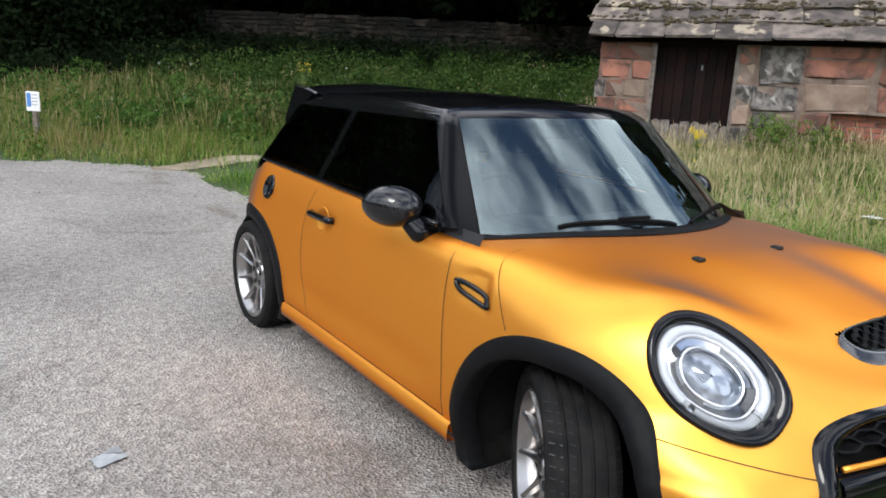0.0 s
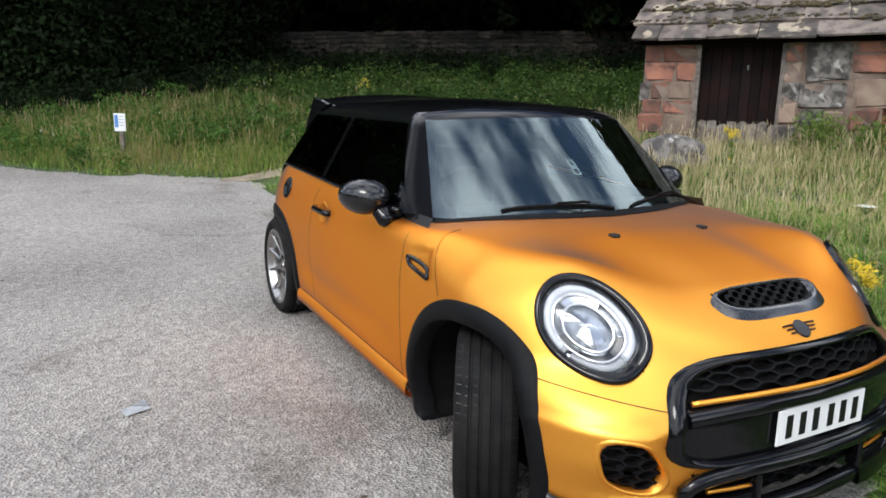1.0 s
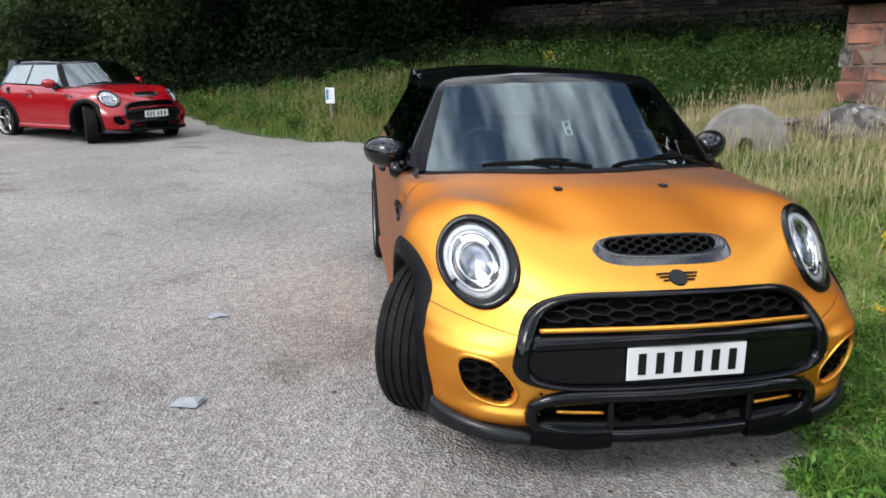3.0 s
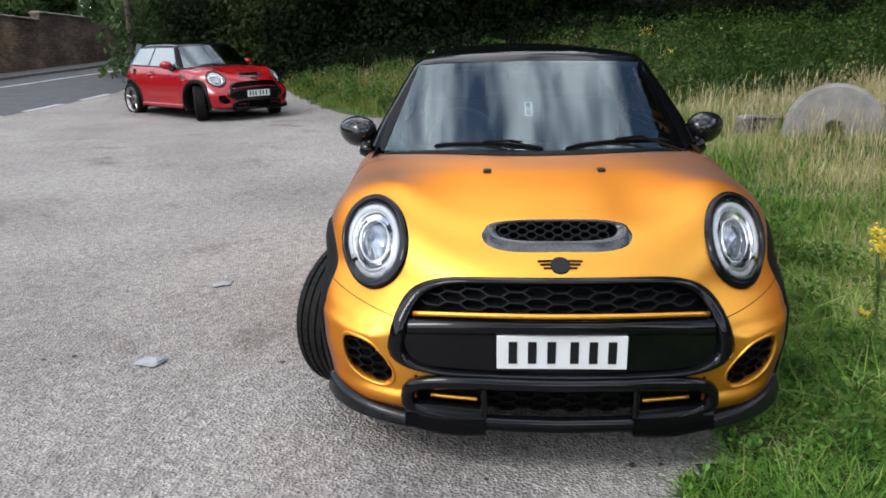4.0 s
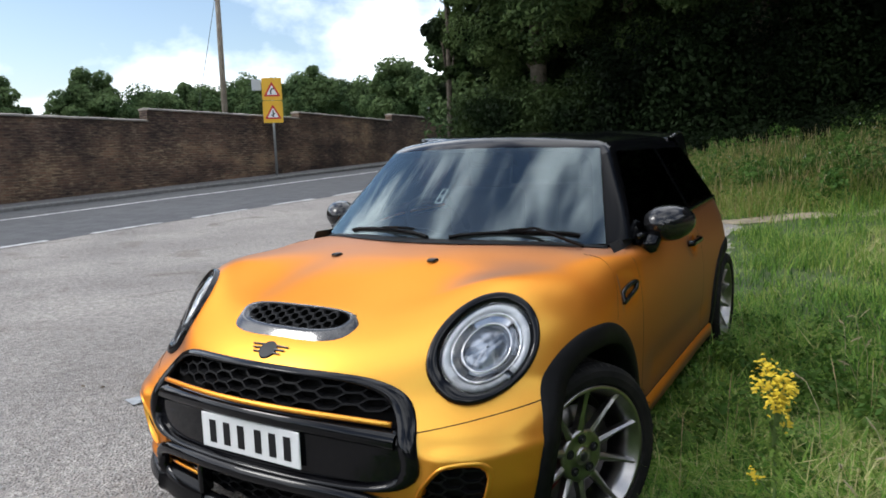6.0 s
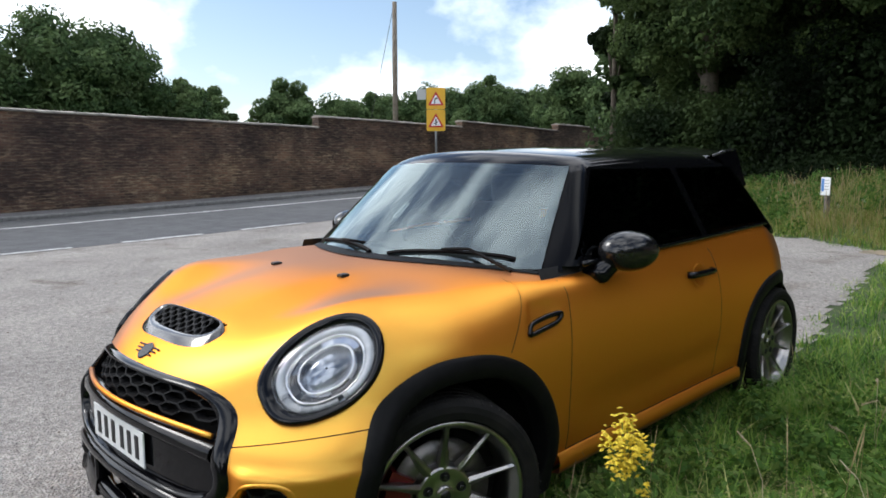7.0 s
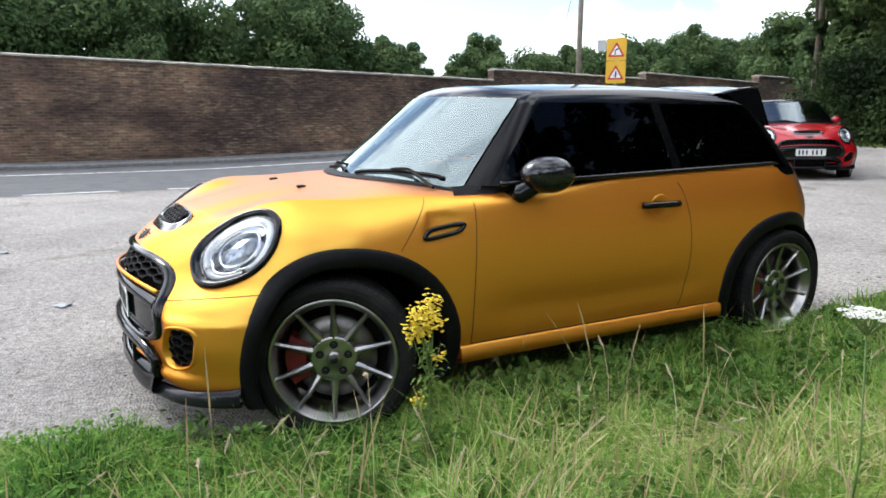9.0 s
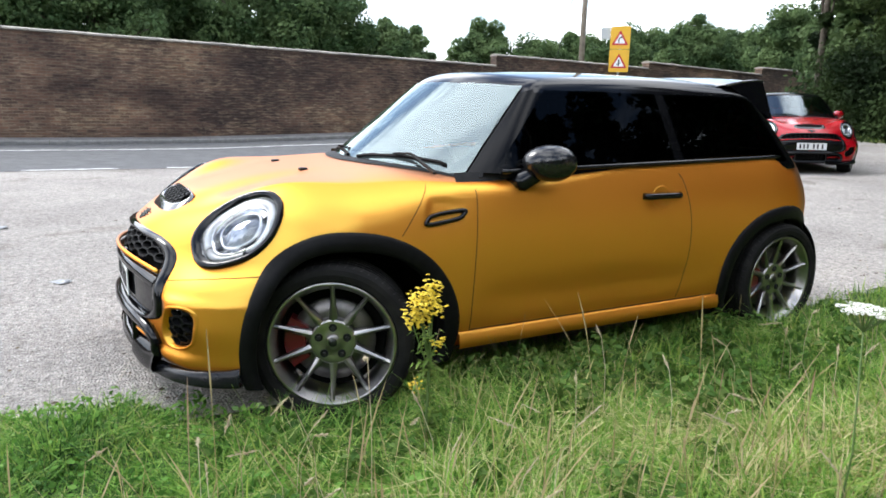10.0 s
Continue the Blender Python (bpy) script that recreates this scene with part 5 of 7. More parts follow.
M_BRICK = brick_material()
M_COPING = material("weathered_coping", (0.36, 0.33, 0.28), 0.9, second=(0.20, 0.185, 0.16), scale=3, per_object=0.25, bump=0.4, bump_scale=30)
for ya, yb, za, zb in ((-30.0, 10.9, 3.13, 2.40), (10.9, 17.8, 2.75, 2.63), (17.8, 24.7, 2.86, 2.68), (24.7, 50.0, 2.98, 2.66)):
    n = max(2, int((yb - ya) / 1.0))
    yy = np.linspace(ya, yb, n + 1)
    xb = -17.1 + road_bend(yy)
    zt = np.interp(yy, [ya, yb], [za, zb])
    zl = ground_z(xb, yy) - 0.4
    v = []
    for i in range(n + 1):
        v += [(xb[i], yy[i], zl[i]), (xb[i], yy[i], zt[i]), (xb[i] - 0.36, yy[i], zt[i]), (xb[i] - 0.36, yy[i], zl[i])]
    f = [(i * 4 + k, i * 4 + 4 + k, i * 4 + 4 + (k + 1) % 4, i * 4 + (k + 1) % 4) for i in range(n) for k in range(4)] + [(0, 1, 2, 3), (4 * n + 3, 4 * n + 2, 4 * n + 1, 4 * n)]
    wall = part("boundary_wall", (v, f), M_BRICK)
    tagged(wall, "tall old dark brick wall with stained weathered courses", "wall", "wall sections", "structure")
    yc = ya
    while yc < yb - 0.05:
        ye = min(yc + 0.6, yb)
        zc = [float(np.interp(q, [ya, yb], [za, zb])) + random.uniform(-0.006, 0.006) for q in (yc, ye)]
        xc = [-17.1 + float(road_bend(np.array(q))) for q in (yc, ye)]
        v = []
        for q, z, x in zip((yc + 0.004, ye - 0.004), zc, xc):
            v += [(x + 0.05, q, z + 0.003), (x + 0.05, q, z + 0.045), (x - 0.18, q, z + 0.085), (x - 0.41, q, z + 0.045), (x - 0.41, q, z + 0.003)]
        part("coping_stone", (v, [(0, 1, 2, 3, 4), (9, 8, 7, 6, 5)] + [(k, 5 + k, 5 + (k + 1) % 5, (k + 1) % 5) for k in range(5)]), M_COPING, wall)
        yc = ye

# ---- road signs, pole ----
M_YELLOW = material("sign_yellow", (0.75, 0.42, 0.012), 0.45, second=(0.70, 0.39, 0.015), scale=5)
M_SIGNRED = material("sign_red", (0.50, 0.02, 0.015), 0.45)
M_SIGNWHITE = material("sign_white", (0.78, 0.78, 0.77), 0.45)
M_GALV = material("galvanised_steel", (0.34, 0.35, 0.35), 0.5, 0.6, second=(0.26, 0.27, 0.27), scale=9)
M_SIGNGREY = material("sign_back_grey", (0.42, 0.44, 0.44), 0.55)
M_WOODPOLE = material("weathered_pole_wood", (0.15, 0.12, 0.09), 0.9, second=(0.22, 0.19, 0.15), scale=6, bump=0.3)


def plate_of(points, thick=0.004):
    """A flat outline in the (x, z) plane given thickness along y."""
    k = len(points)
    v = [(x, 0, z) for x, z in points] + [(x, thick, z) for x, z in points]
    return v, [tuple(range(k)), tuple(range(2 * k - 1, k - 1, -1))] + [(i, (i + 1) % k, k + (i + 1) % k, k + i) for i in range(k)]


def rounded(points, r, n=5):
    out = []
    k = len(points)
    for i in range(k):
        p, a, b = (Vector((*points[j % k], 0)) for j in (i, i - 1, i + 1))
        u, w = (a - p).normalized(), (b - p).normalized()
        for s in range(n + 1):
            t = s / n
            q = p + u * r * (1 - t) ** 2 + w * r * t**2
            out.append((q.x, q.y))
    return out


def shifted(data, dx=0, dy=0, dz=0):
    return [(x + dx, y + dy, z + dz) for x, y, z in data[0]], data[1]


sgx, sgy = -16.35, 15.5
sgz = float(ground_z(sgx, sgy)) + 0.1
sign = empty("road_sign", pose(sgx, sgy, sgz, 0, 0, 43))
part("post", tube([(0, 0.06, -0.2), (0, 0.06, 3.40)], 0.045, 12), M_GALV, sign, smooth=True)
for k, z0 in enumerate((1.85, 2.63)):
    board = part("board", plate_of(rounded([(-0.34, z0), (0.34, z0), (0.34, z0 + 0.765), (-0.34, z0 + 0.765)], 0.05), 0.012), M_YELLOW, sign)
    tri = [(-0.29, z0 + 0.13), (0.29, z0 + 0.13), (0.0, z0 + 0.64)]
    part("red_triangle", shifted(plate_of(rounded(tri, 0.06)), dy=-0.006), M_SIGNRED, board)
    c = z0 + 0.30
    inner = [(x * 0.66, c + (z - c) * 0.66) for x, z in tri]
    part("white_triangle", shifted(plate_of(rounded(inner, 0.04)), dy=-0.010), M_SIGNWHITE, board)
    if k == 0:
        mark = [(-0.022, c - 0.10), (0.022, c - 0.10), (0.022, c + 0.13), (-0.022, c + 0.13)]
        part("black_mark", shifted(plate_of(mark), dy=-0.014), M_INK, board)
        part("black_mark", shifted(plate_of([(-0.075, c - 0.05), (-0.022, c - 0.05), (-0.022, c - 0.02), (-0.075, c - 0.02)]), dy=-0.0145), M_INK, board)
        part("black_mark", shifted(plate_of([(0.022, c + 0.0), (0.065, c + 0.0), (0.065, c + 0.03), (0.022, c + 0.03)]), dy=-0.0145), M_INK, board)
    else:
        arc = [(-0.06 + 0.0, c - 0.10), (-0.02, c - 0.10), (-0.02, c + 0.03), (0.0, c + 0.06), (0.03, c + 0.07), (0.03, c + 0.045), (0.08, c + 0.09), (0.03, c + 0.135), (0.03, c + 0.11), (-0.02, c + 0.10), (-0.06, c + 0.04)]
        part("black_mark", shifted(plate_of(arc), dy=-0.014), M_INK, board)
part("grey_panel", shifted(plate_of(rounded([(-0.68, 2.98), (-0.36, 2.98), (-0.36, 3.36), (-0.68, 3.36)], 0.03), 0.01), dy=0.09), M_SIGNGREY, sign)
for zz in (2.1, 2.9, 3.2):
    part("clip", box_bm((0.13, 0.07, 0.03), (0, 0.04, zz)), M_GALV, sign)
tagged(sign, "two yellow-backed warning triangle boards on a galvanised post", "road sign")

pole = part("telegraph_pole", tube([(0, 0, -0.5), (0, 0, 4.0), (0.03, 0, 7.5)], 0.14, 12, 0.7), M_WOODPOLE, smooth=True, at=pose(-21.2, 17.8, float(ground_z(-21.2, 17.8))))
tagged(pole, "tall weathered wooden pole behind the brick wall", "pole")
wire_pts = [(-21.2 - 1.05 * t, 17.8 - 1.35 * t, 8.0 - 7.6 * t - 0.15 * math.sin(math.pi * t)) for t in np.linspace(0, 1, 14)]
wire = part("stay_wire", tube(wire_pts, 0.012, 5), M_INK)
tagged(wire, "thin dark stay wire running down from the pole", "wire")
lamp_post = part("slim_post", tube([(0, 0, -0.3), (0, 0, 3.1)], 0.05, 10), M_GALV, at=pose(-18.6, 29.7, float(ground_z(-18.6, 29.7))))
tagged(lamp_post, "slim grey steel post behind the brick wall", "post")

# ---- trees ----
M_BARK = material("bark", (0.07, 0.055, 0.04), 0.95, second=(0.12, 0.10, 0.075), scale=9, bump=0.6, bump_scale=25)


def leaf_material(name, a, b):
    m = material(name, a, 0.6, second=b, scale=0.55, contrast=(0.40, 0.60), detail=3.0, per_island=0.15, Specular_IOR_Level=0.06)
    n, l = m.node_tree.nodes, m.node_tree.links
    base = n["Principled BSDF"].inputs["Base Color"].links[0].from_socket
    thin, mix = n.new("ShaderNodeBsdfTranslucent"), n.new("ShaderNodeMixShader")
    mix.inputs["Fac"].default_value = 0.3
    l.new(base, thin.inputs["Color"])
    l.new(n["Principled BSDF"].outputs["BSDF"], mix.inputs[1])
    l.new(thin.outputs["BSDF"], mix.inputs[2])
    l.new(mix.outputs["Shader"], n["Material Output"].inputs["Surface"])
    return m


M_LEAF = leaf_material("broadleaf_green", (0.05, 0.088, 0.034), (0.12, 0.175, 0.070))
# the wood's shade is put into these three leaf colours, the first near black
M_LEAFDEEPSHADE = leaf_material("leaf_in_deep_shade", (0.004, 0.008, 0.003), (0.014, 0.025, 0.009))
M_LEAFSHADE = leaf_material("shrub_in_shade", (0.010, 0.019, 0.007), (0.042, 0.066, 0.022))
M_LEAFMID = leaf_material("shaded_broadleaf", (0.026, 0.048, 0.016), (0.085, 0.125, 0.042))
rng = np.random.default_rng(7)


def leaf_cloud(centres, radii, count, size, flat_z=1.0):
    """Small bent leaf faces scattered through clumps: quads."""
    which = rng.integers(0, len(centres), count)
    d = rng.normal(size=(count, 3))
    d /= np.linalg.norm(d, axis=1)[:, None]
    r = rng.uniform(0.45, 1.0, count) ** 0.6
    c = centres[which] + d * (radii[which] * r)[:, None] * np.array((1, 1, flat_z))
    n = d + rng.normal(size=(count, 3)) * 0.6 + np.array((0, 0, 0.35))
    n /= np.linalg.norm(n, axis=1)[:, None]
    t = np.cross(n, rng.normal(size=(count, 3)))
    t /= np.linalg.norm(t, axis=1)[:, None] + 1e-9
    b = np.cross(n, t)
    s = (size * rng.uniform(0.6, 1.4, count))[:, None]
    tip = c + t * s * 1.1 - n * s * 0.18
    tail = c - t * s * 0.9
    v = np.stack([tail, c + b * s * 0.5 + n * s * 0.1, tip, c - b * s * 0.5 + n * s * 0.1], 1)
    return v.reshape(-1, 3)


def tree(name, x, y, height, radius, leaves, size, mat, label, skirt=0.25, group="", clumps=46, lean=0.0, girth=1.0):
    z0 = float(ground_z(x, y))
    t = empty(name, pose(x, y, z0))
    bits = [tube([(0, 0, -0.3), (0.05 * lean, 0.03, height * 0.3), (0.15 * lean, 0.06, height * 0.62), (0.2 * lean, 0, height * 0.85)], (0.022 * height + 0.05) * girth, 9, 0.25)]
    zc, hz = height * (1 + skirt) / 2, height * (1 - skirt) / 2
    k = clumps
    d = rng.normal(size=(k, 3))
    d /= np.linalg.norm(d, axis=1)[:, None]
    rad = rng.uniform(0.35, 0.98, k)
    taper = 1 - 0.35 * np.clip(d[:, 2] * rad, 0, 1)
    cen = np.stack([d[:, 0] * rad * radius * taper, d[:, 1] * rad * radius * taper, zc + d[:, 2] * rad * hz], -1)
    cr = radius * rng.uniform(0.16, 0.36, k)
    for i in range(0, k, 4):
        p = cen[i]
        s = np.array((0.05 * lean, 0.03, max(height * 0.22, p[2] * 0.55)))
        bits.append(tube([tuple(s), tuple((s + p) / 2 + np.array((0, 0, 0.05 * height))), tuple(p)], (0.006 * height + 0.02) * girth, 6, 0.35))
    part("trunk", join(*bits), M_BARK, t, smooth=True)
    v = np.concatenate([leaf_cloud(cen, cr, leaves, size, 0.8), leaf_cloud(cen * np.array((0.7, 0.7, 0.97)), cr * 0.55, leaves // 6, size * 2.0, 0.8)])
    crown = big_mesh("crown", v, np.arange(len(v)).reshape(-1, 4), mat)
    crown.parent = t
    tagged(t, label, "tree", group)
    return t


# the wood behind the bank, its shade put into the leaf colours
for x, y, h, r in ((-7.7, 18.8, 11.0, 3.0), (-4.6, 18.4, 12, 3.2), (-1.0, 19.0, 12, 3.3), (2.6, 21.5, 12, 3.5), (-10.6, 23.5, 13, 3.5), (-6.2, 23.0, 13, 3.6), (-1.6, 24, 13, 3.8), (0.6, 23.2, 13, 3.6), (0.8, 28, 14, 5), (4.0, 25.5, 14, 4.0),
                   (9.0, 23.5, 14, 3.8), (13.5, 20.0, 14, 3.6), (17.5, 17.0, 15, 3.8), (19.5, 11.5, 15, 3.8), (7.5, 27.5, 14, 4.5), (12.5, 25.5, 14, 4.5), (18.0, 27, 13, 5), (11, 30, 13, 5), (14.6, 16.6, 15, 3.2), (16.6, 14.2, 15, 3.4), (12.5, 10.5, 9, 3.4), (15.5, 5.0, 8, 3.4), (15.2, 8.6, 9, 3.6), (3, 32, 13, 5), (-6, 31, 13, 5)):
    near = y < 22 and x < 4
    # trees behind the hut and extra eastern height, unseen, darken the side glass
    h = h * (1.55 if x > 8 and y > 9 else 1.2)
    # western trees take the lighter, lit leaf colour, the others the shaded one
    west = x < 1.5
    tree("tree", x, y, h, r, 52000 if near else 7000, (0.066 if west else 0.09) if near else 0.28, M_LEAFMID if west else M_LEAFDEEPSHADE, "dense tree at the edge of the wood, shade put into its leaf colour", skirt=0.02, group="dark wood", clumps=64 if west else 48)
# sunlit trees beyond the brick wall
for x, y, h, r in ((-39.0, 0.0, 10.2, 5.6), (-36.8, -5.9, 9.6, 5.0), (-34.3, -11.6, 9.0, 5.0), (-39.9, 9.3, 9.5, 4.4), (-39.9, 12.6, 8.7, 3.5), (-46.7, 6.0, 7.1, 3.5), (-41.3, 17.1, 6.2, 2.5), (-44.9, 21.2, 5.9, 2.3),
                   (-43.2, 26.2, 6.6, 2.7), (-45.7, 33.2, 5.7, 3.4), (-45.1, 37.3, 6.0, 3.5), (-41.3, 38.5, 6.1, 3.4), (-41.8, 42.3, 6.3, 3.0), (-35.1, 39.1, 6.7, 2.8), (-34.9, 44.5, 6.0, 2.9), (-26.1, 38.6, 6.8, 2.9),
                   (-42.6, 4.2, 9.8, 3.8), (-19, 42, 9, 4.0), (-12.8, 25.5, 8.5, 3.0)):
    tree("tree", x, y, h, r, 30000, 0.13, M_LEAF, "broad green deciduous tree standing beyond the brick wall", skirt=0.05, group="trees beyond the wall", clumps=95)
# unseen trees added behind the open verge, to shape the car's reflections
for x, y, h, r in ((14.5, -3.5, 6.5, 3.6), (13.0, -9.5, 6.0, 3.4), (17.0, 0.5, 8.0, 4.0), (18.5, -6.5, 8.0, 4.0), (10.0, -17, 7.0, 3.6)):
    tree("tree", x, y, h, r, 7000, 0.28, M_LEAF, "unseen green tree added behind the verge to shape reflections", skirt=0.14, group="verge trees", clumps=60)

# a thin tree at the wood's end, by the road
tree("tree", -11.5, 19.5, 11.5, 1.0, 7000, 0.085, M_LEAFSHADE, "thin dark tree with sparse boughs beside the road", skirt=0.12, group="dark wood", clumps=20, girth=0.4)

# ---- undergrowth of the wood ----
def scatter(n, x0, x1, y0, y1):
    return rng.uniform(x0, x1, n), rng.uniform(y0, y1, n)


def undergrowth(name, path, width, height, count, size, mat, label):
    path = np.array(path, float)
    t = rng.uniform(0, len(path) - 1.001, 420)
    i = t.astype(int)
    base = path[i] + (path[i + 1] - path[i]) * (t - i)[:, None]
    base = base + rng.uniform(-width, width, (420, 2))
    r = rng.uniform(0.35, 0.9, 420)
    cz = ground_z(base[:, 0], base[:, 1]) + rng.uniform(0, 1, 420) ** 1.2 * height
    v = leaf_cloud(np.column_stack([base, cz]), r, count, size)
    ob = big_mesh(name, v, np.arange(len(v)).reshape(-1, 4), mat)
    return tagged(ob, label, "undergrowth", kind="stuff")


# growth inside the wood carries its deep shade as near-black leaf colour
undergrowth("undergrowth", [(-9.6, 17.8), (-7.4, 17.2), (-5.0, 16.8)], 0.8, 2.2, 34000, 0.07, M_LEAFSHADE, "green shrubs at the end of the wood, darkened for shade")
undergrowth("undergrowth", [(-4.9, 16.6), (-3.5, 16.4), (-1.5, 16.2), (1.2, 17.4), (3.2, 19.3)], 0.9, 3.4, 42000, 0.07, M_LEAFDEEPSHADE, "shrubs filling the wood's foot, shade put into their colour")
undergrowth("undergrowth", [(-12, 22), (-4, 22.5), (4, 24), (10, 22), (15, 19), (18.5, 14), (19, 6)], 1.4, 10.5, 52000, 0.32, M_LEAFDEEPSHADE, "thicket behind the wood's edge, shade put into its colour")
undergrowth("undergrowth", [(-11.4, 20.5), (-11.8, 26), (-13.5, 33), (-17, 40)], 0.9, 3.0, 22000, 0.14, M_LEAF, "green roadside hedge shrubs at the wood's end")
undergrowth("undergrowth", [(-20, 44), (-30, 47), (-42, 46), (-54, 42)], 2.5, 4.6, 30000, 0.30, M_LEAF, "distant green tree belt beyond the brick wall")
undergrowth("undergrowth", [(-55, 38), (-58, 28), (-56, 10), (-50, -4), (-42, -16)], 2.5, 2.6, 24000, 0.30, M_LEAF, "low green hedge growth beyond the brick wall")
# growth out of every view, added to close the horizon for reflections
undergrowth("undergrowth", [(18, 8), (20, -2), (19, -14), (10, -22), (-2, -26), (-12, -30)], 2.5, 4.5, 36000, 0.4, M_LEAF, "unseen green growth added to close the far side of the green")

undergrowth("undergrowth", [(7, 20.5), (11.5, 18.3), (15.5, 15.6), (17.5, 11)], 0.9, 6.5, 34000, 0.2, M_LEAFDEEPSHADE, "thicket behind the rubble wall, blackened for shade")
undergrowth("undergrowth", [(-12, 27), (-3, 28.5), (5, 29), (12, 27), (19, 21)], 1.6, 6.0, 46000, 0.34, M_LEAFDEEPSHADE, "dense growth deep in the wood, shade put into its colour")
undergrowth("undergrowth", [(-6, 30.5), (4, 31.5), (12, 29), (20, 22), (21.5, 12)], 1.5, 13.0, 30000, 0.5, M_LEAFDEEPSHADE, "tall growth closing the back of the wood, blackened for shade")
# two dark leaf strips laid over the bank where the wood's shade falls
undergrowth("undergrowth", [(-4.2, 15.4), (-2.9, 14.6), (-1.2, 14.9), (0.9, 15.3), (3.0, 16.2), (5.2, 16.4)], 0.75, 0.25, 30000, 0.05, M_LEAFDEEPSHADE, "low dark leaf strip over the bank, put there as the wood's shade")
undergrowth("undergrowth", [(3.4, 17.4), (6.4, 15.4), (9.4, 13.8), (13.0, 11.6)], 1.1, 0.3, 42000, 0.055, M_LEAFDEEPSHADE, "dark leaf strip before the rubble wall, put there as shade")
undergrowth("undergrowth", [(2, 26), (7, 26), (12, 23.5), (17, 19), (20, 12)], 1.3, 4.5, 36000, 0.36, M_LEAFDEEPSHADE, "close shrubs inside the wood, shade put into their colour")
# leaf clumps added to darken the rubble wall at its foot
undergrowth("hanging_branches", [(1.5, 20.0), (6.0, 17.6), (10.5, 15.2), (14.6, 13.0)], 0.5, 0.3, 4000, 0.09, M_LEAFDEEPSHADE, "dark leaf clumps added at the rubble wall's foot to darken it")
# near-black branches over the wall, set there to shade it too
wood_top = [(1.2, 20.0), (6.0, 17.4), (10.5, 15.0), (14.8, 12.6)]
wt = np.array(wood_top)
ti = rng.uniform(0, 2.999, 260)
tb = wt[ti.astype(int)] + (wt[ti.astype(int) + 1] - wt[ti.astype(int)]) * (ti - ti.astype(int))[:, None] + rng.uniform(-0.7, 1.2, (260, 2))
tz = ground_z(tb[:, 0], tb[:, 1]) + 1.6 + rng.uniform(0, 1, 260) ** 0.7 * 5.5
tv = leaf_cloud(np.column_stack([tb, tz]), rng.uniform(0.35, 0.8, 260), 34000, 0.12)
tagged(big_mesh("hanging_branches", tv, np.arange(len(tv)).reshape(-1, 4), M_LEAFDEEPSHADE), "branches hanging low over the rubble wall, shade put into their colour", "branches", kind="stuff")

# canopy added to shade the bank: lit leaf colour west, near black east
oc = np.array([(-6.5, 15.6), (-2.5, 15.2), (1.5, 16.4), (6.5, 14.6), (11.5, 12.0)])
ti = rng.uniform(0, 3.999, 240)
tb = oc[ti.astype(int)] + (oc[ti.astype(int) + 1] - oc[ti.astype(int)]) * (ti - ti.astype(int))[:, None] + rng.uniform(-1.2, 2.2, (240, 2))
tz = ground_z(tb[:, 0], tb[:, 1]) + 4.2 + rng.uniform(0, 1, 240) * 4.5
west = tb[:, 0] < -1.0
tr = rng.uniform(0.5, 1.1, 240)
tv = leaf_cloud(np.column_stack([tb, tz])[west], tr[west], 30000, 0.085)
tagged(big_mesh("overhanging_canopy", tv, np.arange(len(tv)).reshape(-1, 4), M_LEAFMID), "boughs added over the bank's end, in the lit leaf colour", "branches", kind="stuff")
tv = leaf_cloud(np.column_stack([tb, tz])[~west], tr[~west], 28000, 0.12)
tagged(big_mesh("overhanging_canopy", tv, np.arange(len(tv)).reshape(-1, 4), M_LEAFDEEPSHADE), "canopy added to shade the bank, in the shaded leaf colour", "branches", kind="stuff")

# lower boughs added above the view to keep sky light off the wall
lb = np.array([(1.5, 17.9), (6.2, 15.7), (10.8, 13.4), (14.2, 11.4)])
ti = rng.uniform(0, 2.999, 150)
tb = lb[ti.astype(int)] + (lb[ti.astype(int) + 1] - lb[ti.astype(int)]) * (ti - ti.astype(int))[:, None] + rng.uniform(-0.7, 1.0, (150, 2))
tz = ground_z(tb[:, 0], tb[:, 1]) + 2.9 + rng.uniform(0, 1, 150) * 2.4
tv = leaf_cloud(np.column_stack([tb, tz]), rng.uniform(0.4, 0.8, 150), 22000, 0.13)
tagged(big_mesh("low_canopy", tv, np.arange(len(tv)).reshape(-1, 4), M_LEAFDEEPSHADE), "low near-black boughs added to shade the rubble wall", "branches", kind="stuff")

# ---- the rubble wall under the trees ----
# stone colour taken far down to stand for the trees' deep shade
M_RUBBLE = material("shade_darkened_rubble", (0.018, 0.014, 0.011), 0.95, second=(0.055, 0.041, 0.032), scale=5, place=True, per_object=0.6, stain=((0.012, 0.013, 0.009), 1.1, 0.46, 0.6), bump=0.5, bump_scale=30)
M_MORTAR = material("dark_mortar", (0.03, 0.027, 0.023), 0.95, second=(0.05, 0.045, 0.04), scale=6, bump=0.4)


def stone_mesh(name, mat, seed, rough=0.12, worn=0.09):
    """A rough unit block, -0.5 to 0.5."""
    r = random.Random(seed)
    bm = bmesh.new()
    bmesh.ops.create_cube(bm, size=1)
    bmesh.ops.bevel(bm, geom=bm.edges[:], offset=worn, segments=1, affect="EDGES")
    for v in bm.verts:
        v.co += Vector((r.uniform(-1, 1) * rough * 0.4, r.uniform(-1, 1) * rough, r.uniform(-1, 1) * rough * 0.5))
    me = bpy.data.meshes.new(name)
    bm.to_mesh(me)
    bm.free()
    me.materials.append(mat)
    return me


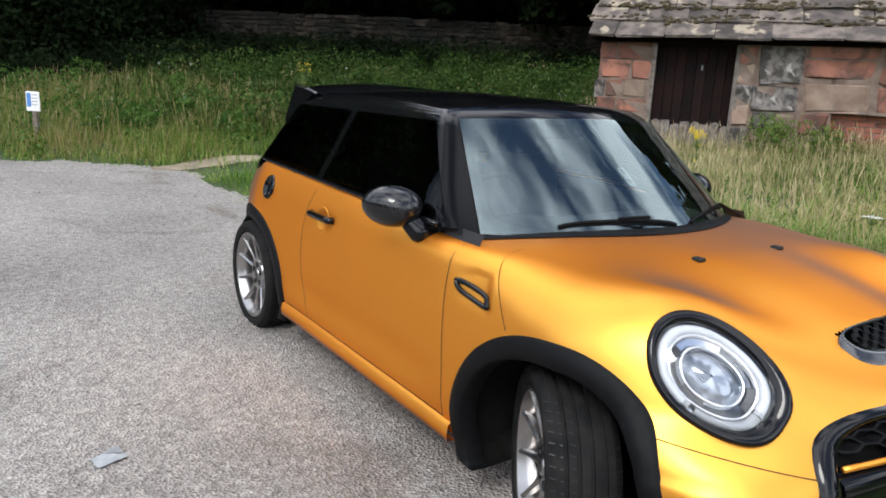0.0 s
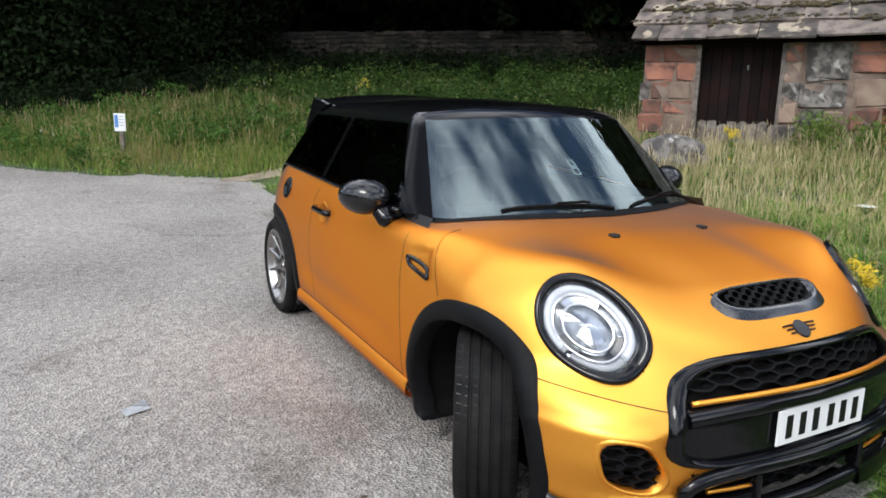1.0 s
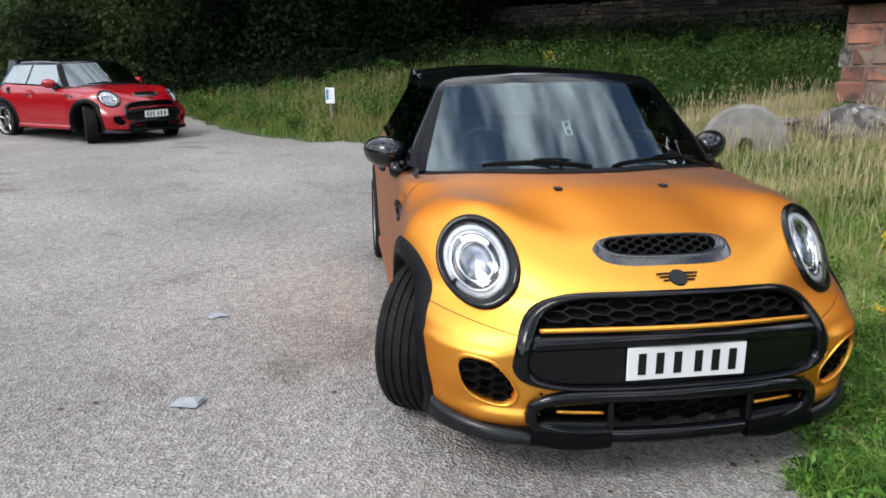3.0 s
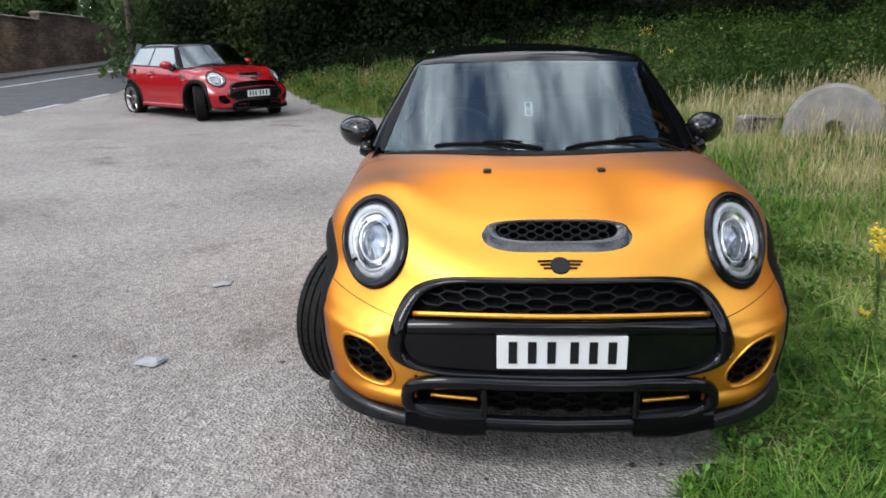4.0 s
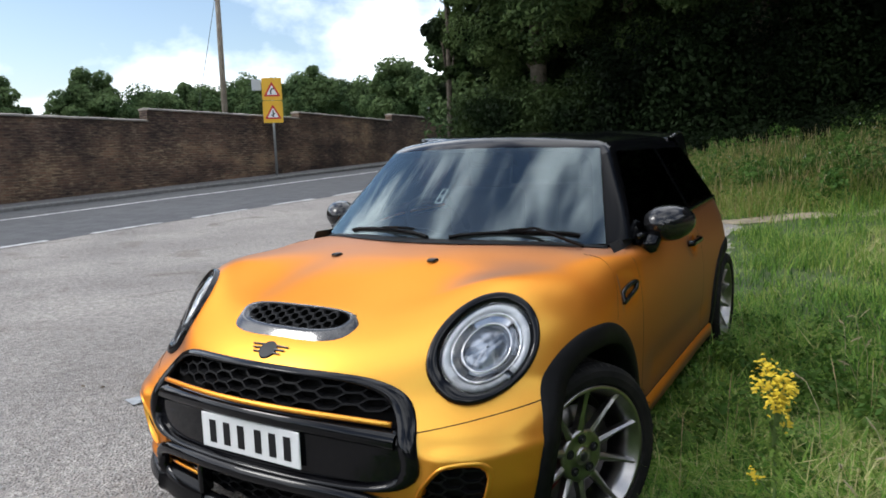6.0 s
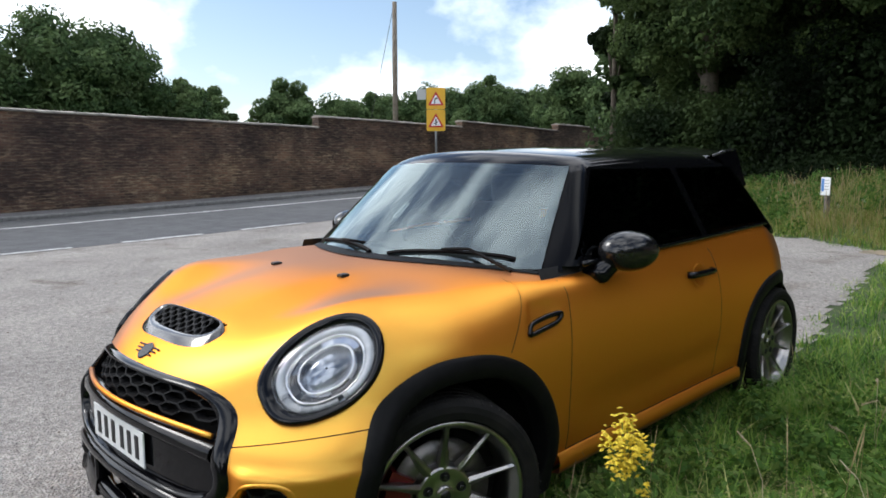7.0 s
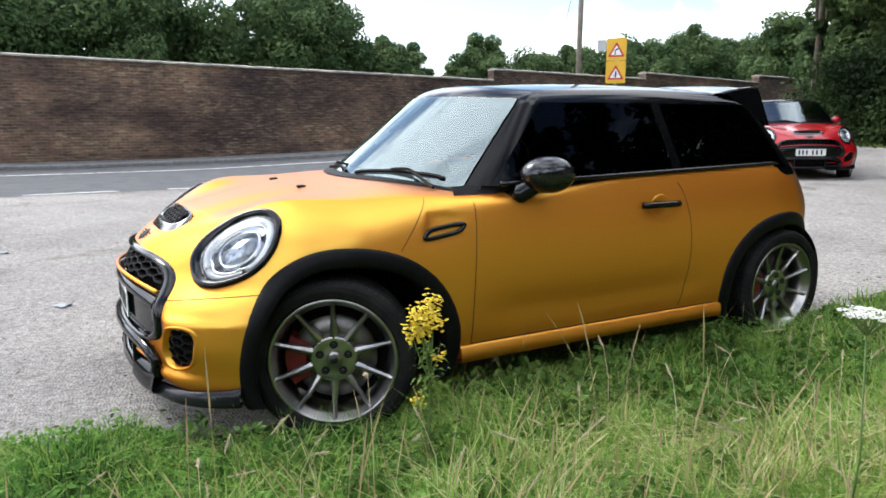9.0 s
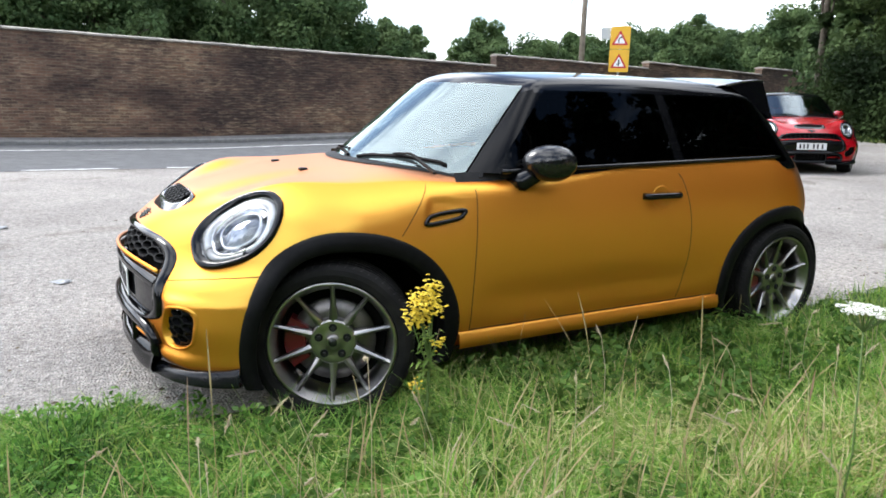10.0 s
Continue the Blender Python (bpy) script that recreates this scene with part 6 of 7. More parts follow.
def block(name, meshes, parent, x, y, z, sx, sy, sz, tilt=0.0):
    ob = new(name, random.choice(meshes))
    ob.parent = parent
    ob.matrix_local = Matrix.Translation((x, y, z)) @ Matrix.Rotation(tilt, 4, "Y") @ Matrix.Diagonal((sx, sy, sz, 1))
    return ob


WALL_A, WALL_B = Vector((1.0, 20.3, 0)), Vector((14.6, 13.2, 0))
wl_len = (WALL_B - WALL_A).length
wl_ang = math.degrees(math.atan2(WALL_B.y - WALL_A.y, WALL_B.x - WALL_A.x))
rub_z = 1.62
rubble = empty("rubble_wall", pose(WALL_A.x, WALL_A.y, rub_z, 0, math.degrees(-0.016), wl_ang))
tagged(rubble, "low rubble stone wall under the trees, darkened for their shade", "wall", kind="structure")
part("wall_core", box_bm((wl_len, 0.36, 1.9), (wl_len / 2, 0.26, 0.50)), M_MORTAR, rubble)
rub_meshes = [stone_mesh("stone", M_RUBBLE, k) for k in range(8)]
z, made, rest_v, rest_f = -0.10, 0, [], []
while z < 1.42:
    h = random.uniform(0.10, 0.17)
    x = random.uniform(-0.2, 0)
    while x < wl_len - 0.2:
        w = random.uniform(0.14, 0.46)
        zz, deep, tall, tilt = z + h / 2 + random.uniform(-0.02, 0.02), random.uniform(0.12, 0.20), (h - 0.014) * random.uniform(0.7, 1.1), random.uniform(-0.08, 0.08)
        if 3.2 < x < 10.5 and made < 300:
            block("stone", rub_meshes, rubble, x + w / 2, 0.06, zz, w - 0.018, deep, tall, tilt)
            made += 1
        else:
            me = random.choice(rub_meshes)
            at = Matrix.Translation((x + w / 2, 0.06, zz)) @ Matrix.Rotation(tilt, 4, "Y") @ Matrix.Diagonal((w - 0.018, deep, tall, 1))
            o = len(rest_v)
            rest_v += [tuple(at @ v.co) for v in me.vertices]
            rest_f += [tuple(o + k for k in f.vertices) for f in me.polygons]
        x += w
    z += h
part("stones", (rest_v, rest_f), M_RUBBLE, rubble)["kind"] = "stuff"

# ---- the old sandstone hut ----
M_RED_STONE = material("red_sandstone", (0.285, 0.120, 0.078), 0.9, second=(0.185, 0.085, 0.062), scale=5, place=True, per_object=0.3, stain=((0.075, 0.048, 0.038), 3.6, 0.50, 0.64), bump=0.9, bump_scale=28)
M_GREY_STONE = material("grey_lichen_stone", (0.16, 0.145, 0.13), 0.92, second=(0.05, 0.044, 0.041), scale=9, contrast=(0.42, 0.58), place=True, per_object=0.25, stain=((0.34, 0.32, 0.29), 7, 0.6, 0.68), bump=0.6, bump_scale=30)
M_PALE_STONE = material("pale_sandstone", (0.29, 0.22, 0.165), 0.92, second=(0.19, 0.125, 0.095), scale=5, place=True, per_object=0.2, stain=((0.12, 0.10, 0.085), 3, 0.56, 0.68), bump=0.5, bump_scale=30)
M_LIME = material("lime_mortar", (0.22, 0.165, 0.13), 0.95, second=(0.12, 0.085, 0.066), scale=6, place=True, bump=0.4)
M_SLATE = material("mossy_stone_slate", (0.135, 0.108, 0.09), 0.9, second=(0.058, 0.048, 0.042), scale=6, contrast=(0.40, 0.6), place=True, per_object=0.4, stain=((0.30, 0.25, 0.18), 3.5, 0.60, 0.66), bump=0.6, bump_scale=40)
M_MOSS = material("brown_moss", (0.026, 0.019, 0.008), 1.0, second=(0.06, 0.045, 0.018), scale=14, bump=0.8, bump_scale=60)
M_DOOR = material("old_dark_red_boards", (0.014, 0.0055, 0.0045), 0.85, second=(0.006, 0.004, 0.004), scale=5, per_object=0.35, bump=0.3, Specular_IOR_Level=0.15)
M_GREYWOOD = material("bleached_wood", (0.22, 0.19, 0.165), 0.9, second=(0.10, 0.082, 0.07), scale=14, place=True, per_object=0.2, bump=0.4)
M_REDBRICK = material("red_brick", (0.33, 0.115, 0.07), 0.9, second=(0.22, 0.085, 0.06), scale=9, place=True, per_object=0.35, stain=((0.38, 0.25, 0.19), 5, 0.6, 0.7), bump=0.4)

hut_face = math.degrees(math.atan2(-0.8367, 0.5476))
hut = empty("stone_hut", pose(5.69, 4.08, 0.0, 0, 0, hut_face))
tagged(hut, "small old red sandstone hut with mossy stone slate roof", "hut")
# core walls: local x along the front, y into the hut
wall = part("front_wall", box_bm((0.70, 0.465, 2.0), (-0.37, 0.2275, 1.10)), M_LIME, hut)
for name, size, centre in (("wall_pier", (1.10, 0.465, 2.0), (1.61, 0.2275, 1.10)), ("wall_pier", (0.12, 0.465, 2.0), (2.16, 0.2275, 1.10)), ("upper_wall", (2.4, 0.465, 0.80), (3.36, 0.2275, 1.70)), ("blocked_opening", (2.4, 0.37, 1.3), (3.36, 0.32, 0.65))):
    part(name, box_bm(size, centre), M_LIME, hut)
side_wall = part("side_wall", box_bm((0.40, 3.0, 2.0), (-0.50, 1.85, 1.10)), M_LIME, hut)
part("back_wall", box_bm((5.3, 0.4, 2.6), (1.93, 3.3, 1.2)), M_LIME, hut)
part("far_wall", box_bm((0.4, 3.0, 2.0), (4.4, 1.85, 1.10)), M_LIME, hut)
reds = [stone_mesh("stone", M_RED_STONE, 20 + k, 0.13, 0.09) for k in range(6)]
greys = [stone_mesh("stone", M_GREY_STONE, 40 + k, 0.15, 0.09) for k in range(5)]
pales = [stone_mesh("stone", M_PALE_STONE, 60 + k, 0.13, 0.09) for k in range(5)]
# left pier: courses of two or three stones
z = 0.42
for k, (h, cuts, kinds) in enumerate(((0.24, (0.30, 0.42), "pp"), (0.24, (0.26, 0.46), "rp"), (0.27, (0.40, 0.32), "rp"), (0.19, (0.28, 0.44), "rr"), (0.25, (0.16, 0.24, 0.32), "grp"), (0.25, (0.44, 0.28), "rr"), (0.25, (0.24, 0.48), "rr"))):
    x = -0.72 - (0.05 if k in (1, 2, 4) else 0)
    for w, c in zip(cuts, kinds):
        block("stone", {"r": reds, "g": greys, "p": pales}[c], wall, x + w / 2, 0.10, z + h / 2, w - 0.012, 0.24, h - 0.012)
        x += w
    z += h
# right jamb, great slab, rubble
z = 0.5
for h, c in ((0.30, "g"), (0.26, "g"), (0.30, "p"), (0.24, "g"), (0.27, "p"), (0.23, "r")):
    block("stone", {"r": reds, "g": greys, "p": pales}[c], wall, 1.17, 0.10, z + h / 2, 0.21, 0.24, h - 0.012)
    z += h
for x, zz, w, h, c in ((1.57, 1.86, 0.54, 0.46, "g"), (1.56, 1.45, 0.53, 0.32, "g"), (1.44, 1.13, 0.28, 0.28, "g"), (1.70, 1.12, 0.26, 0.28, "p"), (1.56, 0.86, 0.52, 0.24, "p"), (1.55, 0.62, 0.54, 0.24, "g"),
                       (2.02, 0.60, 0.34, 0.28, "p"), (2.02, 0.88, 0.33, 0.28, "p"), (2.02, 1.16, 0.35, 0.28, "r"), (2.24, 1.49, 0.80, 0.38, "p"), (2.24, 1.83, 0.80, 0.24, "r"), (2.24, 2.03, 0.80, 0.16, "r"),
                       (3.08, 1.47, 0.86, 0.34, "r"), (3.02, 1.80, 0.74, 0.30, "r"), (3.12, 2.03, 0.94, 0.16, "r"), (3.94, 1.52, 0.84, 0.42, "r"), (3.86, 1.92, 0.92, 0.36, "r")):
    block("stone", {"r": reds, "g": greys, "p": pales}[c], wall, x, 0.09, zz, w - 0.012, 0.24, h - 0.012)
bricks = [stone_mesh("brick", M_REDBRICK, 80 + k, 0.05) for k in range(4)]
row = 0
z = 0.35
while z < 1.28:
    x = 2.2 - (0.11 if row % 2 else 0)
    while x < 4.4:
        block("brick", bricks, wall, x + 0.107, 0.175, z + 0.033, 0.207, 0.10, 0.062)
        x += 0.218
    z += 0.073
    row += 1
# side wall courses
z = 0.45
while z < 2.0:
    h = random.uniform(0.22, 0.3)
    y = 0.10
    while y < 3.2:
        w = random.uniform(0.3, 0.6)
        ob = block("stone", reds if random.random() < 0.7 else pales, side_wall, -0.68, y + w / 2, z + h / 2, 0.14, w - 0.012, h - 0.012)
        y += w
    z += h
# door of upright boards: dark above, bleached and rotted below
door = empty("door")
door.parent = hut
door.matrix_local = pose(0, 0.16, 0)
x = 0.03
while x < 1.0:
    w = min(0.128, 1.03 - x)
    part("board", box_bm((w - 0.006, 0.03, 1.06 + random.uniform(-0.02, 0.03)), (x + w / 2, 0, 1.58), 0.003, 1), M_DOOR, door)
    h = random.uniform(0.54, 0.60)
    pts = [(x + 0.004, 0.50), (x + w - 0.004, 0.50), (x + w - 0.004, 0.50 + h), (x + w * random.uniform(0.3, 0.7), 0.50 + h + random.uniform(0.0, 0.035)), (x + 0.004, 0.50 + h - random.uniform(0.0, 0.03))]
    part("lower_board", shifted(plate_of(pts, 0.025), dy=-0.02), M_GREYWOOD, door)
    x += w
part("hasp", box_bm((0.02, 0.012, 0.07), (0.62, -0.022, 1.80), 0.003, 1), M_GALV, door)
part("door_post", box_bm((0.07, 0.10, 1.65), (-0.005, 0.05, 1.28), 0.008, 1), M_GREYWOOD, hut)
part("door_post", box_bm((0.08, 0.10, 1.65), (1.065, 0.04, 1.27), 0.008, 1), M_GREYWOOD, hut)
part("lintel", box_bm((1.5, 0.14, 0.10), (0.5, 0.09, 2.13), 0.01, 1), M_DOOR, hut)
part("wall_plate", box_bm((5.2, 0.16, 0.10), (1.9, 0.03, 2.15), 0.01, 1), M_DOOR, hut)
# roof: stone slates in courses, larger at the eave
roof = empty("roof")
roof.parent = hut
pitch = radians(40)
part("roof_deck", ([(-0.84, -0.20, 2.13), (4.7, -0.20, 2.13), (4.7, 1.75, 2.13 + 1.95 * math.tan(pitch)), (-0.84, 1.75, 2.13 + 1.95 * math.tan(pitch)), (-0.84, 3.6, 2.2), (4.7, 3.6, 2.2)],
                   [(0, 1, 2, 3), (3, 2, 5, 4), (0, 3, 4), (1, 5, 2)]), M_DOOR, roof)
slates = [stone_mesh("slate", M_SLATE, 100 + k, 0.05, 0.03) for k in range(8)]
s, row = 0.0, 0
while s < 2.5:
    depth = max(0.18, 0.34 - 0.02 * row)
    x = -0.90 + random.uniform(-0.05, 0.08)
    while x < 4.7:
        w = random.uniform(0.34, 0.85) * (1 - 0.03 * row)
        ob = new("slate", random.choice(slates))
        ob.parent = roof
        ob.matrix_local = Matrix.Translation((x + w / 2, -0.27 + (s + depth * 0.55) * math.cos(pitch), 2.155 + (s + depth * 0.55) * math.sin(pitch) + random.uniform(0, 0.012))) @ Matrix.Rotation(pitch - 0.10, 4, "X") @ Matrix.Rotation(random.uniform(-0.02, 0.02), 4, "Z") @ Matrix.Diagonal((w - 0.012, depth * random.uniform(1.24, 1.36), random.uniform(0.026, 0.042), 1))
        x += w
    s += depth
    row += 1
moss_v, moss_f = [], []
for k in range(120):
    x, s = random.uniform(-0.8, 4.4), random.choice((0.33, 0.34, 0.62, 0.63, 0.9, 1.15, 1.4, 1.65)) + random.uniform(-0.05, 0.06)
    sz = random.uniform(0.035, 0.08)
    at = Matrix.Translation((x, -0.27 + s * math.cos(pitch), 2.195 + s * math.sin(pitch))) @ Matrix.Rotation(pitch, 4, "X") @ Matrix.Diagonal((sz * 1.5, sz, 0.05, 1))
    for q in range(random.randint(5, 11)):
        dx, dy, rr = random.gauss(0, 1.4), random.gauss(0, 0.5), random.uniform(0.2, 0.55)
        o = len(moss_v)
        for ring, (cr, cz) in enumerate(((1.0, -0.3), (0.8, 0.45), (0.3, 0.8))):
            for j in range(6):
                a, w = 1.047 * j + ring, rr * random.uniform(0.7, 1.25)
                moss_v.append(tuple(at @ Vector((dx + cr * w * math.cos(a), dy + cr * w * math.sin(a), cz * rr))))
        moss_f += [(o + 6 * r + j, o + 6 * r + (j + 1) % 6, o + 6 * r + 6 + (j + 1) % 6, o + 6 * r + 6 + j) for r in range(2) for j in range(6)] + [tuple(o + 12 + j for j in range(6))]
moss = part("moss", (moss_v, moss_f), M_MOSS, roof, "clumps of brown moss along the slate joints")
moss["kind"] = "stuff"

# ---- millstone, stone edging, boulder ----
M_MILL = material("grey_gritstone", (0.24, 0.225, 0.20), 0.92, second=(0.165, 0.155, 0.14), scale=7, bump=0.5, bump_scale=40)
mill_prof = [(0.085, -0.07), (0.10, -0.085), (0.42, -0.085), (0.462, -0.06), (0.465, 0.05), (0.44, 0.075), (0.10, 0.075), (0.085, 0.06)]
v, f = lathe(mill_prof, 48, "y", closed=True)
v = [(x * (1 + 0.012 * math.sin(5 * x + 9 * z)), y + 0.006 * math.sin(14 * x) * math.cos(11 * z), z) for x, y, z in v]
mill = part("millstone", (v, f), M_MILL, at=pose(3.32, 3.45, 0.50, -10, 0, -20))
tagged(mill, "worn grey millstone standing half sunk in grass", "millstone")
edging = empty("stone_edging", pose(3.0, 4.15, float(ground_z(3.6, 4.2)), 0, 0, 9))
x = -0.35
while x < 2.5:
    w = random.uniform(0.38, 0.62)
    block("stone", greys if random.random() < 0.6 else pales, edging, x + w / 2, random.uniform(-0.03, 0.03), -0.02 + 0.09 * x, w - 0.02, 0.34, 0.26)
    x += w
tagged(edging, "low row of weathered edging stones beside the hut", "stone edging")
bm = bmesh.new()
bmesh.ops.create_icosphere(bm, subdivisions=3, radius=1)
for v in bm.verts:
    k = 1 + 0.22 * noise.noise(v.co * 1.3) + 0.08 * noise.noise(v.co * 4)
    v.co = Vector((v.co.x * 0.46 * k, v.co.y * 0.30 * k, v.co.z * 0.30 * k))
boulder = part("boulder", bm, M_GREY_STONE, smooth=True, at=pose(4.55, 3.25, float(ground_z(4.55, 3.25)) + 0.12, 0, 0, -50))
tagged(boulder, "rounded grey lichen-covered boulder before the hut door", "boulder")

# ---- small white notice on a post ----
wsz = float(ground_z(-1.27, 9.0))
notice = empty("notice_sign", pose(-1.27, 9.0, wsz, 0, 0, -32))
part("post", box_bm((0.06, 0.06, 0.75), (0, 0.03, 0.22)), M_GREYWOOD, notice)
board = part("board", box_bm((0.185, 0.012, 0.27), (0, -0.01, 0.53), 0.003, 1), M_SIGNWHITE, notice)
M_SIGNBLUE = material("sign_blue", (0.08, 0.22, 0.5), 0.5)
part("blue_panel", box_bm((0.055, 0.003, 0.19), (-0.05, -0.018, 0.55)), M_SIGNBLUE, board)
for k in range(4):
    part("text_bar", box_bm((0.08, 0.003, 0.016), (0.03, -0.018, 0.62 - 0.045 * k)), M_SIGNGREY, board)
tagged(notice, "small white and blue notice board on a short post", "notice")

# ---- litter on the lay-by ----
def litter(x, y, w, d, turn, label):
    z = float(ground_z(x, y)) + 0.011
    n = 5
    vs = []
    for i in range(n):
        for j in range(n):
            u, q = i / (n - 1) - 0.5, j / (n - 1) - 0.5
            vs.append((u * w + 0.01 * q, q * d, 0.004 + 0.010 * max(0, u + q - 0.5) + 0.003 * math.sin(5 * u + 3 * q) ** 2))
    lower = [(a, b, c - 0.0015) for a, b, c in vs]
    fs = grid_faces(n, n)
    ob = part("paper_scrap", (vs + lower, fs + [tuple(n * n + k for k in reversed(q)) for q in fs]), M_PAPER, at=pose(x, y, z, 0, 0, turn))
    # a corner folded over, darker grey paper standing for its shaded face
    fold = [(0.0, 0.49 * d, 0.012), (0.49 * w, 0.49 * d, 0.018), (0.42 * w, -0.20 * d, 0.014)]
    part("folded_flap", (fold + [(a, b, c - 0.0015) for a, b, c in fold], [(0, 2, 1), (3, 4, 5), (0, 1, 4, 3), (1, 2, 5, 4), (2, 0, 3, 5)]), M_FLAP, ob)
    return tagged(ob, label, "litter", "scraps of paper")


litter(-1.80, 0.04, 0.11, 0.08, 20, "small crumpled grey-white paper scrap on the gravel")
litter(-1.75, -1.05, 0.12, 0.09, -15, "flat pale paper scrap lying on the gravel")
litter(-1.77, -2.16, 0.11, 0.08, 35, "pale paper scrap lying on the gravel")
litter(-4.1, -2.6, 0.13, 0.09, 10, "pale paper scrap far out on the gravel")

# windscreen tax-disc holder of the orange car
for z0 in (1.070, 1.100):
    sv = on_screen(np.array([-0.047, -0.013, -0.013, -0.047]), np.array([z0, z0, z0 + 0.026, z0 + 0.026]), 0.001)
    part("windscreen_sticker", (flat(np.concatenate([sv, sv + (sv.mean(0) - sv) * np.array((0.35, 0.25, 0.25))])), [(0, 1, 5, 4), (1, 2, 6, 5), (2, 3, 7, 6), (3, 0, 4, 7)]), M_STICKER, orange_car)

# ---- grass and wild flowers ----
def grass_material(name, stops):
    m = bpy.data.materials.new(name)
    m.use_nodes = True
    n, l = m.node_tree.nodes, m.node_tree.links
    b = n["Principled BSDF"]
    b.inputs["Roughness"].default_value, b.inputs["Specular IOR Level"].default_value = 0.6, 0.15
    geo, ramp, co, patch = n.new("ShaderNodeNewGeometry"), n.new("ShaderNodeValToRGB"), n.new("ShaderNodeTexCoord"), n.new("ShaderNodeTexNoise")
    patch.inputs["Scale"].default_value, patch.inputs["Detail"].default_value = 0.8, 4
    l.new(co.outputs["Object"], patch.inputs["Vector"])
    add = n.new("ShaderNodeMath")
    add.operation = "MULTIPLY_ADD"
    add.inputs[1].default_value, add.inputs[2].default_value = 1.3, -0.62
    l.new(patch.outputs["Fac"], add.inputs[0])
    plus = n.new("ShaderNodeMath")
    plus.operation, plus.inputs[1].default_value = "MULTIPLY_ADD", 0.82
    l.new(geo.outputs["Random Per Island"], plus.inputs[0])
    l.new(add.outputs["Value"], plus.inputs[2])
    e = ramp.color_ramp.elements
    for k, (pos, col) in enumerate(stops):
        q = e[k] if k < 2 else e.new(pos)
        q.position, q.color = pos, (*col, 1)
    l.new(plus.outputs["Value"], ramp.inputs["Fac"])
    l.new(ramp.outputs["Color"], b.inputs["Base Color"])
    tr, mix = n.new("ShaderNodeBsdfTranslucent"), n.new("ShaderNodeMixShader")
    mix.inputs["Fac"].default_value = 0.4
    l.new(ramp.outputs["Color"], tr.inputs["Color"])
    l.new(b.outputs["BSDF"], mix.inputs[1])
    l.new(tr.outputs["BSDF"], mix.inputs[2])
    l.new(mix.outputs["Shader"], n["Material Output"].inputs["Surface"])
    return m


M_GRASS = grass_material("meadow_grass", [(0.0, (0.038, 0.10, 0.016)), (0.35, (0.13, 0.26, 0.042)), (0.75, (0.30, 0.39, 0.085)), (0.95, (0.52, 0.46, 0.23))])
M_TALL = grass_material("tall_seeding_grass", [(0.0, (0.065, 0.12, 0.016)), (0.35, (0.13, 0.19, 0.03)), (0.65, (0.25, 0.24, 0.075)), (0.9, (0.40, 0.31, 0.14))])
M_LUSH = grass_material("lush_verge_grass", [(0.0, (0.009, 0.042, 0.007)), (0.30, (0.085, 0.225, 0.030)), (0.78, (0.28, 0.45, 0.085)), (0.96, (0.66, 0.61, 0.32))])
# dark green weedy growth, its colour lowered further for the wood's shade
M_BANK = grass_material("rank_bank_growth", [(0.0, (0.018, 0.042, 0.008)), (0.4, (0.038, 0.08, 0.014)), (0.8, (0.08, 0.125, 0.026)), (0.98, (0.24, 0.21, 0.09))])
M_STRAWGRASS = grass_material("pale_dry_grass", [(0.0, (0.17, 0.20, 0.06)), (0.25, (0.35, 0.32, 0.13)), (0.5, (0.50, 0.43, 0.21)), (0.8, (0.60, 0.50, 0.30))])
M_PALESTRAW = grass_material("bleached_seed_stems", [(0.0, (0.38, 0.32, 0.17)), (0.5, (0.52, 0.43, 0.25)), (0.8, (0.60, 0.50, 0.32)), (1.0, (0.48, 0.36, 0.24))])
M_STRAW = grass_material("straw_stems", [(0.0, (0.24, 0.20, 0.09)), (0.5, (0.34, 0.27, 0.14)), (0.8, (0.42, 0.33, 0.19)), (1.0, (0.30, 0.20, 0.13))])


def blades(name, x, y, height, width, bend, mat, label, clump=True):
    """Tapered bent blades rooted in the ground."""
    n = len(x)
    a = rng.uniform(0, 2 * np.pi, n)
    h = height * rng.uniform(0.5, 1.25, n) * np.clip(1.0 + 0.42 * wobble(x, y, 1.9) + 0.25 * wobble(y, x, 4.3), 0.45, 1.8)
    h *= 0.38 + 0.62 * smooth01(0.0, 0.55, side_of_edge(x, y))
    w = width * rng.uniform(0.6, 1.3, n)
    d = np.stack([np.cos(a), np.sin(a), 0 * a], -1)
    s = np.stack([-np.sin(a), np.cos(a), 0 * a], -1)
    base = np.stack([x, y, ground_z(x, y) - 0.01], -1)
    k = bend * rng.uniform(0.2, 1.4, n)
    rows = []
    for t, ww in ((0, 1.0), (0.45, 0.8), (1.0, 0.12)):
        c = base + np.array((0, 0, 1)) * (h * t * (1 - 0.35 * k * t))[:, None] + d * (h * k * t**1.8)[:, None]
        rows += [c - s * (w * ww / 2)[:, None], c + s * (w * ww / 2)[:, None]]
    v = np.stack(rows, 1).reshape(-1, 3)
    i = np.arange(n)[:, None] * 6
    f = np.concatenate([i + np.array([0, 1, 3, 2]), i + np.array([2, 3, 5, 4])], 0)
    ob = big_mesh(name, v, f, mat)
    return tagged(ob, label, "grass", kind="stuff")


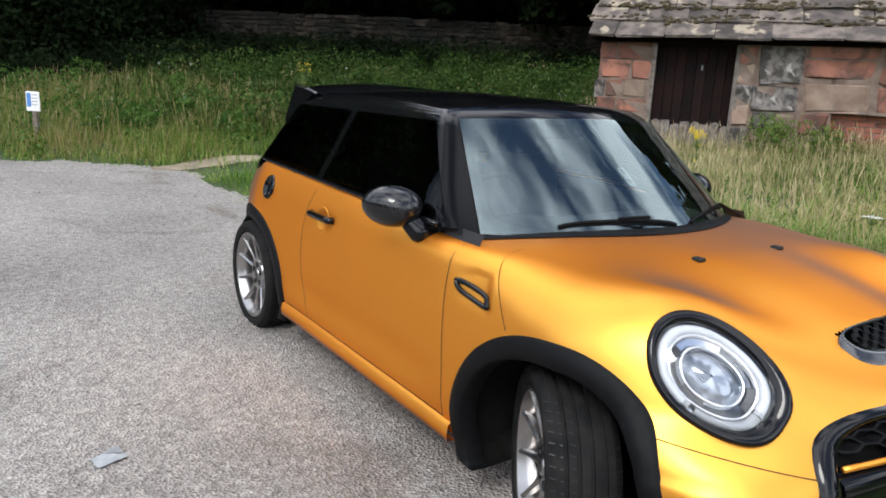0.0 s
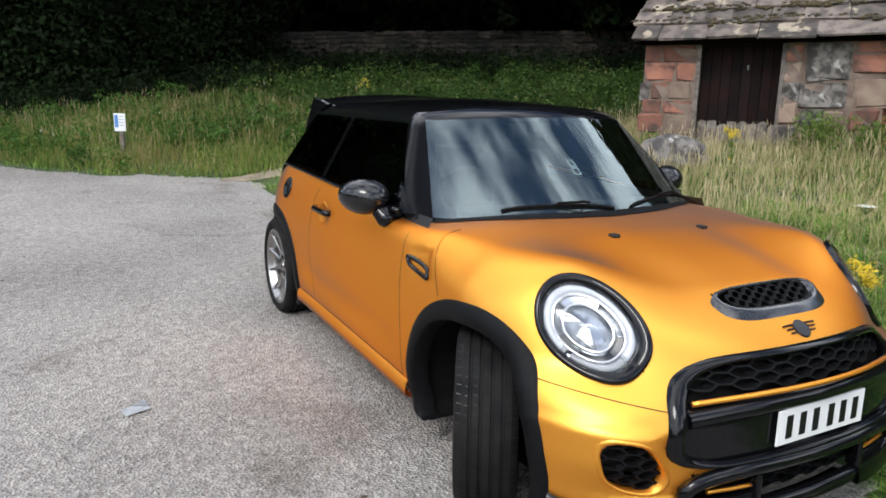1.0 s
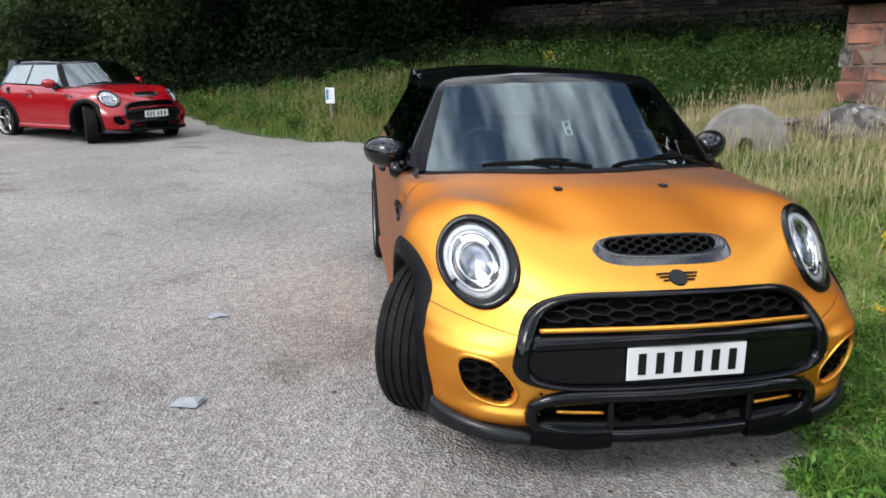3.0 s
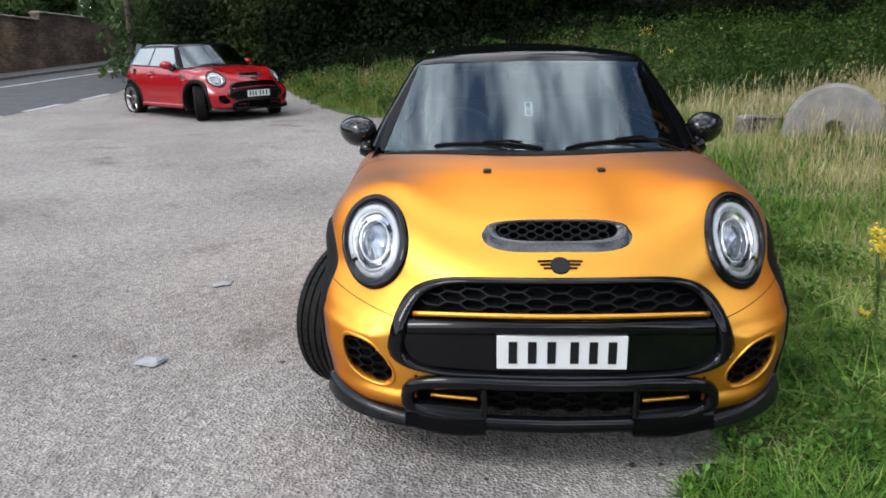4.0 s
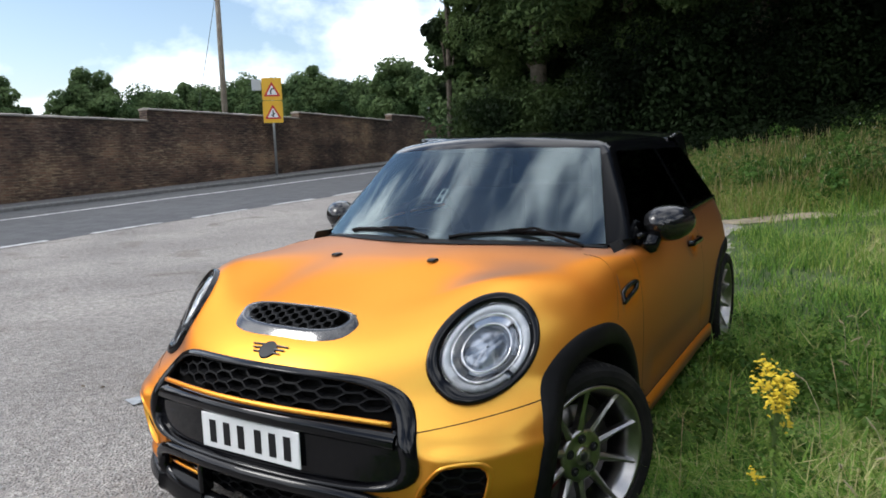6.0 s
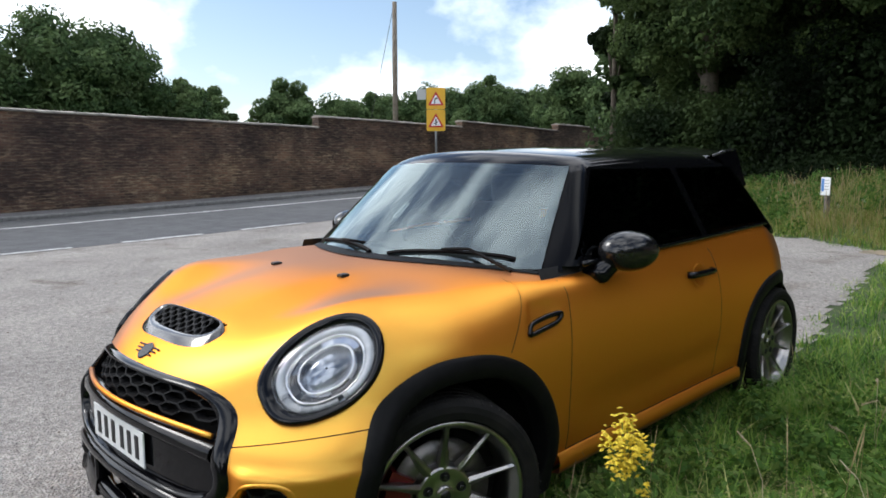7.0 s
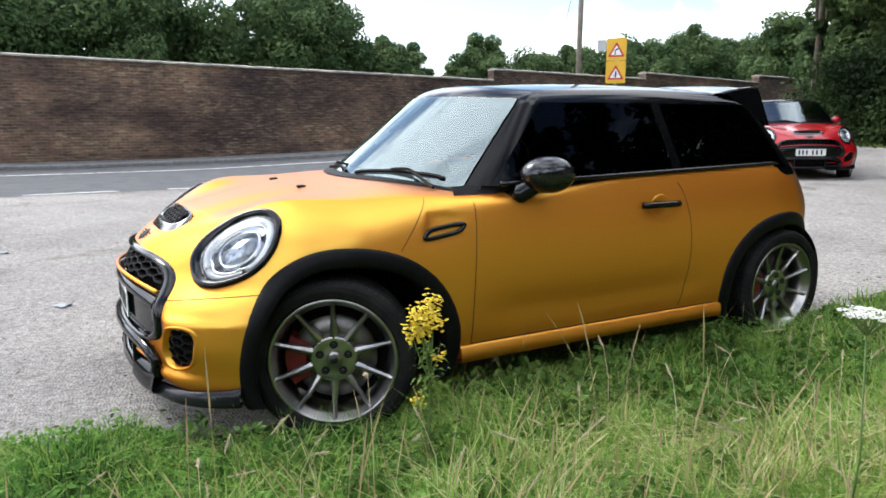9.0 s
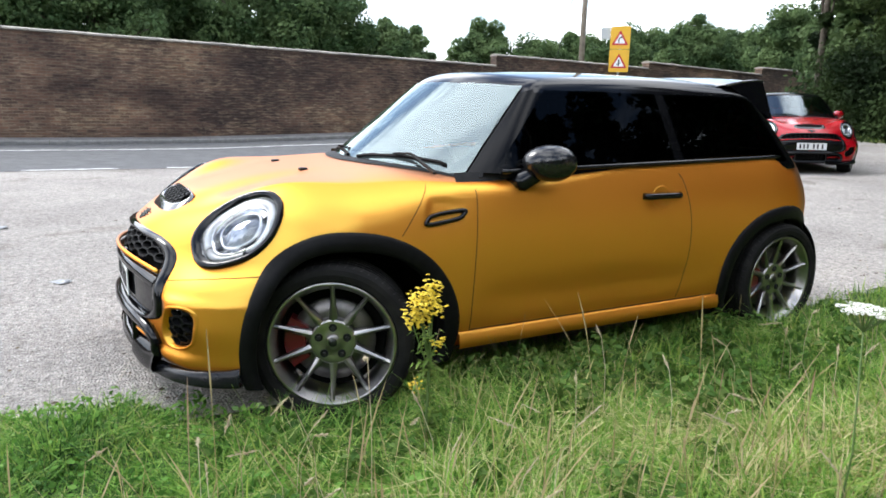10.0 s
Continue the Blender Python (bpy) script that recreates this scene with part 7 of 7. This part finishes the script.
def field_points(n, x0, x1, y0, y1, dmin, dmax, tuft=0.0):
    x, y = scatter(n, x0, x1, y0, y1)
    if tuft:
        m = max(8, n // 26)
        cx, cy = scatter(m, x0, x1, y0, y1)
        w = rng.integers(0, m, n)
        half = rng.random(n) < 0.7
        x = np.where(half, cx[w] + rng.normal(0, tuft, n), x)
        y = np.where(half, cy[w] + rng.normal(0, tuft, n), y)
    d = side_of_edge(x, y)
    # thin out towards the patch's bounds
    rim = np.minimum(np.minimum(x - x0, x1 - x), np.minimum(y - y0, y1 - y)) / (0.16 * min(x1 - x0, y1 - y0))
    thin = rng.random(n) < np.clip(np.where(d < 0.6, 1.0, rim), 0, 1)
    keep = thin & (d > dmin + 0.10 * wobble(x, y, 2.7)) & (d < dmax)
    inside_hut = ((x - 5.69) * 0.8367 + (y - 4.08) * 0.5476 > 0.02) & ((x - 5.69) * 0.5476 - (y - 4.08) * 0.8367 > -0.75)
    keep &= ~inside_hut
    # bare ways worn through the grass, and the wheels' stand
    keep &= ~((np.hypot((x - 0.75) / 0.75, (y - 3.1) / 0.55) < 1) & (rng.random(n) < 0.6))
    keep &= ~((np.hypot((x - 0.9) / 1.1, (y - 6.9) / 0.22) < 1) & (rng.random(n) < 0.94))
    for wx, wy in ((0.76, -1.2475), (0.76, 1.2475)):
        keep &= np.hypot(x - wx, y - wy) > 0.22
    return x[keep], y[keep]


blades("grass", *field_points(135000, 0.2, 4.2, -4.4, 1.6, 0.0, 9, 0.05), 0.085, 0.0052, 1.3, M_LUSH, "lush bright green grass beside the parked car")
blades("grass", *field_points(44000, 0.3, 4.0, -4.2, 1.6, 0.0, 9, 0.035), 0.155, 0.0048, 1.9, M_LUSH, "tufts of longer bright green grass in the verge")
blades("grass", *field_points(6500, 0.5, 3.8, -4.0, 1.6, 0.05, 9, 0.07), 0.22, 0.0042, 1.9, M_GRASS, "long bent grass blades in the verge")
blades("grass", *field_points(4200, 0.5, 3.8, -4.0, 1.6, 0.05, 9, 0.05), 0.20, 0.0024, 1.7, M_STRAWGRASS, "dry pale stalks lying through the verge")
blades("grass", *field_points(70000, 0.2, 6.5, -6.0, 6.0, 0.0, 2.3, 0.10), 0.14, 0.0065, 0.9, M_GRASS, "green grass of the verge")
blades("grass", *field_points(36000, -0.6, 9.0, 2.0, 10.0, 0.05, 3.2, 0.16), 0.19, 0.009, 0.8, M_GRASS, "longer grass climbing the bank")
blades("grass", *field_points(60000, 1.6, 9.0, -1.0, 7.0, 1.5, 12, 0.16), 0.17, 0.0075, 0.8, M_STRAWGRASS, "pale seeding grass before the hut")
blades("grass", *field_points(48000, -6.5, 3.5, 6.6, 16.5, 0.15, 6, 0.2), 0.33, 0.010, 0.7, M_TALL, "tall pale seeding grass along the lay-by's edge")
blades("grass", *field_points(45000, -9.3, 3.0, 6.6, 17, 0.0, 3.0, 0.12), 0.24, 0.011, 0.9, M_GRASS, "low green growth at the gravel's edge")
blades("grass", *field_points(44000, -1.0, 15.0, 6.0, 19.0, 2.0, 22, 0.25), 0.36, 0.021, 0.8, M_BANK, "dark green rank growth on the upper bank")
blades("grass", *field_points(34000, 1.2, 14.0, -9.0, 2.0, 1.0, 22, 0.2), 0.19, 0.012, 0.8, M_GRASS, "green grass of the open verge")
blades("grass", *field_points(70000, 0.2, 9.0, -9.5, 4.0, 0.0, 22), 0.11, 0.011, 1.1, M_LUSH, "short green grass spreading over the green")


def seed_stems(name, x, y, height, mat, label, thick=2.2):
    """Thin leaning stems, each with a narrow plume."""
    n = len(x)
    a = rng.uniform(0, 2 * np.pi, n)
    h = height * rng.uniform(0.6, 1.2, n)
    k = rng.uniform(0.05, 0.45, n)
    d = np.stack([np.cos(a), np.sin(a), 0 * a], -1)
    s = np.stack([-np.sin(a), np.cos(a), 0 * a], -1)
    base = np.stack([x, y, ground_z(x, y) - 0.01], -1)
    rows = []
    for t, w in ((0, 0.0012 * thick), (0.4, 0.0010 * thick), (0.74, 0.0008 * thick), (0.80, 0.0020 * thick), (0.90, 0.0018 * thick), (1.0, 0.0004 * thick)):
        c = base + np.array((0, 0, 1)) * (h * t * (1 - 0.2 * k * t))[:, None] + d * (h * k * t**2)[:, None]
        rows += [c - s * w, c + s * w]
    v = np.stack(rows, 1).reshape(-1, 3)
    i = np.arange(n)[:, None] * 12
    f = np.concatenate([i + np.array([2 * j, 2 * j + 1, 2 * j + 3, 2 * j + 2]) for j in range(5)], 0)
    return tagged(big_mesh(name, v, f, mat), label, "grass", kind="stuff")


seed_stems("seed_stems", *field_points(110, 0.9, 3.2, -3.2, 2.6, 0.1, 9), 0.40, M_STRAW, "straw-coloured seed stems standing in the verge", 0.9)
seed_stems("seed_stems", *field_points(60, 1.5, 2.5, -2.5, -0.6, 0.1, 9), 0.56, M_STRAW, "tall dry seed stems before the front wheel", 1.0)
seed_stems("seed_stems", *field_points(230, 1.7, 3.3, -1.9, 0.6, 0.1, 9), 0.30, M_STRAW, "short pale seed heads in the verge", 1.5)
seed_stems("seed_stems", *field_points(5200, 1.8, 8.5, 0.2, 7.0, 1.2, 9), 0.36, M_PALESTRAW, "straw-coloured seed stems before the hut")
seed_stems("seed_stems", *field_points(2300, -4.5, 3.5, 7.2, 14.0, 0.5, 5), 0.54, M_STRAW, "tall straw-coloured seeding grass by the lay-by")

M_WHITEFLOWER = material("white_petals", (0.72, 0.72, 0.66), 0.8, second=(0.58, 0.58, 0.50), scale=20)


def seed_heads(name, x, y, height, mat, label):
    """Stems with a fat drooping plume of short bristles."""
    vs, fs = [], []
    for px, py in zip(x, y):
        a, h = rng.uniform(0, 6.28), height * rng.uniform(0.7, 1.2)
        d = Vector((math.cos(a), math.sin(a), 0))
        p0 = Vector((px, py, float(ground_z(px, py)) - 0.01))
        p1, p2 = p0 + d * 0.05 * h + Vector((0, 0, h * 0.7)), p0 + d * 0.20 * h + Vector((0, 0, h))
        long = rng.uniform(0.045, 0.085)
        way = (d * 0.6 + Vector((0, 0, rng.uniform(-0.7, 0.8)))).normalized()
        tip = p2 + way * long
        v, f = tube([p0, p1, p2, p2 + way * long * 0.9], 0.0011, 4)
        o = len(vs)
        vs += v
        fs += [tuple(i + o for i in q) for q in f]
        for k in range(44):
            t = rng.random()
            c = p2 + way * long * t
            r = 0.0085 * math.sin(math.pi * min(1, 0.12 + 0.86 * t)) * rng.uniform(0.5, 1.1)
            q = Vector(rng.normal(size=3)).normalized()
            q = (q - way * q.dot(way)).normalized()
            e, w = c + q * r + way * 0.008, way.cross(q) * 0.0014
            o = len(vs)
            vs += [tuple(c - w), tuple(c + w), tuple(e + w * 0.5), tuple(e - w * 0.5)]
            fs.append((o, o + 1, o + 2, o + 3))
    return tagged(part(name, (vs, fs), mat), label, "grass", kind="stuff")


M_PLUME = grass_material("pale_plume", [(0.0, (0.34, 0.28, 0.18)), (0.4, (0.46, 0.38, 0.26)), (0.8, (0.56, 0.48, 0.34)), (1.0, (0.62, 0.55, 0.42))])
seed_heads("seed_heads", *field_points(120, 1.3, 3.2, -2.6, 1.2, 0.5, 9), 0.30, M_PLUME, "pale drooping seed plumes above the verge grass")
seed_heads("seed_heads", np.array([1.62, 1.70, 1.56, 1.78, 1.66]), np.array([-1.66, -1.62, -1.78, -1.52, -1.90]), 0.46, M_PLUME, "tall pale seed plumes before the front wheel")
M_STEM = material("weed_stem", (0.07, 0.13, 0.03), 0.7, second=(0.11, 0.16, 0.045), scale=9)
M_WEED = grass_material("weed_leaf", [(0.0, (0.035, 0.085, 0.015)), (0.4, (0.06, 0.13, 0.022)), (0.8, (0.10, 0.17, 0.035)), (1.0, (0.13, 0.19, 0.05))])
M_CLOVER = grass_material("fresh_clover_leaf", [(0.0, (0.05, 0.13, 0.022)), (0.4, (0.12, 0.27, 0.045)), (0.8, (0.20, 0.36, 0.075)), (1.0, (0.27, 0.40, 0.10))])
M_PETAL = material("ragwort_yellow", (0.72, 0.53, 0.02), 0.7, second=(0.50, 0.36, 0.015), scale=40)
M_RAGLEAF = grass_material("ragwort_leaf", [(0.0, (0.08, 0.14, 0.025)), (0.4, (0.13, 0.21, 0.04)), (0.8, (0.19, 0.26, 0.06)), (1.0, (0.24, 0.29, 0.08))])


def ragwort(x, y, height, heads, spreading, label):
    r = random.Random(int(x * 100) + 7)
    z0 = float(ground_z(x, y)) - 0.02
    plant = empty("ragwort", pose(x, y, z0))
    stems, tips = [], []
    main = [(0, 0, 0), (0.01, 0.005, height * 0.4), (0.0, 0.015, height * 0.72)]
    stems.append(tube(main, 0.006, 6, 0.7))
    for k in range(9):
        a, t0 = r.uniform(0, 6.28), r.uniform(0.55, 0.72)
        s = Vector((0, 0.012, height * t0))
        e = Vector((math.cos(a) * spreading * r.uniform(0.3, 1), math.sin(a) * spreading * r.uniform(0.3, 1), height * r.uniform(0.86, 1.0)))
        stems.append(tube([s, (s + e) / 2 + Vector((0, 0, -0.01)), e], 0.003, 5, 0.6))
        tips.append(e)
    for st in stems:
        part("stem", st, M_STEM, plant)
    vs, fs = [], []
    for k in range(heads):
        c = r.choice(tips) + Vector((r.gauss(0, 0.016), r.gauss(0, 0.016), r.gauss(0, 0.016)))
        rad, o, m = r.uniform(0.006, 0.010), len(vs), 8
        tx, ty = r.uniform(-0.5, 0.5), r.uniform(-0.5, 0.5)
        vs.append((c.x, c.y, c.z + 0.004))
        for j in range(m):
            a = 6.2832 * j / m
            q = rad * (1 if j % 2 else 0.62)
            vs.append((c.x + q * math.cos(a), c.y + q * math.sin(a), c.z + q * (tx * math.cos(a) + ty * math.sin(a))))
        fs += [(o, o + 1 + j, o + 1 + (j + 1) % m) for j in range(m)]
    part("flower_head", (vs, fs), M_PETAL, plant)["kind"] = "stuff"
    # two small side sprays lower down
    for zz, a in ((0.72, 0.6), (0.46, 3.4)):
        e = Vector((0.045 * math.cos(a), 0.045 * math.sin(a), height * zz))
        part("stem", tube([(0.0, 0.008, height * (zz - 0.1)), tuple(e)], 0.0024, 5), M_STEM, plant)
        sv, sf = [], []
        for k in range(26):
            c, rad, o = e + Vector((r.gauss(0, 0.010), r.gauss(0, 0.010), r.gauss(0, 0.008))), r.uniform(0.005, 0.009), len(sv)
            sv.append((c.x, c.y, c.z + 0.004))
            for j in range(8):
                q = rad * (1 if j % 2 else 0.62)
                sv.append((c.x + q * math.cos(0.7854 * j), c.y + q * math.sin(0.7854 * j), c.z + r.uniform(-0.002, 0.002)))
            sf += [(o, o + 1 + j, o + 1 + (j + 1) % 8) for j in range(8)]
        part("side_spray", (sv, sf), M_PETAL, plant)["kind"] = "stuff"
    vs, fs = [], []
    for k in range(110):
        a, zz = r.uniform(0, 6.28), height * r.uniform(0.05, 0.78)
        L, w = r.uniform(0.04, 0.085), r.uniform(0.006, 0.012)
        d, s = Vector((math.cos(a), math.sin(a), r.uniform(-0.1, 0.6))).normalized(), Vector((-math.sin(a), math.cos(a), 0))
        b = Vector((0, 0.01, zz))
        for j in range(3):
            o = len(vs)
            p = b + d * (L * j / 3)
            q = b + d * (L * (j + 1) / 3) + Vector((0, 0, -0.01 * j))
            wj = w * (1 - 0.25 * j)
            vs += [tuple(p - s * 0.003), tuple(p + d * L * 0.12 - s * wj), tuple(q), tuple(p + d * L * 0.12 + s * wj)]
            fs.append((o, o + 1, o + 2, o + 3))
    part("leaf", (vs, fs), M_RAGLEAF, plant)["kind"] = "stuff"
    return tagged(plant, label, "wild flower", "ragwort plants")


ragwort(1.355, -1.16, 0.615, 330, 0.066, "yellow flowering ragwort growing beside the front wheel")
ragwort(4.33, 2.21, 0.60, 320, 0.11, "yellow flowering ragwort before the hut")
ragwort(2.45, 8.3, 1.10, 90, 0.12, "tall yellow ragwort in the long grass")
ragwort(2.65, 7.5, 0.80, 50, 0.10, "small yellow ragwort in the long grass")


def umbel(x, y, height, width, label):
    """A tall stem that spreads into thin rays, each with a flat white flower cluster."""
    r = random.Random(31)
    plant = empty("white_umbel", pose(x, y, float(ground_z(x, y)) - 0.02))
    part("stem", tube([(0, 0, 0), (0.012, 0.01, height * 0.45), (0, 0, height - 0.055)], 0.0032, 7, 0.6), M_STEM, plant, smooth=True)
    for k in range(17):
        a, q = 2.4 * k, width / 2 * math.sqrt((k + 0.5) / 17)
        e = Vector((q * math.cos(a), q * math.sin(a), height - 0.02 * (q / width) + r.uniform(-0.004, 0.004)))
        ray = part("ray", tube([(0, 0, height - 0.058), (e.x * 0.6, e.y * 0.6, height - 0.03), tuple(e)], 0.0013, 5), M_STEM, plant)
        vs, fs = [], []
        for j in range(26):
            b, w = r.uniform(0, 6.28), 0.017 * math.sqrt(r.random())
            c, rad, o = e + Vector((w * math.cos(b), w * math.sin(b), r.uniform(0, 0.004))), r.uniform(0.0026, 0.0042), len(vs)
            vs += [(c.x + rad * math.cos(1.2566 * i), c.y + rad * math.sin(1.2566 * i), c.z + r.uniform(-0.001, 0.001)) for i in range(5)]
            fs.append(tuple(range(o, o + 5)))
        part("flower_cluster", (vs, fs), M_WHITEFLOWER, ray)["kind"] = "stuff"
    return tagged(plant, label, "wild flower")


umbel(2.332, -0.54, 0.79 - float(ground_z(2.332, -0.54)), 0.115, "tall white umbel flower standing in the verge grass")
# nettles at the hut's foot
for x, y, r0, n in ((6.25, 2.42, 0.26, 1500), (6.5, 2.05, 0.2, 800), (4.98, 4.25, 0.14, 500)):
    z = float(ground_z(x, y))
    cen = np.stack([rng.normal(x, r0 * 0.6, 14), rng.normal(y, r0 * 0.6, 14), z + rng.uniform(0.1, r0 * 1.6, 14)], -1)
    v = leaf_cloud(cen, np.full(14, r0 * 0.7), n, 0.021)
    ob = big_mesh("nettle_clump", v, np.arange(len(v)).reshape(-1, 4), M_RAGLEAF)
    tagged(ob, "dense dark green nettle clump at the hut's foot", "weeds", kind="stuff")

blades("grass", *field_points(9000, -6.0, 1.0, -4.0, 16.5, -0.30, 0.06, 0.07), 0.075, 0.008, 1.1, M_GRASS, "low weeds creeping out over the gravel's edge")

# broad-leaved weeds and white flowers among the long grass
wx, wy = field_points(230, -5.5, 3.5, 7.0, 15.5, 0.2, 5)
cen = np.stack([wx, wy, ground_z(wx, wy) + rng.uniform(0.1, 0.4, len(wx))], -1)
v = leaf_cloud(cen, rng.uniform(0.12, 0.32, len(wx)), 13000, 0.034)
tagged(big_mesh("weeds", v, np.arange(len(v)).reshape(-1, 4), M_WEED), "dark broad-leaved weeds among the long grass", "weeds", kind="stuff")
wx, wy = field_points(120, -5.5, 9, 1.8, 15.5, 0.15, 8)
cen = np.stack([wx, wy, ground_z(wx, wy) + rng.uniform(0.2, 0.6, len(wx))], -1)
v = leaf_cloud(cen, np.full(len(wx), 0.03), 700, 0.007)
tagged(big_mesh("white_flowers", v, np.arange(len(v)).reshape(-1, 4), M_WHITEFLOWER), "scattered small white wild flowers in the grass", "wild flowers", kind="stuff")
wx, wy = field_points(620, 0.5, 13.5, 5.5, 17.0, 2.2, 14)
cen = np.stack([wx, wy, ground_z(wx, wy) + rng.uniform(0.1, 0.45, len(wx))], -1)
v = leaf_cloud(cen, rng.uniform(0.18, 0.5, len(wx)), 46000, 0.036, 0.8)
tagged(big_mesh("weeds", v, np.arange(len(v)).reshape(-1, 4), M_BANK), "leafy dark green weeds and brambles over the bank, deepened for shade", "weeds", kind="stuff")
wx, wy = field_points(46, 0.9, 3.4, -3.6, 1.6, 0.15, 9)
cen = np.stack([wx, wy, ground_z(wx, wy) + rng.uniform(0.03, 0.10, len(wx))], -1)
v = leaf_cloud(cen, rng.uniform(0.05, 0.11, len(wx)), 1300, 0.017)
tagged(big_mesh("weeds", v, np.arange(len(v)).reshape(-1, 4), M_WEED), "dark broad-leaved weeds in the short verge", "weeds", kind="stuff")
# weeds along the car, set thickly to darken the grass as its shadow
wx, wy = field_points(64, 0.80, 1.75, -1.75, 1.5, 0.1, 9)
cen = np.stack([wx, wy, ground_z(wx, wy) + rng.uniform(0.03, 0.11, len(wx))], -1)
v = leaf_cloud(cen, rng.uniform(0.06, 0.13, len(wx)), 5200, 0.019)
tagged(big_mesh("weeds", v, np.arange(len(v)).reshape(-1, 4), M_WEED), "dark broad-leaved weeds beside the car, thickened to deepen its shadow", "weeds", kind="stuff")
# low clover at the gravel's edge
wx, wy = field_points(900, 0.25, 2.6, -4.0, -1.0, 0.0, 2.0)
cen = np.stack([wx, wy, ground_z(wx, wy) + rng.uniform(0.02, 0.08, len(wx))], -1)
v = leaf_cloud(cen, np.full(len(wx), 0.05), 13000, 0.013, 0.5)
tagged(big_mesh("clover", v, np.arange(len(v)).reshape(-1, 4), M_CLOVER), "low green clover in the verge beside the gravel", "clover", kind="stuff")

# loose stones and dry bits on the lay-by
M_BITS = material("loose_stones", (0.17, 0.16, 0.15), 0.95, second=(0.30, 0.28, 0.255), scale=9, per_island=0.5)
M_DRY = material("dry_leaf_bits", (0.055, 0.038, 0.022), 0.95, second=(0.10, 0.07, 0.04), scale=7, per_island=0.5)


def scraps(name, x, y, size, flatness, mat, label):
    n = len(x)
    c = np.stack([x, y, ground_z(x, y) + 0.011], -1)
    a, s = rng.uniform(0, 6.28, n), size * rng.uniform(0.4, 1.5, n)
    ex = np.stack([np.cos(a), np.sin(a), 0 * a], -1) * s[:, None]
    ey = np.stack([-np.sin(a), np.cos(a), 0 * a], -1) * (s * rng.uniform(0.5, 0.9, n))[:, None]
    up = np.stack([0 * a, 0 * a, s * flatness * rng.uniform(0.6, 1.2, n)], -1)
    v = np.stack([c + ex, c + ey, c - ex, c - ey, c + up + ex * 0.5, c + up + ey * 0.6, c + up * 0.8 - ex * 0.6, c + up - ey * 0.5], 1).reshape(-1, 3)
    i = np.arange(n)[:, None] * 8
    f = np.concatenate([i + np.array(q) for q in ((0, 1, 5, 4), (1, 2, 6, 5), (2, 3, 7, 6), (3, 0, 4, 7), (4, 5, 6, 7))], 0)
    return tagged(big_mesh(name, v, f, mat), label, "debris", kind="stuff")


sx, sy = scatter(5200, -5.5, 0.9, -4.2, 9.0)
on = side_of_edge(sx, sy) < -0.03
scraps("loose_stones", sx[on], sy[on], 0.006, 0.7, M_BITS, "small loose stones scattered over the worn tarmac")
M_CHIPS = material("pale_stone_chips", (0.26, 0.25, 0.235), 0.9, second=(0.40, 0.385, 0.36), scale=11, per_island=0.45)
sx, sy = scatter(46000, -3.6, 0.9, -3.6, 2.6)
on = side_of_edge(sx, sy) < -0.02
scraps("stone_chips", sx[on], sy[on], 0.0040, 0.5, M_CHIPS, "fine pale stone chips bedded in the worn tarmac")
sx, sy = scatter(9000, -6.5, 1.0, -4.2, 16.0)
d = side_of_edge(sx, sy)
on = (d < 0.05) & (rng.random(len(d)) < 0.03 + 0.9 * np.exp(np.minimum(d, 0) / 0.28))
scraps("dry_bits", sx[on], sy[on], 0.013, 0.25, M_DRY, "dry leaf and soil crumbs along the lay-by's edge")
